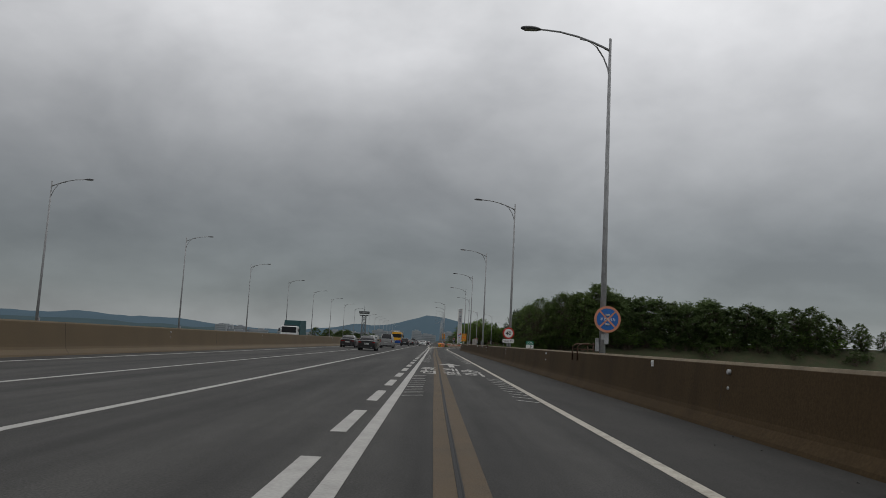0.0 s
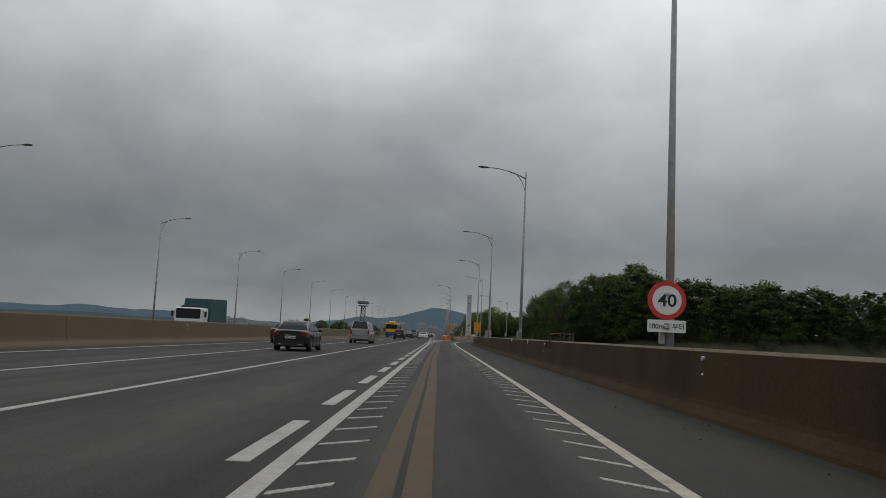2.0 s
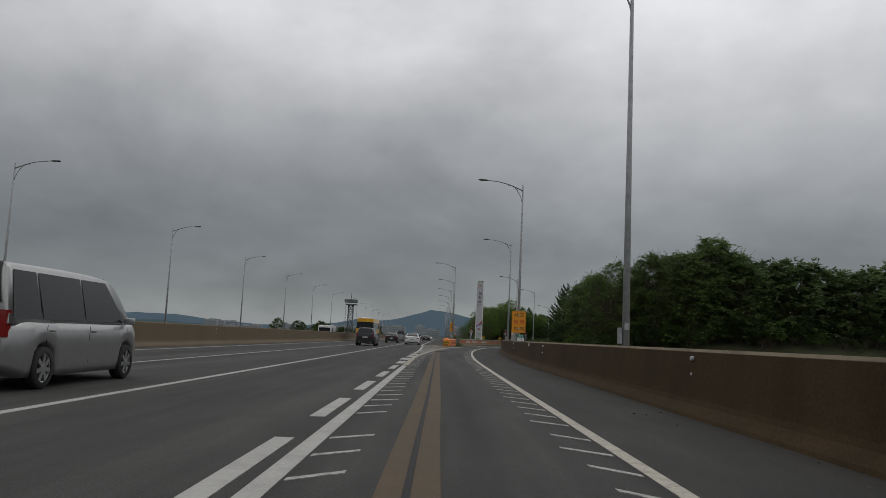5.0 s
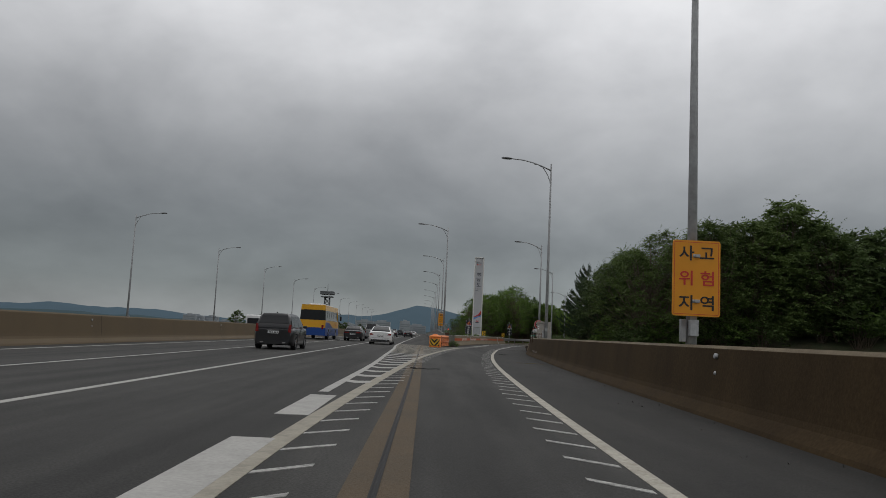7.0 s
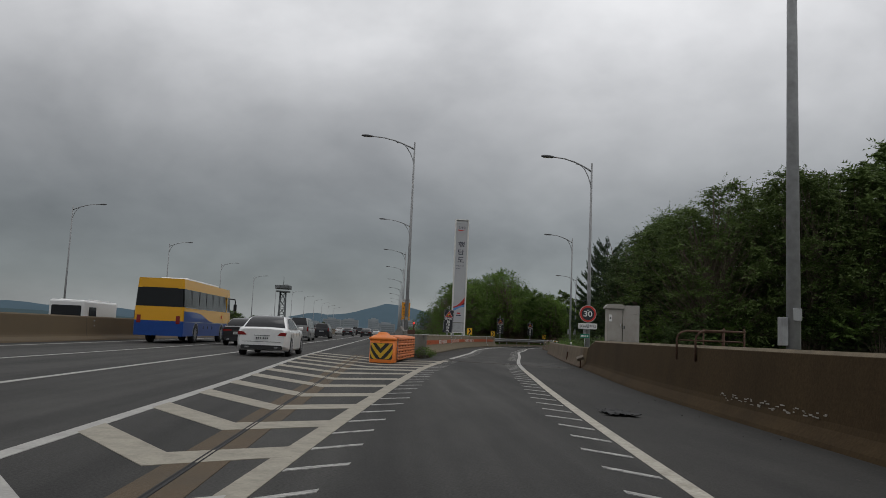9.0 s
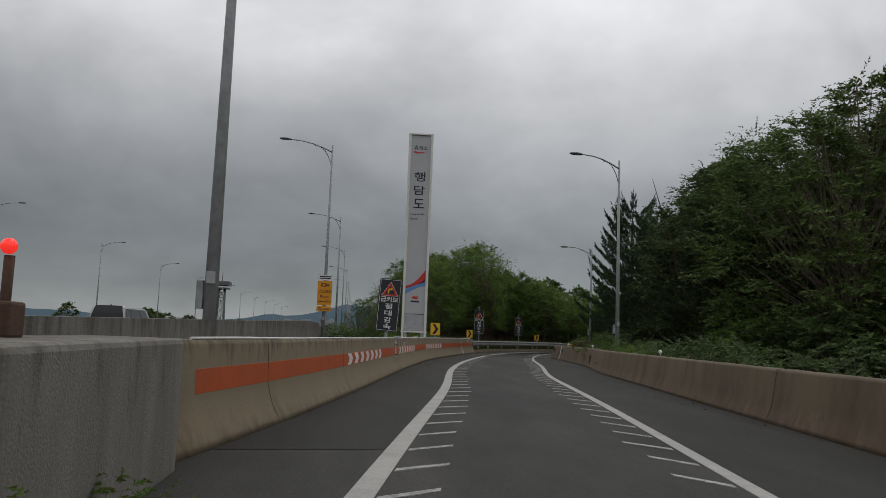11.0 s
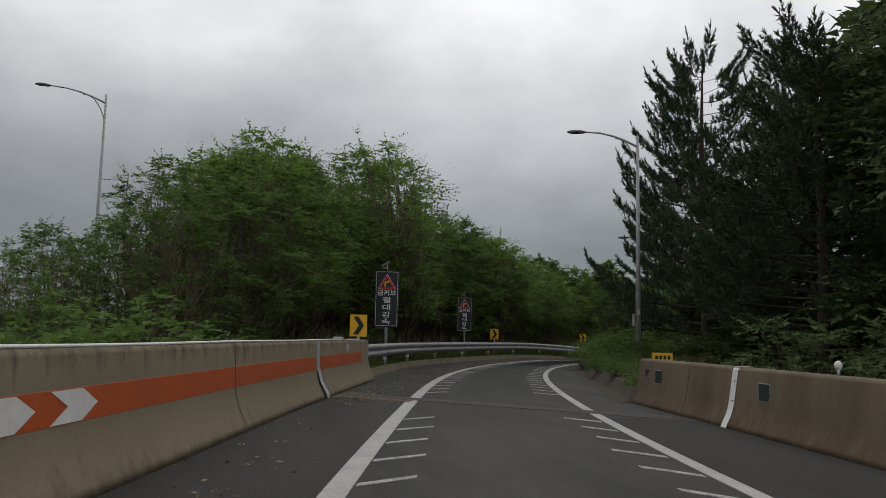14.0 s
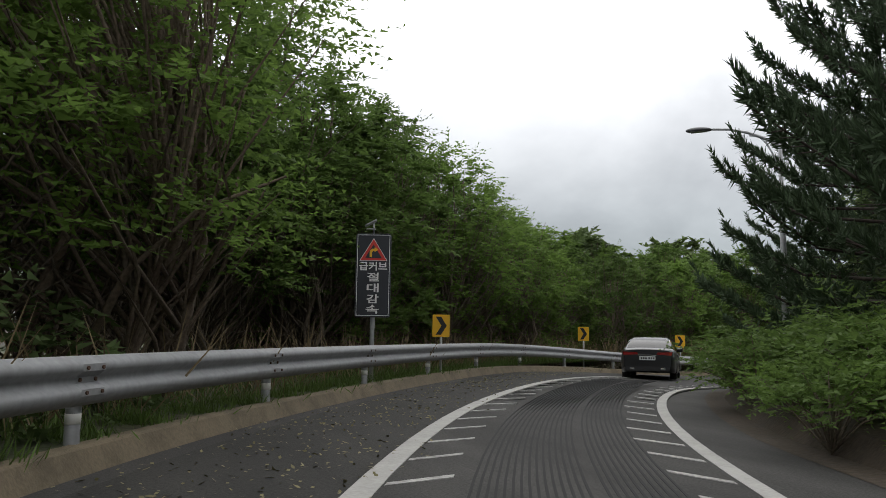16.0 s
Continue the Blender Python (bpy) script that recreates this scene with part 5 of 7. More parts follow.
def face_plate(x, y, z, w, h, text=""):
    s = thing("barrier_plate", "small white plate fixed to the brown barrier", "plate", "barrier plates", at=(x, y, z), yaw=-90)
    flat("panel", rounded(w, h, 0.02), 0.0, sign_white, s, 0.02)
    if text:
        lettering("letters", text, 0.1, sign_black, s, 0, -0.006, 0.0, w * 0.75, h * 0.5)
    else:
        flat("writing_bar", bar(0, 0, w * 0.5, h * 0.5), -0.004, galv, s, 0.004)


for y in (17.2, 134.8):
    face_plate(x_at(RIGHT_BASE, y) + 0.235, y, 0.95, 0.16, 0.13)
face_plate(x_at(RIGHT_BASE, 77.8) + 0.235, 77.8, 0.96, 0.28, 0.15, "PTZ")
face_plate(x_at(RIGHT_BASE, 86.0) + 0.235, 86.0, 1.0, 0.28, 0.15)
s = thing("yellow_box_sign", "small yellow sign with dark writing beside the barrier end", "road sign", at=(18.75, 250.9, 0), yaw=-14)
flat("panel", bar(0, 0.78, 0.44, 0.2), 0.0, sign_yellow, s, 0.02)
for k in range(4):
    flat("writing_bar", bar(-0.13 + k * 0.09, 0.78, 0.06, 0.08), -0.004, sign_black, s, 0.004)
bm = bmesh.new()
tube(bm, [(0, 0.03, -0.3), (0, 0.03, 0.7)], 0.02, 6)
part("post", bm, galv, s)
bm = bmesh.new()
box(bm, 16.95, 248.1, 0.52, 0.02, 0.2, 0.22, bevel=0.005)
solid("dark_plate", bm, sign_dark, "dark green plate on the end of the concrete barrier", "plate")


def rack(x, y, z, yaw=0.0):
    """Bent pipe handrails of a ladder that hook over the barrier from behind."""
    s = thing("ladder_handrail", "rusty steel ladder handrails hooked over the barrier", "handrail", "ladder handrails", at=(x, y, z), yaw=yaw)
    for dy in (0.0, 0.95):
        bm = bmesh.new()
        tube(bm, [(-0.03, dy, -0.26), (-0.03, dy, 0.12), (-0.01, dy, 0.2), (0.06, dy, 0.27), (0.16, dy, 0.3), (0.5, dy, 0.3), (0.9, dy, 0.3)], 0.021, 8)
        part("handrail", bm, rust, s)
        bm = bmesh.new()
        tube(bm, [(0.02, dy, 0.12), (0.9, dy, 0.12)], 0.014, 6)
        part("rail", bm, rust, s)
        for dx in (0.5, 0.88):
            bm = bmesh.new()
            tube(bm, [(dx, dy, -0.6), (dx, dy, 0.36)], 0.018, 6)
            part("post", bm, rust, s)
    for dx, dz in ((0.88, 0.3), (0.88, 0.12), (0.88, -0.05), (0.5, -0.05)):
        bm = bmesh.new()
        tube(bm, [(dx, 0.0, dz), (dx, 0.95, dz)], 0.014, 6)
        part("rung", bm, rust, s)


for y in (26.2, 70.0, 182.95):
    rack(x_at(RIGHT_BASE, y) + 0.26, y, 1.06)
rack(x_at(RIGHT_CONC, 239.6) + 0.2, 239.6, 0.78, -12)
# notches in the barrier: their dark hollow is put into added brown blocks
for y in (206.0, 233.6):
    bm = bmesh.new()
    x = x_at(RIGHT_CONC, y)
    box(bm, 0, 0, 0, 0.06, 0.26, 0.44, pose(x + 0.1, y, 0.3, 0, 6, -13), 0.012)
    solid("drain_slot", bm, rust, "brown block standing in for a dark notch in the concrete barrier", "drain cover")

# steel guard rail on the outside of the bend
rail_steel = mat("dull_rail_steel", (0.3, 0.305, 0.31), 0.62, 0.1, grain=0.12, grain_scale=16, stain=0.5, stain_scale=4, stain_color=(0.2, 0.2, 0.198), stretch=(1, 1, 0.4))
s = thing("guard_rail", "galvanised corrugated steel guard rail around the bend", "guard rail")
bm = bmesh.new()
gl = offset(GUARD, -0.44)
prof = [(0.0, 0.48), (0.05, 0.51), (0.08, 0.56), (0.08, 0.61), (0.02, 0.655), (0.02, 0.70), (0.08, 0.745), (0.08, 0.8), (0.05, 0.83), (0.0, 0.86)]
sweep(bm, gl, prof, smooth=True)
part("beam", bm, rail_steel, s)
# end shoe: the beam flattens into a plate bolted on the barrier's end
bm = bmesh.new()
t0 = (gl[1] - gl[0]) / np.linalg.norm(gl[1] - gl[0])
n0 = np.array([t0[1], -t0[0]])
rows = []
for o, f in ((-0.72, 0.0), (-0.4, 0.0), (-0.2, 0.35), (0.0, 0.8), (0.12, 1.0)):
    q = gl[0] + t0 * o
    rows.append([bm.verts.new((*(q + n0 * (0.095 * (1 - f) + f * r + 0.004)), (0.4 + 0.44 * (i / 9)) * (1 - f) + u * f)) for i, (r, u) in enumerate(prof)])
for p, q in zip(rows, rows[1:]):
    for j in range(len(prof) - 1):
        bm.faces.new((p[j], p[j + 1], q[j + 1], q[j]))
shoe = part("end_shoe", bm, rail_steel, s, "flat steel end shoe bolted to the barrier end")
for o in (-0.62, -0.48):
    for u in (0.5, 0.72):
        b_ = gl[0] + t0 * o + n0 * 0.1
        e_ = b_ + n0 * 0.02
        part("bolt", tube(bmesh.new(), [(*b_, u), (*e_, u)], 0.018, 6), rust, shoe)
sg = np.r_[0, np.cumsum(np.linalg.norm(np.diff(gl, axis=0), axis=1))]
ng = normals_of(gl)
for d in np.arange(0.4, sg[-1], 4.0):
    p = [np.interp(d, sg, gl[:, i]) - 0.07 * np.interp(d, sg, ng[:, i]) for i in (0, 1)]
    bm = bmesh.new()
    tube(bm, [(p[0], p[1], -0.4 - drop(*p)), (p[0], p[1], 0.82 - drop(*p))], 0.058, 12)
    part("post", bm, lamp_grey, s)
    # splice with its bolts
    q, nq = (np.array([np.interp(d, sg, a_[:, i]) for i in (0, 1)]) for a_ in (gl, ng))
    tq = np.array([-nq[1], nq[0]])
    bm = bmesh.new()
    sweep(bm, np.array([q - tq * 0.16, q, q + tq * 0.16]), [(r + 0.002, u) for r, u in prof])
    splice = part("splice", bm, rail_steel, s)
    for k, u, r in ((a_, *b_) for a_ in (-0.11, 0.11) for b_ in ((0.585, 0.082), (0.77, 0.082), (0.678, 0.02))):
        b_ = q + tq * k + nq * (r + 0.004)
        bm = bmesh.new()
        e_ = b_ + nq * 0.014
        tube(bm, [(*b_, u - drop(*b_)), (*e_, u - drop(*b_))], 0.016, 6)
        part("bolt", bm, rust, splice)
    if d < 30:
        bm = bmesh.new()
        tube(bm, [(p[0], p[1], 0.34 - drop(*p)), (p[0], p[1], 0.42 - drop(*p))], 0.06, 12)
        part("post_reflector", bm, white_paint, s, "white reflective sleeve on the post")
kerb_concrete = mat("kerb_concrete", (0.15, 0.118, 0.074), 0.88, grain=0.18, grain_scale=30, stain=0.8, stain_scale=2.2, stain_color=(0.06, 0.05, 0.03), bump=0.3, bump_scale=50)
bm = bmesh.new()
sweep(bm, offset(GUARD, -0.26), [(-0.26, -0.3), (-0.26, 0.17), (-0.24, 0.19), (-0.13, 0.19), (-0.09, 0.17), (0.0, 0.0), (0.01, -0.3)])
solid("kerb", bm, kerb_concrete, "weathered beige concrete kerb below the guard rail", "kerb", "structure")

# ---- plants ----
def quads_mesh(name, centres, u, v, material, light=False):
    """Many leaves at once: diamonds (or, far off, triangles) with half-axes u and v about their centres."""
    n, k = len(centres), 3 if light else 4
    co = np.empty((n, k, 3))
    if light:
        co[:, 0], co[:, 1], co[:, 2] = centres - u * 0.9 - v * 0.55, centres - u * 0.7 + v * 0.55, centres + u * 1.1
    else:
        co[:, 0], co[:, 1], co[:, 2], co[:, 3] = centres - u, centres - v * 0.5 - u * 0.1, centres + u, centres + v * 0.5 - u * 0.1
    me = bpy.data.meshes.new(name)
    me.from_pydata(co.reshape(-1, 3).tolist(), [], np.arange(k * n).reshape(-1, k).tolist())
    me.materials.append(material)
    return me


def unit(a):
    return a / np.maximum(np.linalg.norm(a, axis=1, keepdims=True), 1e-6)


def sprays(rng, base, way, length, per, size):
    """Leaves in two ranks along many short twigs, each twig arching over; most blades lie flat to the sky."""
    n = len(base)
    way = unit(way)
    side = unit(np.cross(way, [0, 0, 1.0]) + rng.normal(size=(n, 3)) * 0.15)
    t = (np.arange(per) + 1.0) / per
    f = np.broadcast_to(t[None, :], (n, per))
    p = base[:, None] + way[:, None] * (length[:, None] * f)[..., None]
    p[..., 2] -= 0.22 * length[:, None] * f ** 2
    sign = np.where(np.arange(per) % 2, 1.0, -1.0)[None, :, None]
    ax = way[:, None] * 0.65 + side[:, None] * sign * 0.85 + rng.normal(size=(n, per, 3)) * 0.22
    ax[..., 2] -= 0.18
    ax = unit(ax.reshape(-1, 3))
    nrm = unit(np.array([0, 0, 1.0]) + rng.normal(size=(n * per, 3)) * 0.58)
    w = unit(np.cross(nrm, ax))
    s = size * (0.65 + 0.6 * rng.random((n * per, 1))) * (1.12 - 0.4 * f.reshape(-1, 1))
    return p.reshape(-1, 3) + ax * s * 0.9, ax * s, w * s * 1.0


def leafy_tree(name, seed, height, spread, bare, clumps, twigs, per, size, material, label, trunks=1, shoots=20, clump=0.25, light=True, leafy=1.0, wood=None, limbs=()):
    """A broadleaf tree: stems that fork into limbs, each limb ending in a flat pad of leafy twigs, with gaps between the pads."""
    rng = np.random.default_rng(seed)
    ob = thing(name, label, "tree")
    z = bare + (1 - bare) * (np.arange(clumps) + rng.random(clumps)) / clumps
    a = np.arange(clumps) * 2.399 + rng.normal(size=clumps) * 0.5
    g = np.clip((z - bare * 0.8) / (1 - bare * 0.8), 0, 1)
    prof = np.sin(g * 2.55 + 0.5) ** 0.75
    rr = spread * prof * (0.35 + 0.65 * rng.random(clumps) ** 0.5)
    c = np.stack([np.cos(a) * rr, np.sin(a) * rr, z * height * 0.95], 1)
    rad = spread * clump * (0.65 + 0.7 * rng.random(clumps)) * (0.7 + 0.3 * prof)
    bm = bmesh.new()
    stems = []
    for k in range(trunks):
        b = rng.normal(size=2) * 0.05 * height * (trunks > 1)
        lean = rng.normal(size=2) * 0.1 * height * (1 if trunks > 1 else 0.4)
        top = np.array([b[0] + lean[0], b[1] + lean[1], height * (0.8 + 0.14 * rng.random())])
        foot = np.array([b[0], b[1], -0.5])
        pts = [foot + (top - foot) * f + np.r_[rng.normal(size=2) * 0.035 * height * min(1, 4 * f * (1 - f)), 0] for f in (0, 0.16, 0.34, 0.54, 0.76, 1.0)]
        r0 = height * 0.0155 * (1.0 if trunks == 1 else 0.75 if trunks < 6 else 0.5)
        tube(bm, pts, [r0, r0 * 0.85, r0 * 0.7, r0 * 0.52, r0 * 0.34, r0 * 0.1], 6, False)
        stems.append((pts, r0))
    for i, q in enumerate(c):
        pts, r0 = stems[int(rng.integers(trunks))]
        f = min(0.9, max(0.12, q[2] / height * (0.5 + 0.25 * rng.random())))
        j = f * 5
        p = pts[int(j)] + (pts[int(j) + 1] - pts[int(j)]) * (j % 1)
        m_ = p + (q - p) * 0.5 + np.array([*rng.normal(size=2) * 0.06 * spread, -0.06 * np.linalg.norm(q - p)])
        tube(bm, [p, m_, q], [r0 * 0.34, r0 * 0.22, r0 * 0.07], 4, False)
        if trunks > 2:
            for _ in range(2):
                e = m_ + (q - m_) * rng.random() + unit(rng.normal(size=(1, 3)))[0] * spread * 0.28
                tube(bm, [m_, (m_ + e) / 2 + rng.normal(size=3) * 0.05, e], [r0 * 0.16, r0 * 0.11, r0 * 0.04], 3, False)
    for p, r0, r1 in limbs:
        tube(bm, p, list(np.linspace(r0, r1, len(p))), 7, False)
    part("trunk", bm, wood or bark, ob)
    keep = rng.random(clumps) < leafy
    c, rad = c[keep], rad[keep]
    k = np.repeat(np.arange(len(c)), twigs)
    out = np.stack([c[:, 0], c[:, 1], np.zeros(len(c))], 1)
    out = out / (np.linalg.norm(out, axis=1, keepdims=True) + 0.3)
    d = rng.normal(size=(len(k), 3)) + out[k] * 0.9
    d[:, 2] = 0.28 * rng.normal(size=len(k)) + 0.22
    base = c[k] + rng.normal(size=(len(k), 3)) * rad[k][:, None] * [0.22, 0.22, 0.16]
    lc, lu, lv = sprays(rng, base, d, rad[k] * (0.75 + 0.5 * rng.random(len(k))), per, size)
    if shoots:
        # young leaders that stand up out of the outline
        k = rng.integers(0, len(c), shoots)
        d = rng.normal(size=(shoots, 3)) * 0.4 + out[k] * 0.4 + [0, 0, 1.0]
        s = sprays(rng, c[k], d, rad[k] * 1.3 + 0.06 * spread, per, size * 0.95)
        lc, lu, lv = (np.concatenate(p) for p in zip((lc, lu, lv), s))
    crown = new("crown", quads_mesh("crown", lc, lu, lv, material, light))
    crown.parent = ob
    return ob


def pine(name, seed, height, spread, label):
    """A pine: whorls of rising limbs, side shoots on each, and a thick brush of needles round every shoot."""
    rng = np.random.default_rng(seed)
    ob = thing(name, label, "tree")
    bm = bmesh.new()
    tube(bm, [(0, 0, -0.5), (0.1, 0.05, height * 0.4), (-0.05, 0.1, height * 0.75), (0, 0, height * 0.97)], [height * 0.018, height * 0.014, height * 0.008, 0.015], 8, False)
    bs, ds, ls = [np.array([0, 0, height * 0.93])], [np.array([0, 0, 1.0])], [0.6]
    for k in range(60):
        f = 0.13 + 0.85 * (k / 60) ** 0.95
        a = k * 2.4 + rng.normal() * 0.35
        ln = spread * (1.04 - f) ** 0.6 * (0.8 + 0.22 * rng.random()) + 0.35
        p = np.array([0, 0, height * f * 0.95])
        out = np.array([math.cos(a), math.sin(a), 0])
        across = np.array([-out[1], out[0], 0])
        m_ = p + out * ln * 0.55 + [0, 0, ln * (0.02 + 0.1 * f)]
        q = p + out * ln + [0, 0, ln * (0.2 + 0.35 * f)]
        tube(bm, [p, m_, q], [0.055 * (1.1 - f), 0.034 * (1.1 - f), 0.01], 5, False)
        for j in range(int(8 * ln) + 5):
            t = 0.3 + 0.7 * (j + rng.random()) / (int(8 * ln) + 5)
            b = (p + (m_ - p) * t / 0.55) if t < 0.55 else (m_ + (q - m_) * (t - 0.55) / 0.45)
            side = (1 if j % 2 else -1) * (0.5 + 0.5 * rng.random())
            twig = 0.34 * ln * (1.15 - t) * rng.random()
            b2 = b + across * side * twig + out * twig * 0.4 + [0, 0, twig * 0.1]
            if twig > 0.25:
                tube(bm, [b, b2], [0.014, 0.007], 4, False)
            bs.append(b2)
            ds.append(out * 0.55 + across * side * 0.5 + [0, 0, 0.5 + 0.55 * rng.random()])
            ls.append(0.26 + 0.2 * rng.random())
        bs.append(q)
        ds.append(out * 0.5 + [0, 0, 0.9])
        ls.append(0.45 + 0.2 * rng.random())
    part("trunk", bm, pine_bark, ob)
    bs, ds, ls = np.array(bs), unit(np.array(ds)), np.array(ls)
    n = 34
    k = np.repeat(np.arange(len(bs)), n)
    f = rng.random(len(k))
    ax = ds[k]
    c = bs[k] + ax * (f * ls[k])[:, None]
    d = unit(ax * (0.5 + 0.5 * f[:, None]) + unit(rng.normal(size=(len(k), 3))) * (0.9 - 0.45 * f[:, None]))
    s = (0.085 + 0.04 * rng.random(len(k)))[:, None] * (1.15 - 0.35 * f[:, None])
    w = unit(np.cross(d, rng.normal(size=(len(k), 3)))) * 0.04
    crown = new("crown", quads_mesh("crown", c + d * s * 0.8, d * s, w, needle, True))
    crown.parent = ob
    return ob


def bush(name, seed, radius, height, leaves, size, material, label):
    rng = np.random.default_rng(seed)
    ob = thing(name, label, "bush")
    n = 22
    a, r = np.arange(n) * 2.399, radius * np.sqrt((np.arange(n) + rng.random(n)) / n) * 0.85
    c = np.stack([np.cos(a) * r, np.sin(a) * r, height * (0.3 + 0.62 * rng.random(n)) * (1.1 - 0.6 * (r / radius) ** 2)], 1)
    per = 9
    k = np.repeat(np.arange(n), max(2, leaves // (n * per)))
    d = rng.normal(size=(len(k), 3)) + c[k] * [0.6, 0.6, 0] / radius
    d[:, 2] = 0.35 + 0.35 * rng.normal(size=len(k))
    base = c[k] + rng.normal(size=(len(k), 3)) * radius * 0.1
    lc, lu, lv = sprays(rng, base, d, radius * (0.28 + 0.2 * rng.random(len(k))), per, size)
    bm = bmesh.new()
    for q in c:
        tube(bm, [(0, 0, -0.3), tuple(q * [0.5, 0.5, 0.6]), tuple(q)], [0.02, 0.014, 0.005], 5, False)
    tagged(part("stem", bm, bark, ob), kind="stuff")
    leaf = new("leaves", quads_mesh("leaves", lc, lu, lv, material, True))
    leaf.parent = ob
    return ob


rng = np.random.default_rng(11)
TREE_L = "slender broadleaf tree with thin dark stems and green leaves"
near_protos = [leafy_tree("roadside_tree", 21, 6.6, 2.2, 0.2, 60, 15, 9, 0.096, leaf_mid, TREE_L, 4, 60),
               leafy_tree("roadside_tree", 22, 6.4, 2.0, 0.22, 56, 15, 9, 0.096, leaf_mid, TREE_L, 3, 60),
               leafy_tree("roadside_tree", 23, 6.8, 2.3, 0.2, 60, 15, 9, 0.096, leaf_bright, "yellow-green broadleaf tree with several thin stems", 4, 60)]
fine_protos = [leafy_tree("roadside_tree", 24, 6.9, 2.4, 0.36, 66, 13, 10, 0.074, leaf_mid, TREE_L, 5, 80),
               leafy_tree("roadside_tree", 25, 6.8, 2.5, 0.38, 66, 13, 10, 0.074, leaf_bright, "yellow-green broadleaf tree with several thin stems", 5, 80)]
twig_bark = mat("brown_twig_bark", (0.13, 0.096, 0.068), 0.95, grain=0.4, grain_scale=20, stain=0.6, stain_scale=4, bump=0.5, bump_scale=25)
sparse_protos = [leafy_tree("roadside_tree", 26, 7.0, 2.3, 0.22, 84, 11, 9, 0.064, leaf_mid, "thin many-stemmed tree with sparse leaves and bare brown twigs", 6, 60, 0.22, True, 0.86, twig_bark),
                 leafy_tree("roadside_tree", 27, 7.2, 2.2, 0.26, 84, 11, 9, 0.064, leaf_bright, "thin many-stemmed tree with sparse leaves and bare brown twigs", 5, 60, 0.22, True, 0.8, twig_bark)]
TALL_L = "tall broadleaf tree leaning over the guard rail, bare below"
tall_protos = [leafy_tree("roadside_tree", 28, 10.2, 3.3, 0.26, 150, 13, 10, 0.07, leaf_bright, TALL_L, 2, 110, 0.25, True, 0.82, twig_bark,
                          [([(0.2, 0, 0), (0.5, -0.4, 1.2), (1.0, -0.8, 2.3), (1.7, -1.0, 3.0), (2.7, -1.0, 3.5)], 0.075, 0.015), ([(0, 0, 0), (-0.1, -0.2, 1.6), (0.5, -0.4, 3.4), (0.4, -0.2, 6.0)], 0.11, 0.04)]),
               leafy_tree("roadside_tree", 29, 10.0, 3.0, 0.3, 130, 13, 10, 0.068, leaf_mid, TALL_L, 2, 100, 0.25, True, 0.95, twig_bark)]
FAR_L = "dense dark green broadleaf tree of the wood"
far_protos = [leafy_tree("wood_tree", 31, 12.0, 4.6, 0.06, 68, 9, 8, 0.33, leaf_dark, FAR_L, 1, 26, 0.27),
              leafy_tree("wood_tree", 32, 11.0, 4.9, 0.06, 68, 9, 8, 0.33, leaf_dark, FAR_L, 1, 26, 0.27),
              leafy_tree("wood_tree", 33, 13.0, 4.4, 0.06, 68, 9, 8, 0.33, leaf_wood, "green broadleaf tree at the edge of the wood", 1, 26, 0.27)]
mid_protos = [leafy_tree("wood_tree", 34, 12.0, 4.6, 0.06, 120, 15, 9, 0.18, leaf_dark, FAR_L, 2, 60, 0.28),
              leafy_tree("wood_tree", 35, 12.5, 4.5, 0.06, 120, 15, 9, 0.18, leaf_wood, "green broadleaf tree at the edge of the wood", 2, 60, 0.28)]
close_protos = [leafy_tree("wood_tree", 36, 12.0, 4.6, 0.06, 140, 16, 10, 0.112, leaf_dark, FAR_L, 2, 90, 0.24),
                leafy_tree("wood_tree", 37, 12.3, 4.5, 0.06, 140, 16, 10, 0.112, leaf_wood, "green broadleaf tree at the edge of the wood", 2, 90, 0.24)]
pine_protos = [pine("pine_tree", 41, 11.0, 5.2, "dark green pine with upswept shoots beside the slip road"), pine("pine_tree", 42, 9.5, 4.2, "dark green pine with upswept shoots beside the slip road")]
bush_protos = [bush("bush", 51, 1.0, 0.9, 1600, 0.055, leaf_bright, "low bright green bush on the verge"), bush("bush", 52, 1.2, 1.2, 1800, 0.06, leaf_mid, "low green bush on the verge")]
scrub_protos = [bush("scrub", 53, 1.5, 2.2, 1400, 0.105, leaf_dark, "dark green scrub under the trees"), bush("scrub", 54, 1.4, 2.6, 1400, 0.105, leaf_mid, "green scrub under the trees")]


first = set()


def plant(protos, x, y, scale=1.0, z=None, which=None, turn=None, tall=1.0):
    p = protos[which if which is not None else int(rng.integers(len(protos)))]
    zz = ground_height(x, y) - 0.05 if z is None else z
    m = pose(x, y, zz, 0, 0, float(rng.random() * 360) if turn is None else turn) @ Matrix.Diagonal((scale, scale, scale * tall * float(0.94 + 0.12 * rng.random()), 1))
    if p not in first:
        first.add(p)
        p.matrix_basis = m
        return p
    c = copy_thing(p, Matrix())
    c.matrix_basis = m
    return c


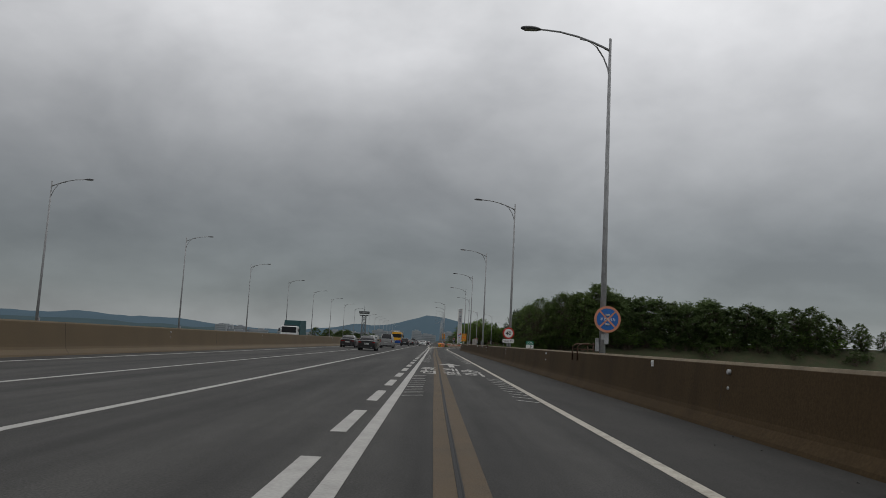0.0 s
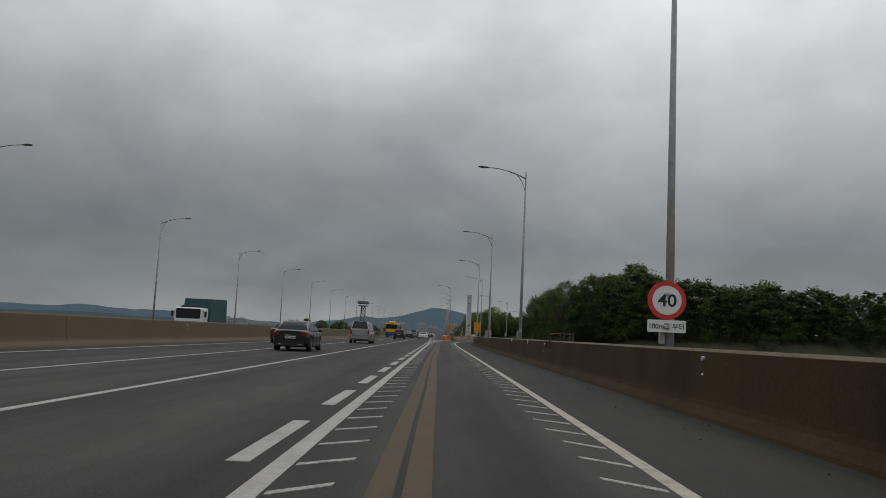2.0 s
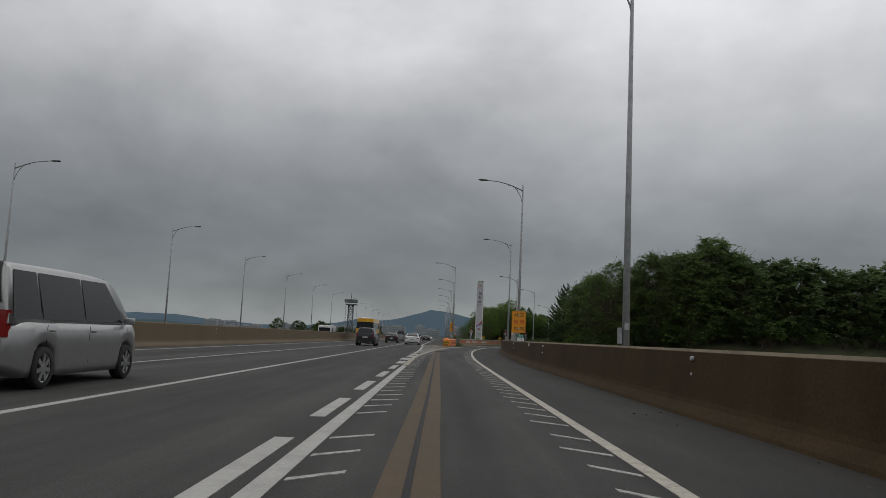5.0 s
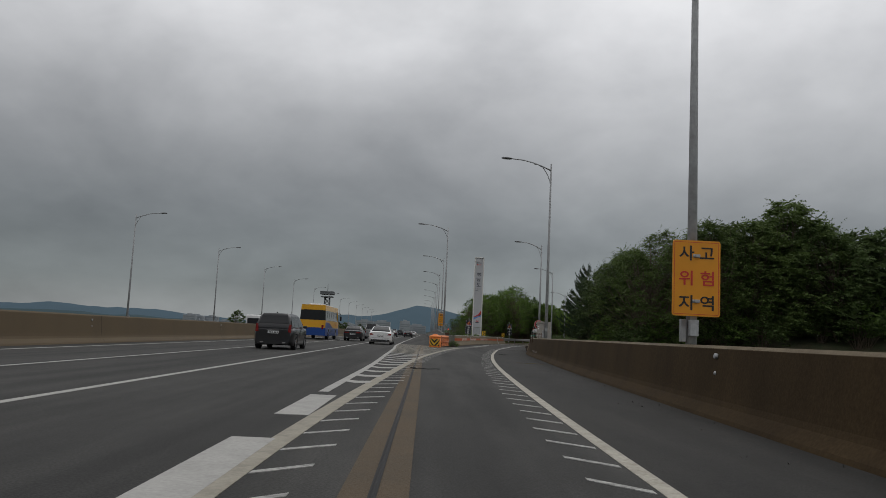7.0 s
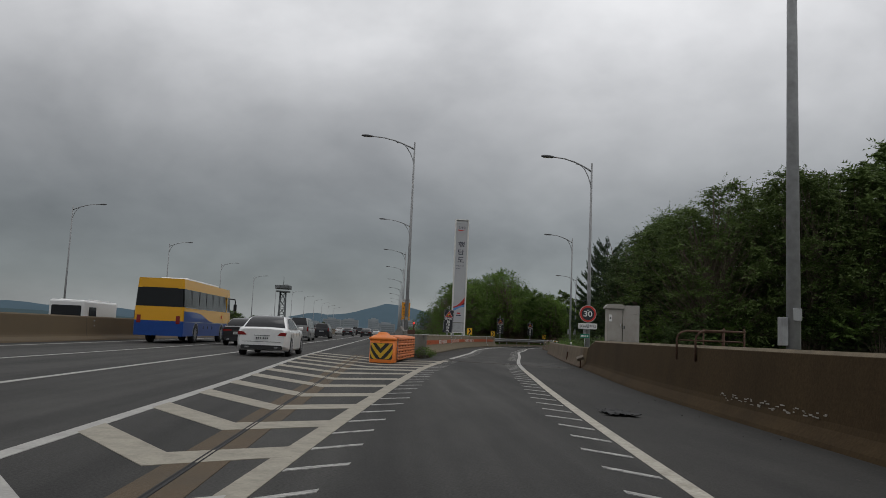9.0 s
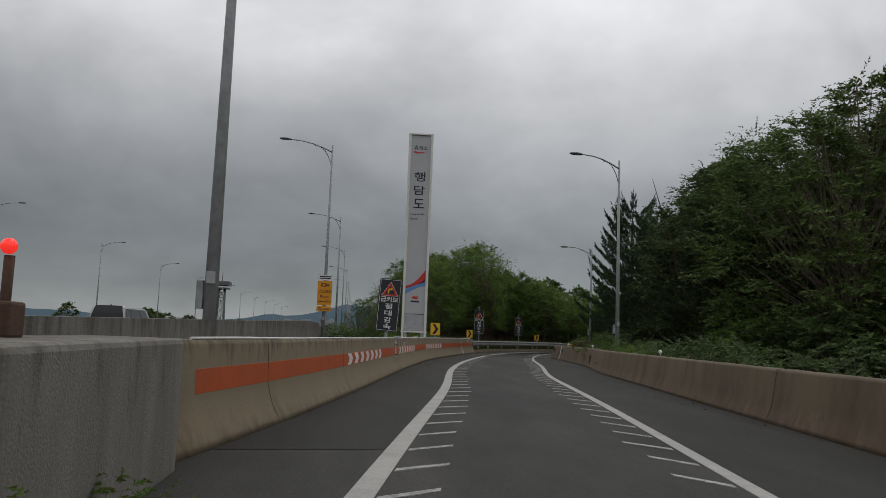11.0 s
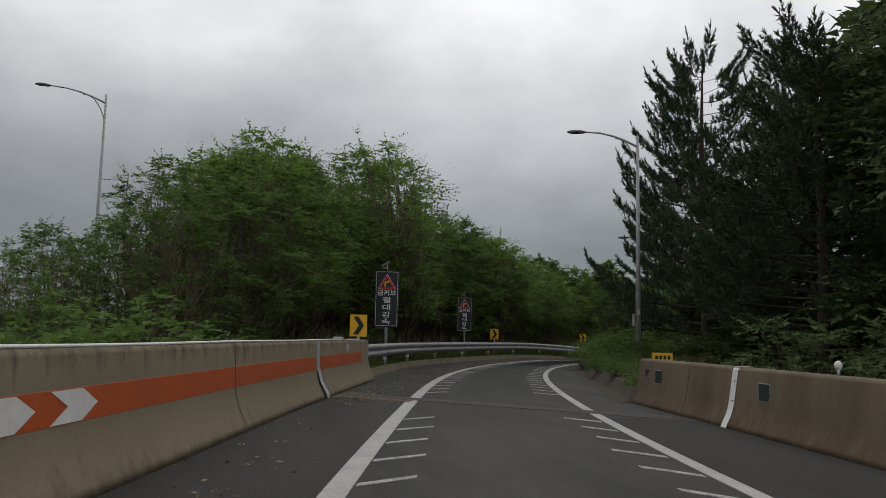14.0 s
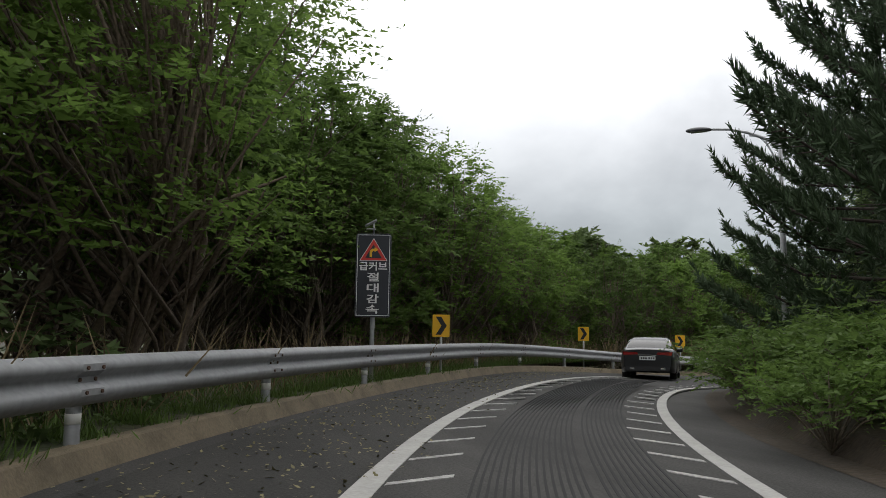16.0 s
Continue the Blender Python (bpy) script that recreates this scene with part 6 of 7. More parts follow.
# wood behind the guard rail
rows = ((3.7, 2.9, 0.92, 1.04), (6.2, 3.2, 1.12, 1.26), (9.8, 4.2, 1.28, 1.42), (14.5, 6.0, 1.35, 1.55))
for off, gap, lo, hi in rows:
    line = offset(GUARD, -off)
    s = np.r_[0, np.cumsum(np.linalg.norm(np.diff(line, axis=0), axis=1))]
    for d in np.arange(1.0, min(s[-1], 78), gap):
        x, y = (np.interp(d, s, line[:, i]) + rng.normal() * 0.5 for i in (0, 1))
        k = float(lo + (hi - lo) * rng.random())
        if x > 24.5:
            k *= 0.9
        if x < 9 + max(0.0, y - 250) * 0.09 or (off > 9 and y < 273) or (off > 6 and y < 270 and rng.random() < 0.55) or (off < 5 and 261 < y < 271 and rng.random() < 0.45):
            continue
        plant(sparse_protos if y < 260 and off < 5 else fine_protos if off < 9 and y < 276 else near_protos, x, y, k)
        if off > 4 and rng.random() < 0.6:
            plant(scrub_protos, x + rng.normal() * 0.8, y + rng.normal() * 0.8, float(0.7 + 0.5 * rng.random()))
for x, y, k in ((8.2, 252.2, 0.72), (9.3, 254.6, 0.78), (9.9, 256.6, 0.95), (9.5, 261, 0.9), (22.0, 282.5, 1.35), (24.6, 284.0, 1.3), (19.0, 280.5, 1.3), (20.6, 276.6, 1.12)):
    plant(sparse_protos if y < 254 else fine_protos if y < 275 else near_protos, x, y, k)
for x, y, k in ((7.6, 256.8, 0.86), (8.4, 259.5, 1.0), (9.4, 264.0, 1.15), (11.4, 266.5, 1.25), (10.4, 262.2, 1.2), (8.0, 262.5, 1.05)):
    plant(sparse_protos if y < 263 else fine_protos, x, y, k)
# slender dark trees and a bright leafy thicket between the sign pylon and the wood
for x, y, top_ in ((5.3, 254.4, 3.5), (6.5, 252.6, 3.1), (4.8, 256.6, 3.7), (7.0, 255.4, 4.2), (6.0, 257.6, 4.2), (5.8, 250.6, 2.6)):
    plant(sparse_protos, x, y, (top_ - ground_height(x, y)) / 7.0, which=0)
for x, y, k in ((6.3, 245.4, 1.5), (7.1, 245.9, 1.7), (7.9, 246.2, 1.7), (8.5, 247.6, 1.5), (5.4, 245.6, 1.3), (9.2, 249.2, 1.2)):
    plant(bush_protos, x, y, k, z=-0.35, which=int(y > 246.5))
plant(tall_protos, 14.5, 267.0, 1.0, which=0, turn=0)
plant(tall_protos, 10.2, 265.4, 0.84, which=1, turn=40)
for x, y, k in ((14.6, 271.8, 1.42), (16.3, 275.2, 1.5), (18.6, 276.6, 1.28), (21.0, 278.8, 1.22), (23.6, 280.2, 1.18), (25.6, 282.6, 1.1), (28.0, 285.2, 1.02)):
    plant(fine_protos, x, y, k)
for x, y in ((4.6, 247.5), (5.6, 248.8), (4.2, 250), (6.6, 249.5), (3.9, 245.2), (7.4, 247.8), (8.6, 248.9), (5.0, 252), (9.6, 251.2), (10.6, 252.8)):
    plant(scrub_protos, x - 0.4, y + 0.8, float(0.6 + 0.35 * rng.random()))

for k in range(14):
    x, y = 9.6 + 5.5 * rng.random(), 257.5 + 11 * rng.random()
    if x < x_at(GUARD, y) - 2.0:
        plant(scrub_protos, x, y, float(0.62 + 0.35 * rng.random()), which=0)

for x, y, k in ((7.9, 266.5, 0.8), (8.2, 270.0, 0.9), (10.2, 270.5, 0.9)):
    plant(near_protos, x, y, k)
    plant(scrub_protos, x + 0.6, y - 1.2, 0.8, which=0)

# the depth of the wood: taller dark trees and scrub well behind the rail
for off, gap, lo, hi in ((8.0, 2.3, 0.45, 0.6), (13.0, 3.6, 0.56, 0.7), (20.0, 5.5, 0.62, 0.8)):
    line = offset(GUARD, -off)
    s = np.r_[0, np.cumsum(np.linalg.norm(np.diff(line, axis=0), axis=1))]
    for d in np.arange(0.5, min(s[-1], 95), gap):
        x, y = (np.interp(d, s, line[:, i]) + rng.normal() * 0.7 for i in (0, 1))
        if y < 268 or x < 12 + max(0.0, y - 250) * 0.1:
            continue
        plant(far_protos if off > 10 else scrub_protos, x, y, float(lo + (hi - lo) * rng.random()) * ((2.0 if x > 19 else 1.3) if off < 10 else 1.0), which=(0 if x > 19 else 1) if off < 10 else None)

# pines and bushes inside the bend
plant(pine_protos, 25.6, 254.4, 1.02, which=0)
plant(pine_protos, 30.1, 269.0, 1.0, which=1, turn=200, tall=1.12)
plant(pine_protos, 27.6, 263.6, 0.93, which=0, turn=70, tall=1.3)
plant(pine_protos, 28.5, 258.5, 1.08, which=1, tall=1.16)
plant(pine_protos, 26.8, 250.2, 0.95, which=1)
plant(pine_protos, 27.0, 245.5, 0.9, which=0)
plant(pine_protos, 35.0, 274.0, 0.85, which=0)
for x, y, k in ((31.5, 263, 0.8), (34, 269, 0.75), (38, 276, 0.6), (42, 278, 0.6), (33, 256, 1.2), (31, 250, 1.32), (40, 262, 1.1), (27.5, 248, 1.15)):
    plant(close_protos if x < 32 else mid_protos, x, y, k)
T_V = offset(VERGE, 0.45)
for q in T_V[:52]:
    low_ = 0.42 if q[1] < 258.5 else 0.62 if q[1] < 261.5 else 1.0
    deep = 0.24 if q[0] < 29 else 0.0
    for out_, wide in ((0.0, 0.8), (0.75, 1.0), (1.5, 1.15)):
        if out_ > 1 and q[1] < 256:
            continue
        plant(bush_protos, q[0] + out_ + rng.normal() * 0.15, q[1] - out_ * 0.5 + rng.normal() * 0.25, low_ * wide * float(0.75 + 0.4 * rng.random()), z=deep - drop(q[0], q[1]) - 0.04)
    if q[1] > 259:
        plant(scrub_protos, q[0] + 3.3 + rng.normal() * 0.4, q[1] - 1.9 + rng.normal() * 0.4, low_ * float(0.6 + 0.3 * rng.random()))
for k in range(24):
    y = 206 + k * 1.9
    plant(scrub_protos, x_at(RIGHT_CONC, y) + 2.6 + 2.2 * rng.random(), y, float(0.55 + 0.35 * rng.random()), which=0)

for y in (226.5, 229.0, 231.5, 233.2, 235.6, 237.0):
    plant(bush_protos, x_at(RIGHT_CONC, y) + 1.5 + 0.5 * rng.random(), y, float(1.0 + 0.35 * rng.random()), which=int(y) % 2)

# wooded hill beyond the hard shoulder: the crowns' line falls off at both ends
CREST = np.array([(24, 11.0), (27, 15.1), (32, 17.2), (38, 18.7), (42, 20.3), (50, 21.9), (57, 21.6), (66, 19.4), (78, 19.2), (88, 19.6), (102, 17.8), (116, 17.4), (128, 14.5), (140, 10.5)])
for row, (y0, step, less) in enumerate(((240.5, 4.6, 0.0), (246.5, 5.6, 0.6), (253.0, 7.5, 1.6))):
    x = 27.4 + row * 2.2
    while x < (140, 128, 62)[row]:
        xx, yy = x + rng.normal() * 0.8, y0 + rng.normal() * 1.0
        top_ = float(np.interp(xx, CREST[:, 0], CREST[:, 1])) - less - 1.7 * float(rng.random())
        foot_ = ground_height(xx, yy) - 0.05
        plant(close_protos if x < 42 and row < 2 else mid_protos if x < 58 and row < 2 else far_protos, xx, yy, max(0.55, (top_ - foot_) / 12.3))
        x += step * float(0.85 + 0.3 * rng.random())
for k in range(36):
    plant(scrub_protos, 23.5 + k * 3.0 + rng.normal(), 236.5 + rng.normal() * 1.4, float(1.5 + 1.2 * rng.random()), which=int(k % 3 == 0))
# trees along the far side of the motorway
for k in range(40):
    plant(far_protos, -42 - 26 * rng.random(), 380 + k * 8 + rng.normal() * 3, float(0.5 + 0.22 * rng.random()), z=-3.2)


# grass, dry stalks, fallen leaves
def blades(name, rng, pts, height, width, material, label):
    n = len(pts)
    d = unit(rng.normal(size=(n, 3)) * [0.45, 0.45, 0.15] + [0, 0, 1])
    h = height * (0.5 + 0.8 * rng.random((n, 1)))
    w = unit(np.cross(d, rng.normal(size=(n, 3)))) * width
    return tagged(new(name, quads_mesh(name, pts + d * h, d * h, w * 2, material)), label, "grass", kind="stuff")


def along(line, count, a, b, rng, z=0.0, jit=0.12):
    k = rng.integers(0, len(line), count)
    nr = normals_of(line)
    o = a + (b - a) * rng.random(count)
    p = line[k] + nr[k] * o[:, None] + rng.normal(size=(count, 2)) * jit
    return np.concatenate([p, np.full((count, 1), z)], 1)


G50 = GUARD[:52]
blades("grass", rng, along(G50, 15000, -1.1, -0.5, rng, 0.13), 0.1, 0.007, grass_mat, "fresh green grass below the guard rail")
blades("grass", rng, along(G50, 9000, -3.5, -0.9, rng, 0.13), 0.17, 0.009, grass_mat, "long green grass behind the guard rail")
blades("dry_grass", rng, along(G50, 2600, -2.6, -0.8, rng, 0.1), 0.55, 0.012, dry_grass, "tall dry brown stalks behind the guard rail")
blades("grass", rng, along(T_V[:50], 5000, 0.6, 2.4, rng, 0.12), 0.14, 0.013, grass_mat, "green grass on the inner verge")
blades("dry_grass", rng, along(T_V[:50], 2600, 0.7, 3.2, rng, 0.14), 0.3, 0.011, dry_grass, "dry brown grass among the weeds of the inner verge")
c = along(S_LINE[(S_LINE[:, 1] > 248)][:54], 5200, -1.9, -0.2, rng, 0.012, 0.3)
c2 = along(cut(LEFT_WALL, 222, 254), 260, 0.05, 0.9, rng, 0.012, 0.2)
c = np.concatenate([c, c2])
u = unit(rng.normal(size=(len(c), 3)) * [1, 1, 0.25]) * (0.012 + 0.034 * rng.random((len(c), 1)) ** 2)
v = unit(np.cross(u, [0, 0, 1] + rng.normal(size=(len(c), 3)) * 0.3)) * 0.03
fallen = mat("fallen_leaves", (0.17, 0.15, 0.07), 0.8, rand=0.6)
tagged(new("fallen_leaves", quads_mesh("fallen_leaves", c, u, v, fallen)), "fallen leaves and twigs scattered by the kerb", "leaf litter", kind="stuff")
plant(bush_protos, 2.95, 203.0, 0.45, z=0.0)
plant(bush_protos, 3.3, 204.2, 0.4, z=0.0)

# lengthwise grooves of the lane: their shade laid on as thin dark strips
gl2 = S_LINE[(S_LINE[:, 1] > 249.5) & (S_LINE[:, 1] < 277)]
groove = mat("groove_shade", (0.014, 0.014, 0.0135), 0.95, grain=0.3, grain_scale=55)
for o, n in ((0.72, 15), (1.66, 10)):
    bm = bmesh.new()
    for k in range(n):
        a = o + k * 0.058
        sweep(bm, gl2, [(a, -0.01), (a, 0.0035), (a + 0.02, 0.0035), (a + 0.02, -0.01)])
    tagged(solid("lane_grooves", bm, groove, "fine lengthwise grooves of the lane, drawn as thin dark strips", "grooves"), kind="stuff")

# a loose black cord lying across the exit lane
bm = bmesh.new()
cord = smooth_line([(1.02, 158.23), (0.78, 158.15), (0.55, 158.12), (0.3, 158.1), (0.17, 158.16), (0.13, 158.29), (0.2, 158.48), (0.3, 158.62)], 0.05)
tube(bm, [(x, y, 0.018 + 0.006 * math.sin(i * 0.7)) for i, (x, y) in enumerate(cord)], 0.011, 7)
solid("cord", bm, rubber, "loose black rubber cord lying on the asphalt", "cord")

# a dark crumpled rag on the hard shoulder, grit, and scraped paint on the barrier foot
bm = bmesh.new()
bmesh.ops.create_grid(bm, x_segments=14, y_segments=10, size=0.5)
for v in bm.verts:
    d = noise.noise((v.co.x * 5, v.co.y * 5, 2.0))
    v.co = Vector((5.17 + v.co.x * (0.42 + 0.16 * d), 180.8 + v.co.y * (0.75 + 0.5 * noise.noise((v.co.x * 4, 7, v.co.y * 4))), 0.03 + 0.05 * abs(d) + 0.02 * noise.noise((v.co.x * 11, v.co.y * 11, 5))))
bmesh.ops.solidify(bm, geom=bm.faces[:], thickness=0.006)
solid("rag", bm, rubber, "crumpled dark rag lying on the hard shoulder", "rag", smooth=True)
grit_mat = mat("grit", (0.05, 0.045, 0.04), 0.95, rand=0.6)
n = 900
gy = rng.random(n) * 270 - 5
gx = np.array([x_at(RIGHT_BASE, y) - 0.1 - 0.9 * rng.random() ** 2 if y < 199 else x_at(RIGHT_CONC, min(y, 248)) - 0.05 - 0.7 * rng.random() ** 2 for y in gy])
ok_ = gy < 247
c = np.stack([gx, gy, np.full(n, 0.012)], 1)[ok_]
u = unit(rng.normal(size=(len(c), 3)) * [1, 1, 0.4]) * (0.01 + 0.025 * rng.random((len(c), 1)) ** 2)
v = unit(np.cross(u, [0, 0, 1] + rng.normal(size=(len(c), 3)) * 0.4)) * 0.03
tagged(new("grit", quads_mesh("grit", c, u, v, grit_mat)), "grit and torn leaves swept along the barrier foot", "litter", kind="stuff")
scrape = mat("scraped_concrete", (0.3, 0.28, 0.25), 0.9, grain=0.3, grain_scale=60)
bm = bmesh.new()
for k in range(46):
    y = 177.9 + 3.6 * k / 46 + rng.normal() * 0.05
    z = 0.315 + 0.035 * math.sin(k * 0.9) + rng.normal() * 0.012
    x = x_at(RIGHT_BASE, y) + 0.165 - 0.006
    h, l = 0.008 + 0.014 * rng.random(), 0.03 + 0.07 * rng.random()
    box(bm, x, y, z, 0.006, l, h, pose(0, 0, 0))
tagged(solid("paint_scrape", bm, scrape, "pale scraped streak in the brown barrier paint", "scrape"), kind="stuff")
twig = smooth_line([(4.45, 167.6), (4.75, 167.75), (4.95, 167.45), (5.2, 167.5), (5.55, 167.3)], 0.05)
bm = bmesh.new()
tube(bm, [(x, y, 0.014 + 0.005 * math.sin(i)) for i, (x, y) in enumerate(twig)], 0.008, 6)
tube(bm, [(4.95, 167.45, 0.014), (5.1, 167.75, 0.016), (5.3, 167.85, 0.014)], 0.006, 6)
solid("twig", bm, dry_grass, "pale bare twig lying on the hard shoulder", "twig")

# ---- vehicles ----
car_black = mat("black_car_paint", (0.006, 0.006, 0.007), 0.3, 0.0, coat=0.35, grain=0.05, grain_scale=8)
car_silver = mat("silver_car_paint", (0.30, 0.30, 0.295), 0.32, 0.6, coat=0.5, grain=0.05, grain_scale=8)
car_white = mat("white_car_paint", (0.72, 0.72, 0.71), 0.28, coat=0.6, grain=0.04, grain_scale=8)
car_grey = mat("dark_grey_car_paint", (0.016, 0.016, 0.018), 0.3, 0.1, coat=0.4, grain=0.05, grain_scale=8)
car_glass = mat("car_glass", (0.012, 0.013, 0.015), 0.1, spec=0.35, grain=0.05, grain_scale=3)
trim_black = mat("black_trim", (0.012, 0.012, 0.013), 0.55, grain=0.1)
chrome = mat("chrome", (0.62, 0.62, 0.63), 0.18, 1.0, grain=0.04)
tail_red = mat("tail_light", (0.2, 0.008, 0.008), 0.2, coat=0.5, grain=0.1, grain_scale=30)
tail_lit = mat("tail_light_lit", (0.9, 0.02, 0.015), 0.3, emit=2.5)
tyre_mat = mat("tyre", (0.016, 0.016, 0.017), 0.85, grain=0.2, grain_scale=40)
rim_mat = mat("alloy_rim", (0.42, 0.42, 0.43), 0.35, 0.8, grain=0.08)
plate_white = mat("number_plate", (0.62, 0.63, 0.62), 0.5, grain=0.05)
bus_yellow = mat("bus_yellow", (0.72, 0.36, 0.006), 0.32, coat=0.4, stain=0.2, stain_scale=2, stain_color=(0.6, 0.29, 0.01))
bus_blue = mat("bus_blue", (0.006, 0.055, 0.26), 0.32, coat=0.4, stain=0.2, stain_scale=2)
teal = mat("teal_tarpaulin", (0.02, 0.075, 0.08), 0.8, stain=0.5, stain_scale=2, grain=0.1)


def wheel(parent, x, y, r, w=0.22, spokes=7):
    side = 1 if x > 0 else -1
    ob = new("wheel")
    ob.parent = parent
    ob.matrix_basis = pose(x, y, r)
    bm = bmesh.new()
    prof = [(r * 0.68, -w / 2), (r * 0.93, -w / 2), (r, -w / 2 + 0.03), (r, w / 2 - 0.03), (r * 0.93, w / 2), (r * 0.68, w / 2)]
    n = 28
    rings = [[bm.verts.new((o, p * math.cos(2 * math.pi * k / n), p * math.sin(2 * math.pi * k / n))) for p, o in prof] for k in range(n)]
    for k in range(n):
        a, b = rings[k], rings[(k + 1) % n]
        for j in range(len(prof) - 1):
            bm.faces.new((a[j], a[j + 1], b[j + 1], b[j])).smooth = True
    bmesh.ops.recalc_face_normals(bm, faces=bm.faces[:])
    part("tyre", bm, tyre_mat, ob)
    bm = bmesh.new()
    xo = side * w * 0.42
    for k in range(spokes):
        a = 2 * math.pi * k / spokes
        m = Matrix.Rotation(a, 4, "X")
        box(bm, xo, 0, r * 0.36, 0.02, r * 0.2, r * 0.62, m)
    tube(bm, [(xo - side * 0.02, 0, 0), (xo + side * 0.015, 0, 0)], r * 0.17, 14)
    ro = [[bm.verts.new((xo - side * o, p * math.cos(2 * math.pi * k / 24), p * math.sin(2 * math.pi * k / 24))) for p, o in ((r * 0.7, 0.0), (r * 0.62, 0.01), (r * 0.62, 0.14))] for k in range(24)]
    for k in range(24):
        for j in range(2):
            bm.faces.new((ro[k][j], ro[k][j + 1], ro[(k + 1) % 24][j + 1], ro[(k + 1) % 24][j]))
    part("rim", bm, rim_mat, ob)
    bm = bmesh.new()
    tube(bm, [(xo - side * 0.16, 0, 0), (xo - side * 0.13, 0, 0)], r * 0.68, 20)
    part("brake_disc", bm, trim_black, ob)


def shell(stations, ring):
    """Lofts mirrored half-rings along y."""
    bm = bmesh.new()
    rows = []
    for y in stations:
        half = ring(y)
        full = [(-x, z) for x, z in half[::-1]] + half[1:] if half[0][0] == 0 else [(-x, z) for x, z in half[::-1]] + half
        rows.append([bm.verts.new((x, y, z)) for x, z in full])
    for a, b in zip(rows, rows[1:]):
        for j in range(len(a) - 1):
            bm.faces.new((a[j], b[j], b[j + 1], a[j + 1])).smooth = True
    for r in (rows[0], rows[-1]):
        bm.faces.new(r if r is rows[0] else r[::-1])
    bmesh.ops.recalc_face_normals(bm, faces=bm.faces[:])
    return bm


def car(name, label, paint, L, W, H, deck, hood, belt, y_deck, y_roof0, y_roof1, y_hood, wb, rear_axle, r=0.33, category="car", tail=tail_red, hatch=False, tail_shape="block", spokes=7, chrome_trim=True):
    """A car with its rear at y = 0 and its nose at y = L."""
    ob = thing(name, label, category)
    hw = W / 2
    axles = (rear_axle, rear_axle + wb)

    def width(y):
        return hw * (1 - 0.16 * max(0, 1 - y / 0.55) ** 2.2 - 0.24 * max(0, 1 - (L - y) / 0.9) ** 2.2)

    def top(y):
        if y < y_deck:
            return deck - 0.07 * max(0, 1 - y / 0.25) ** 2
        if y > y_hood:
            f = (y - y_hood) / (L - y_hood)
            return hood - (hood - 0.62) * f ** 2.2 * 0.75
        return deck + (belt - deck) * min(1, (y - y_deck) / 0.5) if y < (y_deck + y_hood) / 2 else belt + (hood - belt) * max(0, 1 - (y_hood - y) / 0.5)

    def bottom(y):
        return 0.2 + 0.16 * max(0, 1 - y / 0.5) + 0.08 * max(0, 1 - (L - y) / 0.6)

    def ring(y):
        w, zb, zt = width(y), bottom(y), top(y)
        arch = zb
        for a in axles:
            d = abs(y - a)
            if d < r + 0.055:
                arch = max(arch, r + math.sqrt((r + 0.055) ** 2 - d * d))
        lo = min(arch, zt - 0.2)
        return [(0, zb), (w * 0.6, zb), (w * 0.6, lo), (w * 0.955, lo), (w * 0.985, lo + (zt - lo) * 0.12), (w, zb + (zt - zb) * 0.52 if lo < zb + (zt - zb) * 0.45 else lo + (zt - lo) * 0.4),
                (w * 0.975, zt - (zt - lo) * 0.16), (w * 0.92, zt - 0.02), (w * 0.84, zt), (w * 0.4, zt + 0.02), (0, zt + 0.025)]

    ys = sorted({0.0, 0.03, 0.1, 0.2, 0.35, L, L - 0.04, L - 0.12, L - 0.25, *np.arange(0.5, L - 0.3, 0.16).round(3), *[round(a + d, 3) for a in axles for d in np.linspace(-r - 0.06, r + 0.06, 17)]})
    part("body", shell([y for y in ys if 0 <= y <= L], ring), paint, ob)
    rw0, rwr = hw * 0.9, hw * 0.66

    def side_x(z):
        f = (z - belt) / (H - 0.06 - belt)
        return rw0 + (rwr + 0.035 - rw0) * f

    def roof(y):
        if y <= y_roof0:
            return max(belt - 0.02, belt - 0.02 + (H - belt + 0.02) * math.sin(max(0, (y - y_deck) / (y_roof0 - y_deck)) * math.pi / 2) ** (0.85 if not hatch else 0.5))
        if y >= y_roof1:
            f = (y_hood - y) / (y_hood - y_roof1)
            return belt - 0.02 + (H - belt) * math.sin(max(0, min(1, f)) * math.pi / 2) ** 0.9
        return H + 0.02 * math.sin((y - y_roof0) / (y_roof1 - y_roof0) * math.pi)

    def cabin(y):
        z = roof(y)
        zs = max(belt - 0.04, z - 0.06)
        return [(rw0, belt - 0.05), (side_x(zs) if zs > belt else rw0, zs), (side_x(zs) - 0.07, max(belt - 0.035, z - 0.015)), (rwr * 0.45, z + 0.005), (0, z + 0.01)]

    cy = sorted({*np.linspace(y_deck, y_roof0, 9), *np.linspace(y_roof0, y_roof1, 8), *np.linspace(y_roof1, y_hood, 9)})
    part("cabin", shell(cy, cabin), paint, ob)

    def pane(name_, pts):
        bm = bmesh.new()
        bm.faces.new([bm.verts.new(p) for p in pts])
        bmesh.ops.recalc_face_normals(bm, faces=bm.faces[:])
        return part(name_, bm, car_glass, ob)

    def screen(name_, y0, y1, inset):
        bm = bmesh.new()
        rows = []
        for f in np.linspace(0.06, 0.9, 7):
            y = y0 + (y1 - y0) * f
            z = roof(y)
            xr = min(side_x(max(belt, z - 0.06)) - inset, rw0 - inset)
            rows.append([bm.verts.new((xr * k, y - (0.012 if y1 > y0 else -0.012), z + (0.012 - 0.012 * abs(k) ** 3))) for k in (-1, -0.75, -0.4, 0, 0.4, 0.75, 1)])
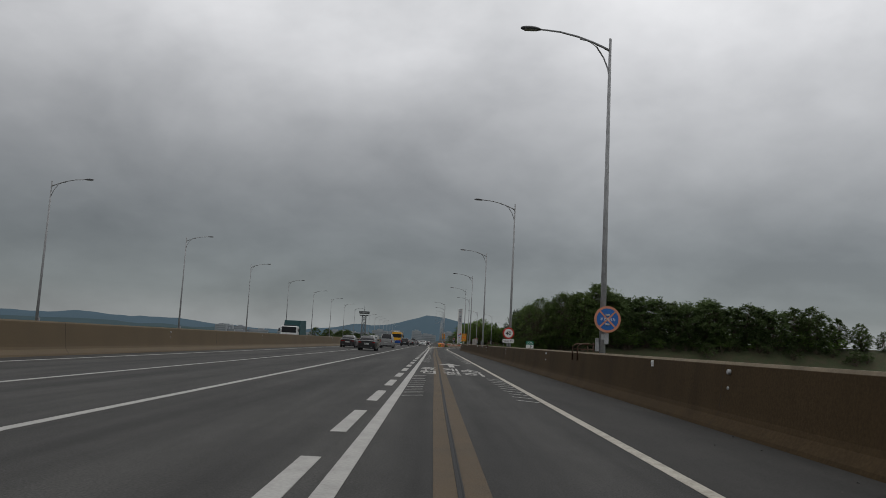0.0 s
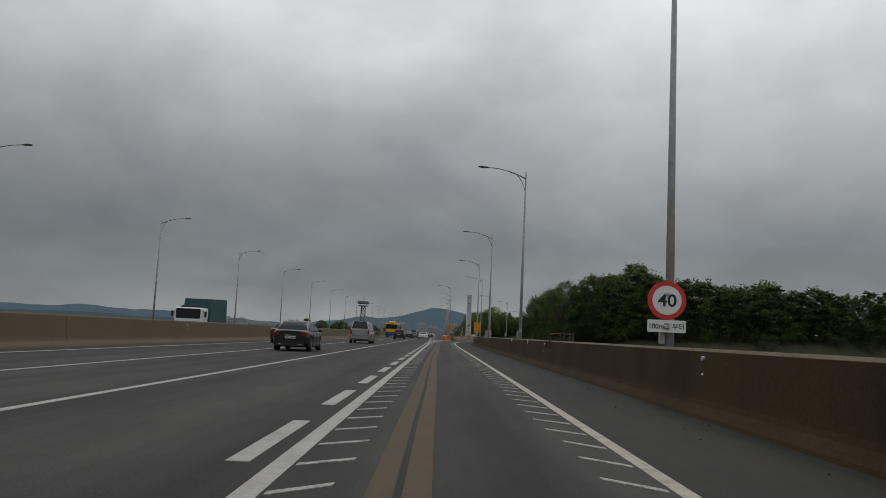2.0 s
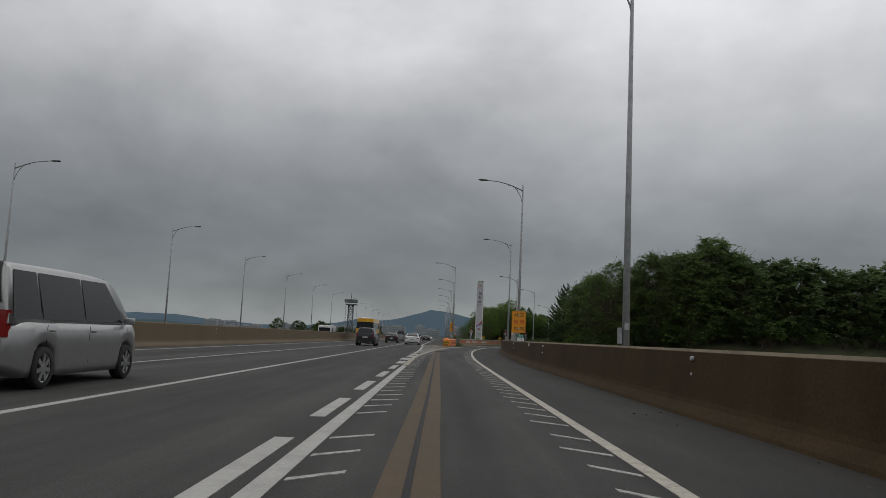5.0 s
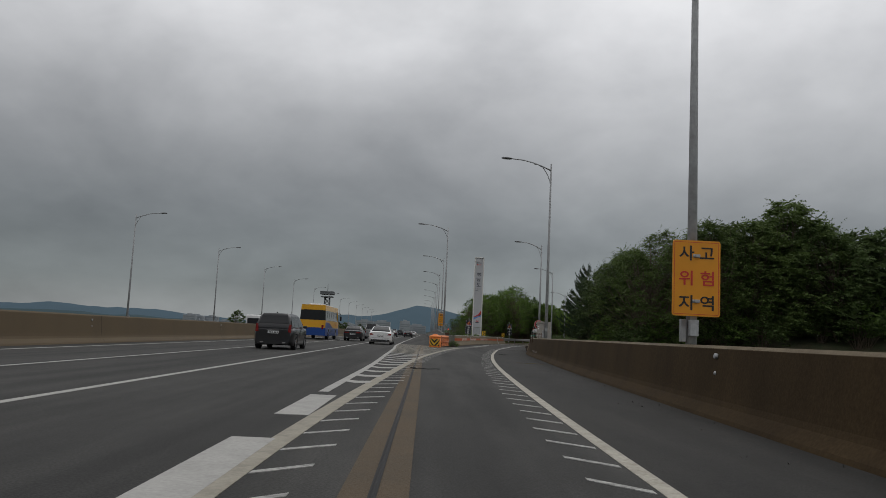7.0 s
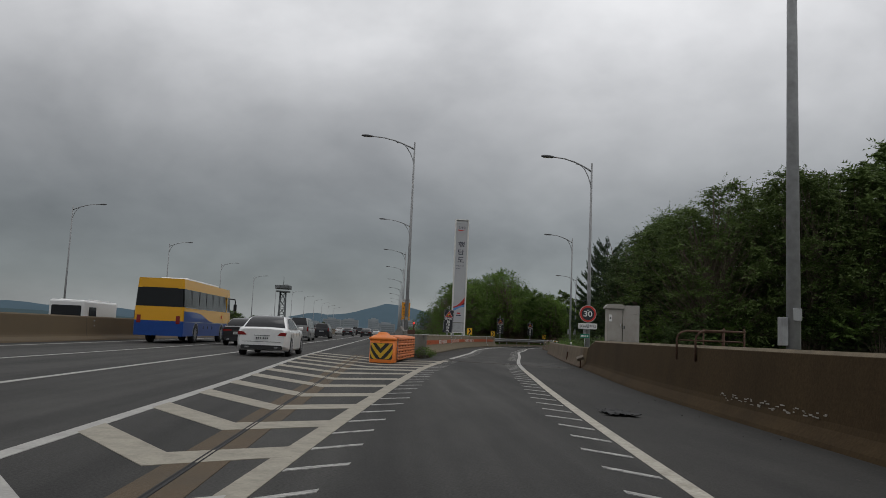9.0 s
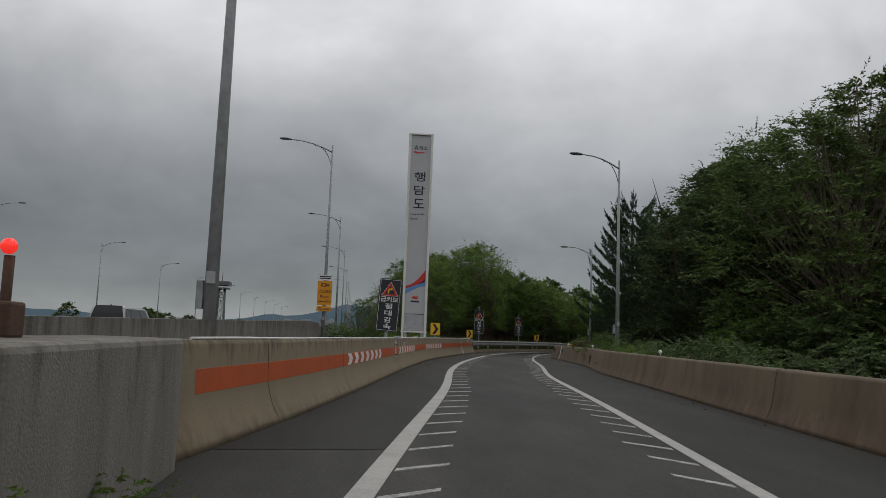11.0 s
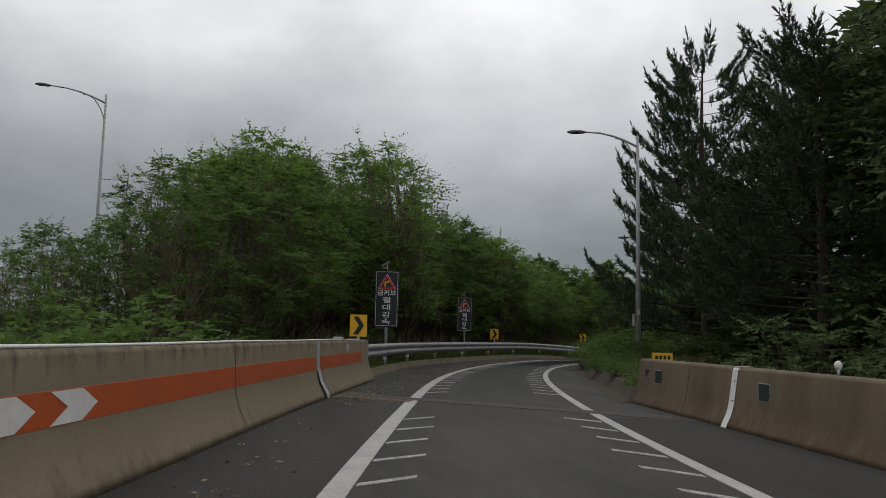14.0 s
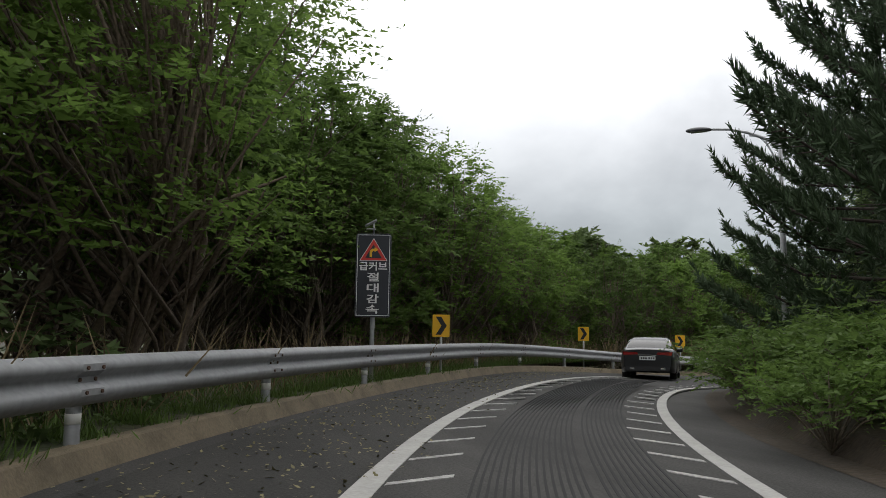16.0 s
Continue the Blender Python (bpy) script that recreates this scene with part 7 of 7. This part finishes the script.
        for a, b in zip(rows, rows[1:]):
            for j in range(6):
                bm.faces.new((a[j], a[j + 1], b[j + 1], b[j])).smooth = True
        bmesh.ops.recalc_face_normals(bm, faces=bm.faces[:])
        return part(name_, bm, car_glass, ob)

    screen("rear_window", y_deck, y_roof0, 0.1)
    screen("windscreen", y_hood, y_roof1, 0.09)
    for sd in (-1, 1):
        z0, z1 = belt + 0.035, H - 0.115
        edge = lambda f, a, b: a + (b - a) * f
        ya = y_deck + (y_roof0 - y_deck) * (0.5 if not hatch else 0.35)
        cuts = [ya, ya + (y_hood - ya) * 0.2, ya + (y_hood - ya) * 0.54, y_hood - 0.32]
        for i in range(3):
            a, b = cuts[i] + 0.03, cuts[i + 1] - 0.03
            ta = max(a, y_roof0 + 0.02 if i == 0 else a)
            tb = min(b, y_roof1 - 0.05 if i == 2 else b)
            if ta > tb - 0.08:
                ta = tb - 0.1
            pane("side_window", [(sd * (side_x(z0) + 0.008), a, z0), (sd * (side_x(z0) + 0.008), b, z0), (sd * (side_x(z1) + 0.008), tb, z1), (sd * (side_x(z1) + 0.008), ta, z1)])
        if chrome_trim:
            bm = bmesh.new()
            top_pts = [(sd * (side_x(z0) + 0.012), cuts[0] - 0.03, z0 - 0.02)] + [(sd * (side_x(min(z1 + 0.03, roof(y) - 0.07)) + 0.012), y, min(z1 + 0.03, roof(y) - 0.07)) for y in np.linspace(cuts[0] + 0.15, y_hood - 0.45, 10)]
            tube(bm, top_pts, 0.011, 5)
            part("window_trim", bm, chrome, ob)
        bm = bmesh.new()
        box(bm, sd * (hw + 0.03), y_hood - 0.42, belt + 0.07, 0.2, 0.1, 0.13, bevel=0.03)
        part("mirror", bm, paint, ob, smooth=True)
        for yy in (cuts[1] + 0.16, cuts[2] + 0.16):
            bm = bmesh.new()
            box(bm, sd * (width(yy) * 0.985), yy, belt - 0.14, 0.035, 0.17, 0.03, bevel=0.008)
            part("door_handle", bm, paint, ob)
        for yy in (cuts[1], cuts[2], cuts[3] - 0.05):
            bm = bmesh.new()
            box(bm, sd * (width(yy) * 0.985 + 0.003), yy, (belt + 0.32) / 2, 0.006, 0.005, belt - 0.42)
            part("door_gap", bm, trim_black, ob)
        bm = bmesh.new()
        sw = width(0.1)
        if hatch:
            plate(bm, [(sd * (sw - 0.17), 0.82), (sd * (sw - 0.02), 0.8), (sd * (sw - 0.03), deck + 0.2), (sd * (sw - 0.12), deck + 0.2)], -0.012, 0.14)
        elif tail_shape == "bar":
            plate(bm, [(sd * (sw - 0.5), 0.78), (sd * (sw - 0.04), 0.75), (sd * (sw + 0.0), 0.86), (sd * (sw - 0.46), 0.85)], -0.006, 0.2)
        else:
            plate(bm, [(sd * (sw - 0.3), 0.76), (sd * (sw - 0.0), 0.75), (sd * (sw + 0.02), 0.88), (sd * (sw - 0.2), 0.87)], -0.01, 0.3)
        part("tail_light", bm, tail, ob)
        for a in axles:
            wheel(ob, sd * (hw - 0.11), a, r, spokes=spokes)
        bm = bmesh.new()
        plate(bm, rounded(0.15, 0.06, 0.025, cx=sd * hw * 0.55, cz=0.33), -0.012, 0.1)
        part("exhaust_trim", bm, chrome, ob)
    bm = bmesh.new()
    plate(bm, rounded(W * 0.78, 0.15, 0.05, cz=0.33), -0.006, 0.1)
    part("diffuser", bm, trim_black, ob)
    zp = 0.66 if not hatch else 0.8
    bm = bmesh.new()
    plate(bm, rounded(0.5, 0.12, 0.015, cz=zp), -0.022, 0.05)
    p = part("number_plate", bm, plate_white, ob)
    bm = bmesh.new()
    for k in range(6):
        box(bm, -0.18 + k * 0.07 + (0.03 if k > 2 else 0), -0.024, zp, 0.045, 0.006, 0.06)
    part("characters", bm, trim_black, p)
    bm = bmesh.new()
    box(bm, 0, -0.012, zp + 0.1, 0.56, 0.03, 0.025)
    part("boot_trim", bm, chrome, ob)
    bm = bmesh.new()
    box(bm, 0, 0.02, zp - 0.13, W * 0.72, 0.06, 0.012)
    part("bumper_gap", bm, trim_black, ob)
    bm = bmesh.new()
    plate(bm, [(-0.2, belt + 0.0), (0.2, belt + 0.0), (0.2, belt + 0.02), (-0.2, belt + 0.02)], y_deck + 0.02, y_deck + 0.05)
    part("high_brake_light", bm, tail, ob)
    bm = bmesh.new()
    plate(bm, [(0, H - 0.01), (0.0, H + 0.07), (0.015, H + 0.07), (0.015, H - 0.01)], y_roof0 + 0.1, y_roof0 + 0.28)
    part("antenna", bm, paint, ob)
    return ob


def place(ob, x, y, yaw=0.0):
    a = radians(yaw)
    ahead = drop(x - 3.6 * math.sin(a), y + 3.6 * math.cos(a)) - drop(x - 0.9 * math.sin(a), y + 0.9 * math.cos(a))
    ob.matrix_basis = pose(x, y, -drop(x, y), -math.degrees(math.atan2(ahead, 2.7)), 0, yaw)
    return ob


place(car("black_sedan", "black polished saloon car with chrome window trim", car_black, 4.6, 1.78, 1.44, 1.0, 0.96, 0.95, 0.42, 1.28, 2.55, 3.45, 2.76, 0.95, 0.325), -6.6, 76.6)
dark2 = place(car("dark_sedan", "dark grey saloon car with dark windows", car_grey, 4.75, 1.84, 1.46, 1.02, 0.97, 0.96, 0.45, 1.4, 2.6, 3.55, 2.82, 0.98, 0.33, tail_shape="bar", spokes=9), -10.3, 93.0)
white = place(car("white_sedan", "large white saloon car with dark windows", car_white, 5.15, 1.9, 1.48, 1.04, 1.0, 0.98, 0.5, 1.5, 2.85, 3.8, 3.17, 1.08, 0.35, spokes=10), -3.05, 197.8)
place(car("lead_sedan", "black fastback saloon car with slim tail lights", car_black, 4.5, 1.75, 1.38, 0.98, 0.92, 0.92, 0.34, 1.5, 2.5, 3.3, 2.65, 0.93, 0.31, tail_shape="bar", spokes=9), 30.3, 278.6, -37)
van = place(car("silver_van", "silver passenger van with a large dark rear window", car_silver, 5.12, 1.92, 1.93, 1.0, 1.08, 1.05, 0.04, 0.3, 3.6, 4.55, 3.2, 1.0, 0.33, "van", hatch=True, chrome_trim=False), -6.7, 109.2)
suv = place(car("dark_suv", "dark grey sport utility car with roof glass", car_grey, 4.7, 1.88, 1.68, 0.98, 1.04, 1.02, 0.06, 0.5, 2.8, 3.7, 2.7, 0.95, 0.35, "car", hatch=True, chrome_trim=False), -6.5, 171.0)
for src, x, y in ((dark2, -6.5, 211.0), (van, -6.4, 236.0), (suv, -6.5, 258.0), (suv, -10.0, 290), (dark2, -6.4, 305), (white, -9.9, 335), (suv, -6.4, 352), (dark2, -3.0, 300), (van, -9.8, 400), (white, -3.1, 372), (dark2, -6.5, 430)):
    copy_thing(src, pose(x, y, 0))


def boxy(name, label, category, L, W, H, paint, roof_mat, sides, front_drop=0.5):
    ob = thing(name, label, category)
    bm = bmesh.new()
    box(bm, 0, L / 2, H / 2 + 0.18, W, L, H - 0.36, bevel=0.12)
    part("body", bm, paint, ob, smooth=False)
    for sd in (-1, 1):
        for y0, y1 in sides:
            bm = bmesh.new()
            plate(bm, [(0, H * 0.55), (y1 - y0, H * 0.55), (y1 - y0, H * 0.82), (0.06, H * 0.82)], 0, 0.01)
            o = part("side_window", bm, car_glass, ob)
            o.matrix_basis = pose(sd * (W / 2 + 0.006), y0, 0, 0, 0, 90)
        for a in (0.95, L - 1.0):
            wheel(ob, sd * (W / 2 - 0.12), a, 0.35)
    bm = bmesh.new()
    plate(bm, rounded(W * 0.84, H * 0.28, 0.08, cz=H * 0.7), -0.006, 0.02)
    part("rear_window", bm, car_glass, ob)
    bm = bmesh.new()
    plate(bm, rounded(W * 0.84, H * 0.3, 0.08, cz=H * 0.7), L - 0.02, L + 0.006)
    part("windscreen", bm, car_glass, ob)
    bm = bmesh.new()
    for k in range(2):
        tube(bm, [((k - 0.5) * W * 0.8, L * 0.2, H + 0.03), ((k - 0.5) * W * 0.8, L * 0.8, H + 0.03)], 0.03, 6)
        for y in (0.2, 0.5, 0.8):
            box(bm, (k - 0.5) * W * 0.8, L * y, H - 0.05, 0.05, 0.05, 0.2)
    part("roof_rack", bm, roof_mat, ob)
    return ob


place(boxy("white_van", "white delivery van with roof rack on the opposite carriageway", "van", 5.2, 1.95, 2.1, car_white, car_white, ((3.4, 4.5),)), -16.6, 219.0, 180)

# covered truck coming the other way: its cab faces the camera
truck = thing("covered_truck", "white-cabbed truck with a dark teal tarpaulin cover", "truck", at=(-18.0, 103.0, 0), yaw=180)
bm = bmesh.new()
box(bm, 0, 5.6, 1.35, 2.05, 1.5, 1.75, bevel=0.12)
part("cab", bm, car_white, truck)
bm = bmesh.new()
plate(bm, rounded(1.8, 0.72, 0.1, cz=1.78), 6.33, 6.36)
part("windscreen", bm, car_glass, truck)
bm = bmesh.new()
plate(bm, rounded(1.5, 0.22, 0.05, cz=0.95), 6.34, 6.37)
part("grille", bm, trim_black, truck)
for sd in (-1, 1):
    bm = bmesh.new()
    box(bm, sd * 1.22, 6.2, 1.75, 0.16, 0.1, 0.4, bevel=0.03)
    tube(bm, [(sd * 1.0, 6.2, 1.95), (sd * 1.22, 6.2, 1.9)], 0.02, 6)
    part("mirror", bm, trim_black, truck)
    bm = bmesh.new()
    plate(bm, rounded(0.3, 0.18, 0.05, cx=sd * 0.75, cz=0.75), 6.34, 6.37)
    part("headlight", bm, chrome, truck)
    for a in (1.2, 5.3):
        wheel(truck, sd * 0.9, a, 0.4)
bm = bmesh.new()
for k in range(3):
    tube(bm, [(-0.7 + 0.7 * k, 5.1, 2.22), (-0.7 + 0.7 * k, 5.9, 2.3)], 0.03, 6)
box(bm, 0, 5.4, 2.33, 1.5, 0.5, 0.1, bevel=0.03)
part("roof_rack", bm, trim_black, truck)
bm = bmesh.new()
lo = [bm.verts.new(p) for p in ((-1.1, 0, 0.9), (1.1, 0, 0.9), (1.1, 4.6, 0.9), (-1.1, 4.6, 0.9))]
hi = [bm.verts.new(p) for p in ((-1.05, 0.15, 3.05), (1.05, 0.15, 3.05), (1.0, 4.2, 2.95), (-1.0, 4.2, 2.95))]
bm.faces.new(hi)
for i in range(4):
    bm.faces.new((lo[i], lo[(i + 1) % 4], hi[(i + 1) % 4], hi[i]))
part("tarpaulin", bm, teal, truck)
bm = bmesh.new()
box(bm, 0, 2.6, 0.78, 1.9, 5.4, 0.22)
part("chassis", bm, trim_black, truck)

# coach
bus = thing("coach", "yellow and blue long-distance coach with dark windows", "bus", at=(-10.25, 209.5, 0))
BL, BW, BH = 11.6, 2.48, 3.3


def bus_side(z):
    return BW / 2 - 0.1 * max(0, (z - 1.4) / 1.9) ** 1.5


def bus_slab(name, z0, z1, material, y0=0.0, y1=BL, proud=0.0):
    bm = bmesh.new()
    rows = []
    for y in (y0, y0 + 0.12, y1 - 0.5, y1 - 0.15, y1):
        k = 1.0 if y0 + 0.05 < y < y1 - 0.3 else (0.95 if y < 1 else (0.97 if y < y1 - 0.05 else 0.86))
        rows.append([bm.verts.new((sx * (bus_side(z) * k + proud), y - (0.18 * max(0, (z - 1.6) / 1.7) if y > y1 - 0.6 else 0), z)) for sx, z in ((-1, z0), (-1, z1), (1, z1), (1, z0))])
    for a, b in zip(rows, rows[1:]):
        for j in range(4):
            bm.faces.new((a[j], b[j], b[(j + 1) % 4], a[(j + 1) % 4]))
    bm.faces.new(rows[0])
    bm.faces.new(rows[-1][::-1])
    bmesh.ops.recalc_face_normals(bm, faces=bm.faces[:])
    return part(name, bm, material, bus)


bus_slab("lower_body", 0.38, 1.14, bus_blue)
bus_slab("waist_body", 1.14, 1.86, bus_yellow)
bus_slab("window_band", 1.86, 2.8, car_glass)
bus_slab("upper_body", 2.8, BH, bus_yellow)
bm = bmesh.new()
box(bm, 0, BL * 0.52, BH + 0.08, 1.5, 7.4, 0.2, bevel=0.08)
part("roof_unit", bm, car_white, bus)
for sd in (-1, 1):
    # the blue field rises in a wave towards the rear
    bm = bmesh.new()
    pts = [(y, 1.14 + 0.52 / (1 + math.exp((y - 4.6) * 1.5))) for y in np.linspace(0.1, 10.6, 30)]
    outline = [(0.1, 1.13)] + [(y, z) for y, z in pts] + [(10.6, 1.13)]
    front = [bm.verts.new((sd * (BW / 2 + 0.006), y, z)) for y, z in outline]
    bm.faces.new(front)
    bmesh.ops.recalc_face_normals(bm, faces=bm.faces[:])
    part("blue_wave", bm, bus_blue, bus)
    for z, m_, h in ((1.86, galv, 0.03), (1.12, galv, 0.025)):
        bm = bmesh.new()
        box(bm, sd * (bus_side(z) + 0.008), BL / 2 - 0.3, z, 0.012, BL - 1.2, h)
        part("side_trim", bm, m_, bus)
    for y in (1.6, 3.2, 4.8, 6.4, 8.0, 9.4):
        bm = bmesh.new()
        box(bm, sd * (bus_side(2.3) + 0.006), y, 2.33, 0.012, 0.05, 0.92)
        part("window_post", bm, trim_black, bus)
    bm = bmesh.new()
    box(bm, sd * (bus_side(2.3) + 0.012), BL - 1.5, 2.3, 0.05, 0.13, 1.0)
    part("door_post", bm, bus_yellow, bus)
    for y in (2.6, 8.9):
        bm = bmesh.new()
        n = 20
        for r0, r1, m_ in ((0.62, 0.57, 0),):
            o = [[bm.verts.new((sd * (BW / 2 + 0.012), y + r_ * math.cos(math.pi * k / n), 0.5 + r_ * math.sin(math.pi * k / n))) for r_ in (r0, r1)] for k in range(n + 1)]
            for a, b in zip(o, o[1:]):
                bm.faces.new((a[0], a[1], b[1], b[0]))
        part("arch_trim", bm, galv, bus)
        bm = bmesh.new()
        f = [bm.verts.new((sd * (BW / 2 + 0.005), y + 0.58 * math.cos(math.pi * k / n), 0.5 + 0.58 * math.sin(math.pi * k / n))) for k in range(n + 1)]
        bm.faces.new(f)
        part("wheel_arch", bm, trim_black, bus)
        wheel(bus, sd * (BW / 2 - 0.13), y, 0.5, 0.3, 10)
    for y in (4.3, 5.3, 6.4):
        bm = bmesh.new()
        box(bm, sd * (BW / 2 + 0.004), y, 0.85, 0.012, 0.16, 0.16, bevel=0.004)
        part("locker_handle", bm, trim_black, bus)
    bm = bmesh.new()
    tube(bm, [(sd * 1.1, BL - 0.25, 2.75), (sd * 1.35, BL + 0.25, 2.75), (sd * 1.38, BL + 0.35, 2.6), (sd * 1.38, BL + 0.35, 2.35)], 0.04, 8)
    part("mirror_arm", bm, trim_black, bus)
    bm = bmesh.new()
    box(bm, sd * 1.38, BL + 0.35, 2.2, 0.2, 0.14, 0.46, bevel=0.04)
    part("mirror", bm, trim_black, bus)
    for k, z in ((0, 1.5), (1, 1.5)):
        bm = bmesh.new()
        box(bm, sd * (BW / 2 + 0.004), 8.7 + k * 0.17, z, 0.01, 0.1, 0.2)
        part("writing_bar", bm, red, bus)
bm = bmesh.new()
plate(bm, rounded(2.1, 1.5, 0.15, cz=2.2), BL - 0.08, BL - 0.02)
part("windscreen", bm, car_glass, bus)
bm = bmesh.new()
plate(bm, rounded(1.9, 0.85, 0.1, cz=2.4), -0.012, 0.02)
part("rear_window", bm, car_glass, bus)
for sd in (-1, 1):
    bm = bmesh.new()
    plate(bm, bar(sd * 0.98, 1.2, 0.2, 0.4), -0.012, 0.02)
    part("tail_light", bm, tail_red, bus)

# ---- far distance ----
# the blue-grey haze of distance is mixed into the hill colours
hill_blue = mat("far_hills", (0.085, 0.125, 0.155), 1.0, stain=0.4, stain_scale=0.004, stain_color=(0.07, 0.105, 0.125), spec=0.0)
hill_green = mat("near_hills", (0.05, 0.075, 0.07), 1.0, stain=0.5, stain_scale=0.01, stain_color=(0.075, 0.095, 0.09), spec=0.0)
# town walls and windows greyed the same way, haze in the base colour
hazed_town = mat("hazed_town_walls", (0.3, 0.325, 0.345), 0.9, grain=0.1, grain_scale=0.2, stain=0.4, stain_scale=0.05)
town_window = mat("hazed_town_windows", (0.2, 0.225, 0.245), 0.5, grain=0.1)


def ridge(name, y0, x0, x1, fn, depth, material, label):
    bm = bmesh.new()
    rows = []
    n = int((x1 - x0) / 40)
    for i in range(n + 1):
        x = x0 + (x1 - x0) * i / n
        h = fn(x)
        rows.append([bm.verts.new(p) for p in ((x, y0 - depth, -12), (x, y0 - depth * 0.4, h * 0.6 - 3), (x, y0, h), (x, y0 + depth, -12))])
    for a, b in zip(rows, rows[1:]):
        for j in range(3):
            bm.faces.new((a[j], b[j], b[j + 1], a[j + 1]))
    return solid(name, bm, material, label, "hills", "structure", smooth=True)


def bump_hill(x, c, w, h):
    return h * math.exp(-((x - c) / w) ** 2)


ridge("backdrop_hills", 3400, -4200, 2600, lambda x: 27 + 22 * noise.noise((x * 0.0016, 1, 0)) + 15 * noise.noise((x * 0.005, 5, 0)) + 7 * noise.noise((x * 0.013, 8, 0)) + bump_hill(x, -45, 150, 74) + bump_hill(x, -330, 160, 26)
      + bump_hill(x, 150, 200, 30) + bump_hill(x, -1150, 260, 20) + bump_hill(x, -1650, 330, 22) + bump_hill(x, -2300, 300, 18) + 3 * noise.noise((x * 0.03, 2, 0)), 500, hill_blue, "distant hills with blue haze in their colour")
# haze in the colour here too, less than on the far ridge
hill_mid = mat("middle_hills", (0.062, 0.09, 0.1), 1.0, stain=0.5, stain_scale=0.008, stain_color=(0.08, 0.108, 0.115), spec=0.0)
ridge("backdrop_hills_near", 2500, -3600, -420, lambda x: 17 + 9 * noise.noise((x * 0.003, 4, 0)) + 7 * noise.noise((x * 0.011, 6, 0)) + 3 * noise.noise((x * 0.035, 7, 0)) - bump_hill(x, -420, 300, 14), 300, hill_mid, "lower grey-green hills with haze in their colour")
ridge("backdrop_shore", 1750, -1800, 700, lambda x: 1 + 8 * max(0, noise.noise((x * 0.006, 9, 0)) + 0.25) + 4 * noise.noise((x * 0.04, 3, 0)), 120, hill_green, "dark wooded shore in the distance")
trng = np.random.default_rng(5)


def block(x, y, w, d, h):
    s = thing("apartment_block", "distant apartment block, pale with haze in its colour", "building", "far town", at=(x, y, -4))
    bm = bmesh.new()
    box(bm, 0, 0, h / 2, w, d, h)
    box(bm, 0, 0, h + 1.2, w * 0.4, d * 0.6, 2.4)
    part("wall", bm, hazed_town, s)
    for k in range(int(h / 3.4)):
        bm = bmesh.new()
        box(bm, 0, -d / 2 - 0.05, 2 + k * 3.4, w * 0.86, 0.3, 1.5)
        part("window_band", bm, town_window, s)
    return s


for k in range(46):
    x = -420 + 560 * trng.random()
    block(x, 1500 + 180 * trng.random(), 14 + 22 * trng.random(), 12, 9 + 20 * trng.random() * (1.0 if -160 < x < 60 else 0.5))

# lattice tower left of the motorway
s = thing("lattice_tower", "slim steel tower with a railed platform and pole on top", "tower", at=(-45.7, 499, -6))
tower_grey = mat("tower_steel", (0.13, 0.14, 0.145), 0.6, 0.3, grain=0.1)
for a in (-1, 1):
    for b in (-1, 1):
        bm = bmesh.new()
        tube(bm, [(a * 1.5, b * 1.5, 0), (a * 1.1, b * 1.1, 21.5)], 0.22, 6)
        part("leg", bm, tower_grey, s)
for k in range(7):
    z0, z1 = k * 3.05, (k + 1) * 3.05
    for b in (-1, 1):
        r0, r1 = 1.5 - 0.4 * z0 / 21.5, 1.5 - 0.4 * z1 / 21.5
        for p, q in (((-r0, b * r0, z0), (r1, b * r1, z1)), ((r0, b * r0, z0), (-r1, b * r1, z1)), ((-r1, b * r1, z1), (r1, b * r1, z1))):
            part("brace", tube(bmesh.new(), [p, q], 0.1, 5), tower_grey, s)
bm = bmesh.new()
box(bm, 0, 0, 21.8, 5.4, 5.4, 0.5)
box(bm, 0, 0, 23.6, 6.2, 6.2, 1.6, bevel=0.2)
part("platform", bm, tower_grey, s)
bm = bmesh.new()
tube(bm, [(0, 0, 24), (0, 0, 28)], 0.12, 6)
part("mast", bm, tower_grey, s)
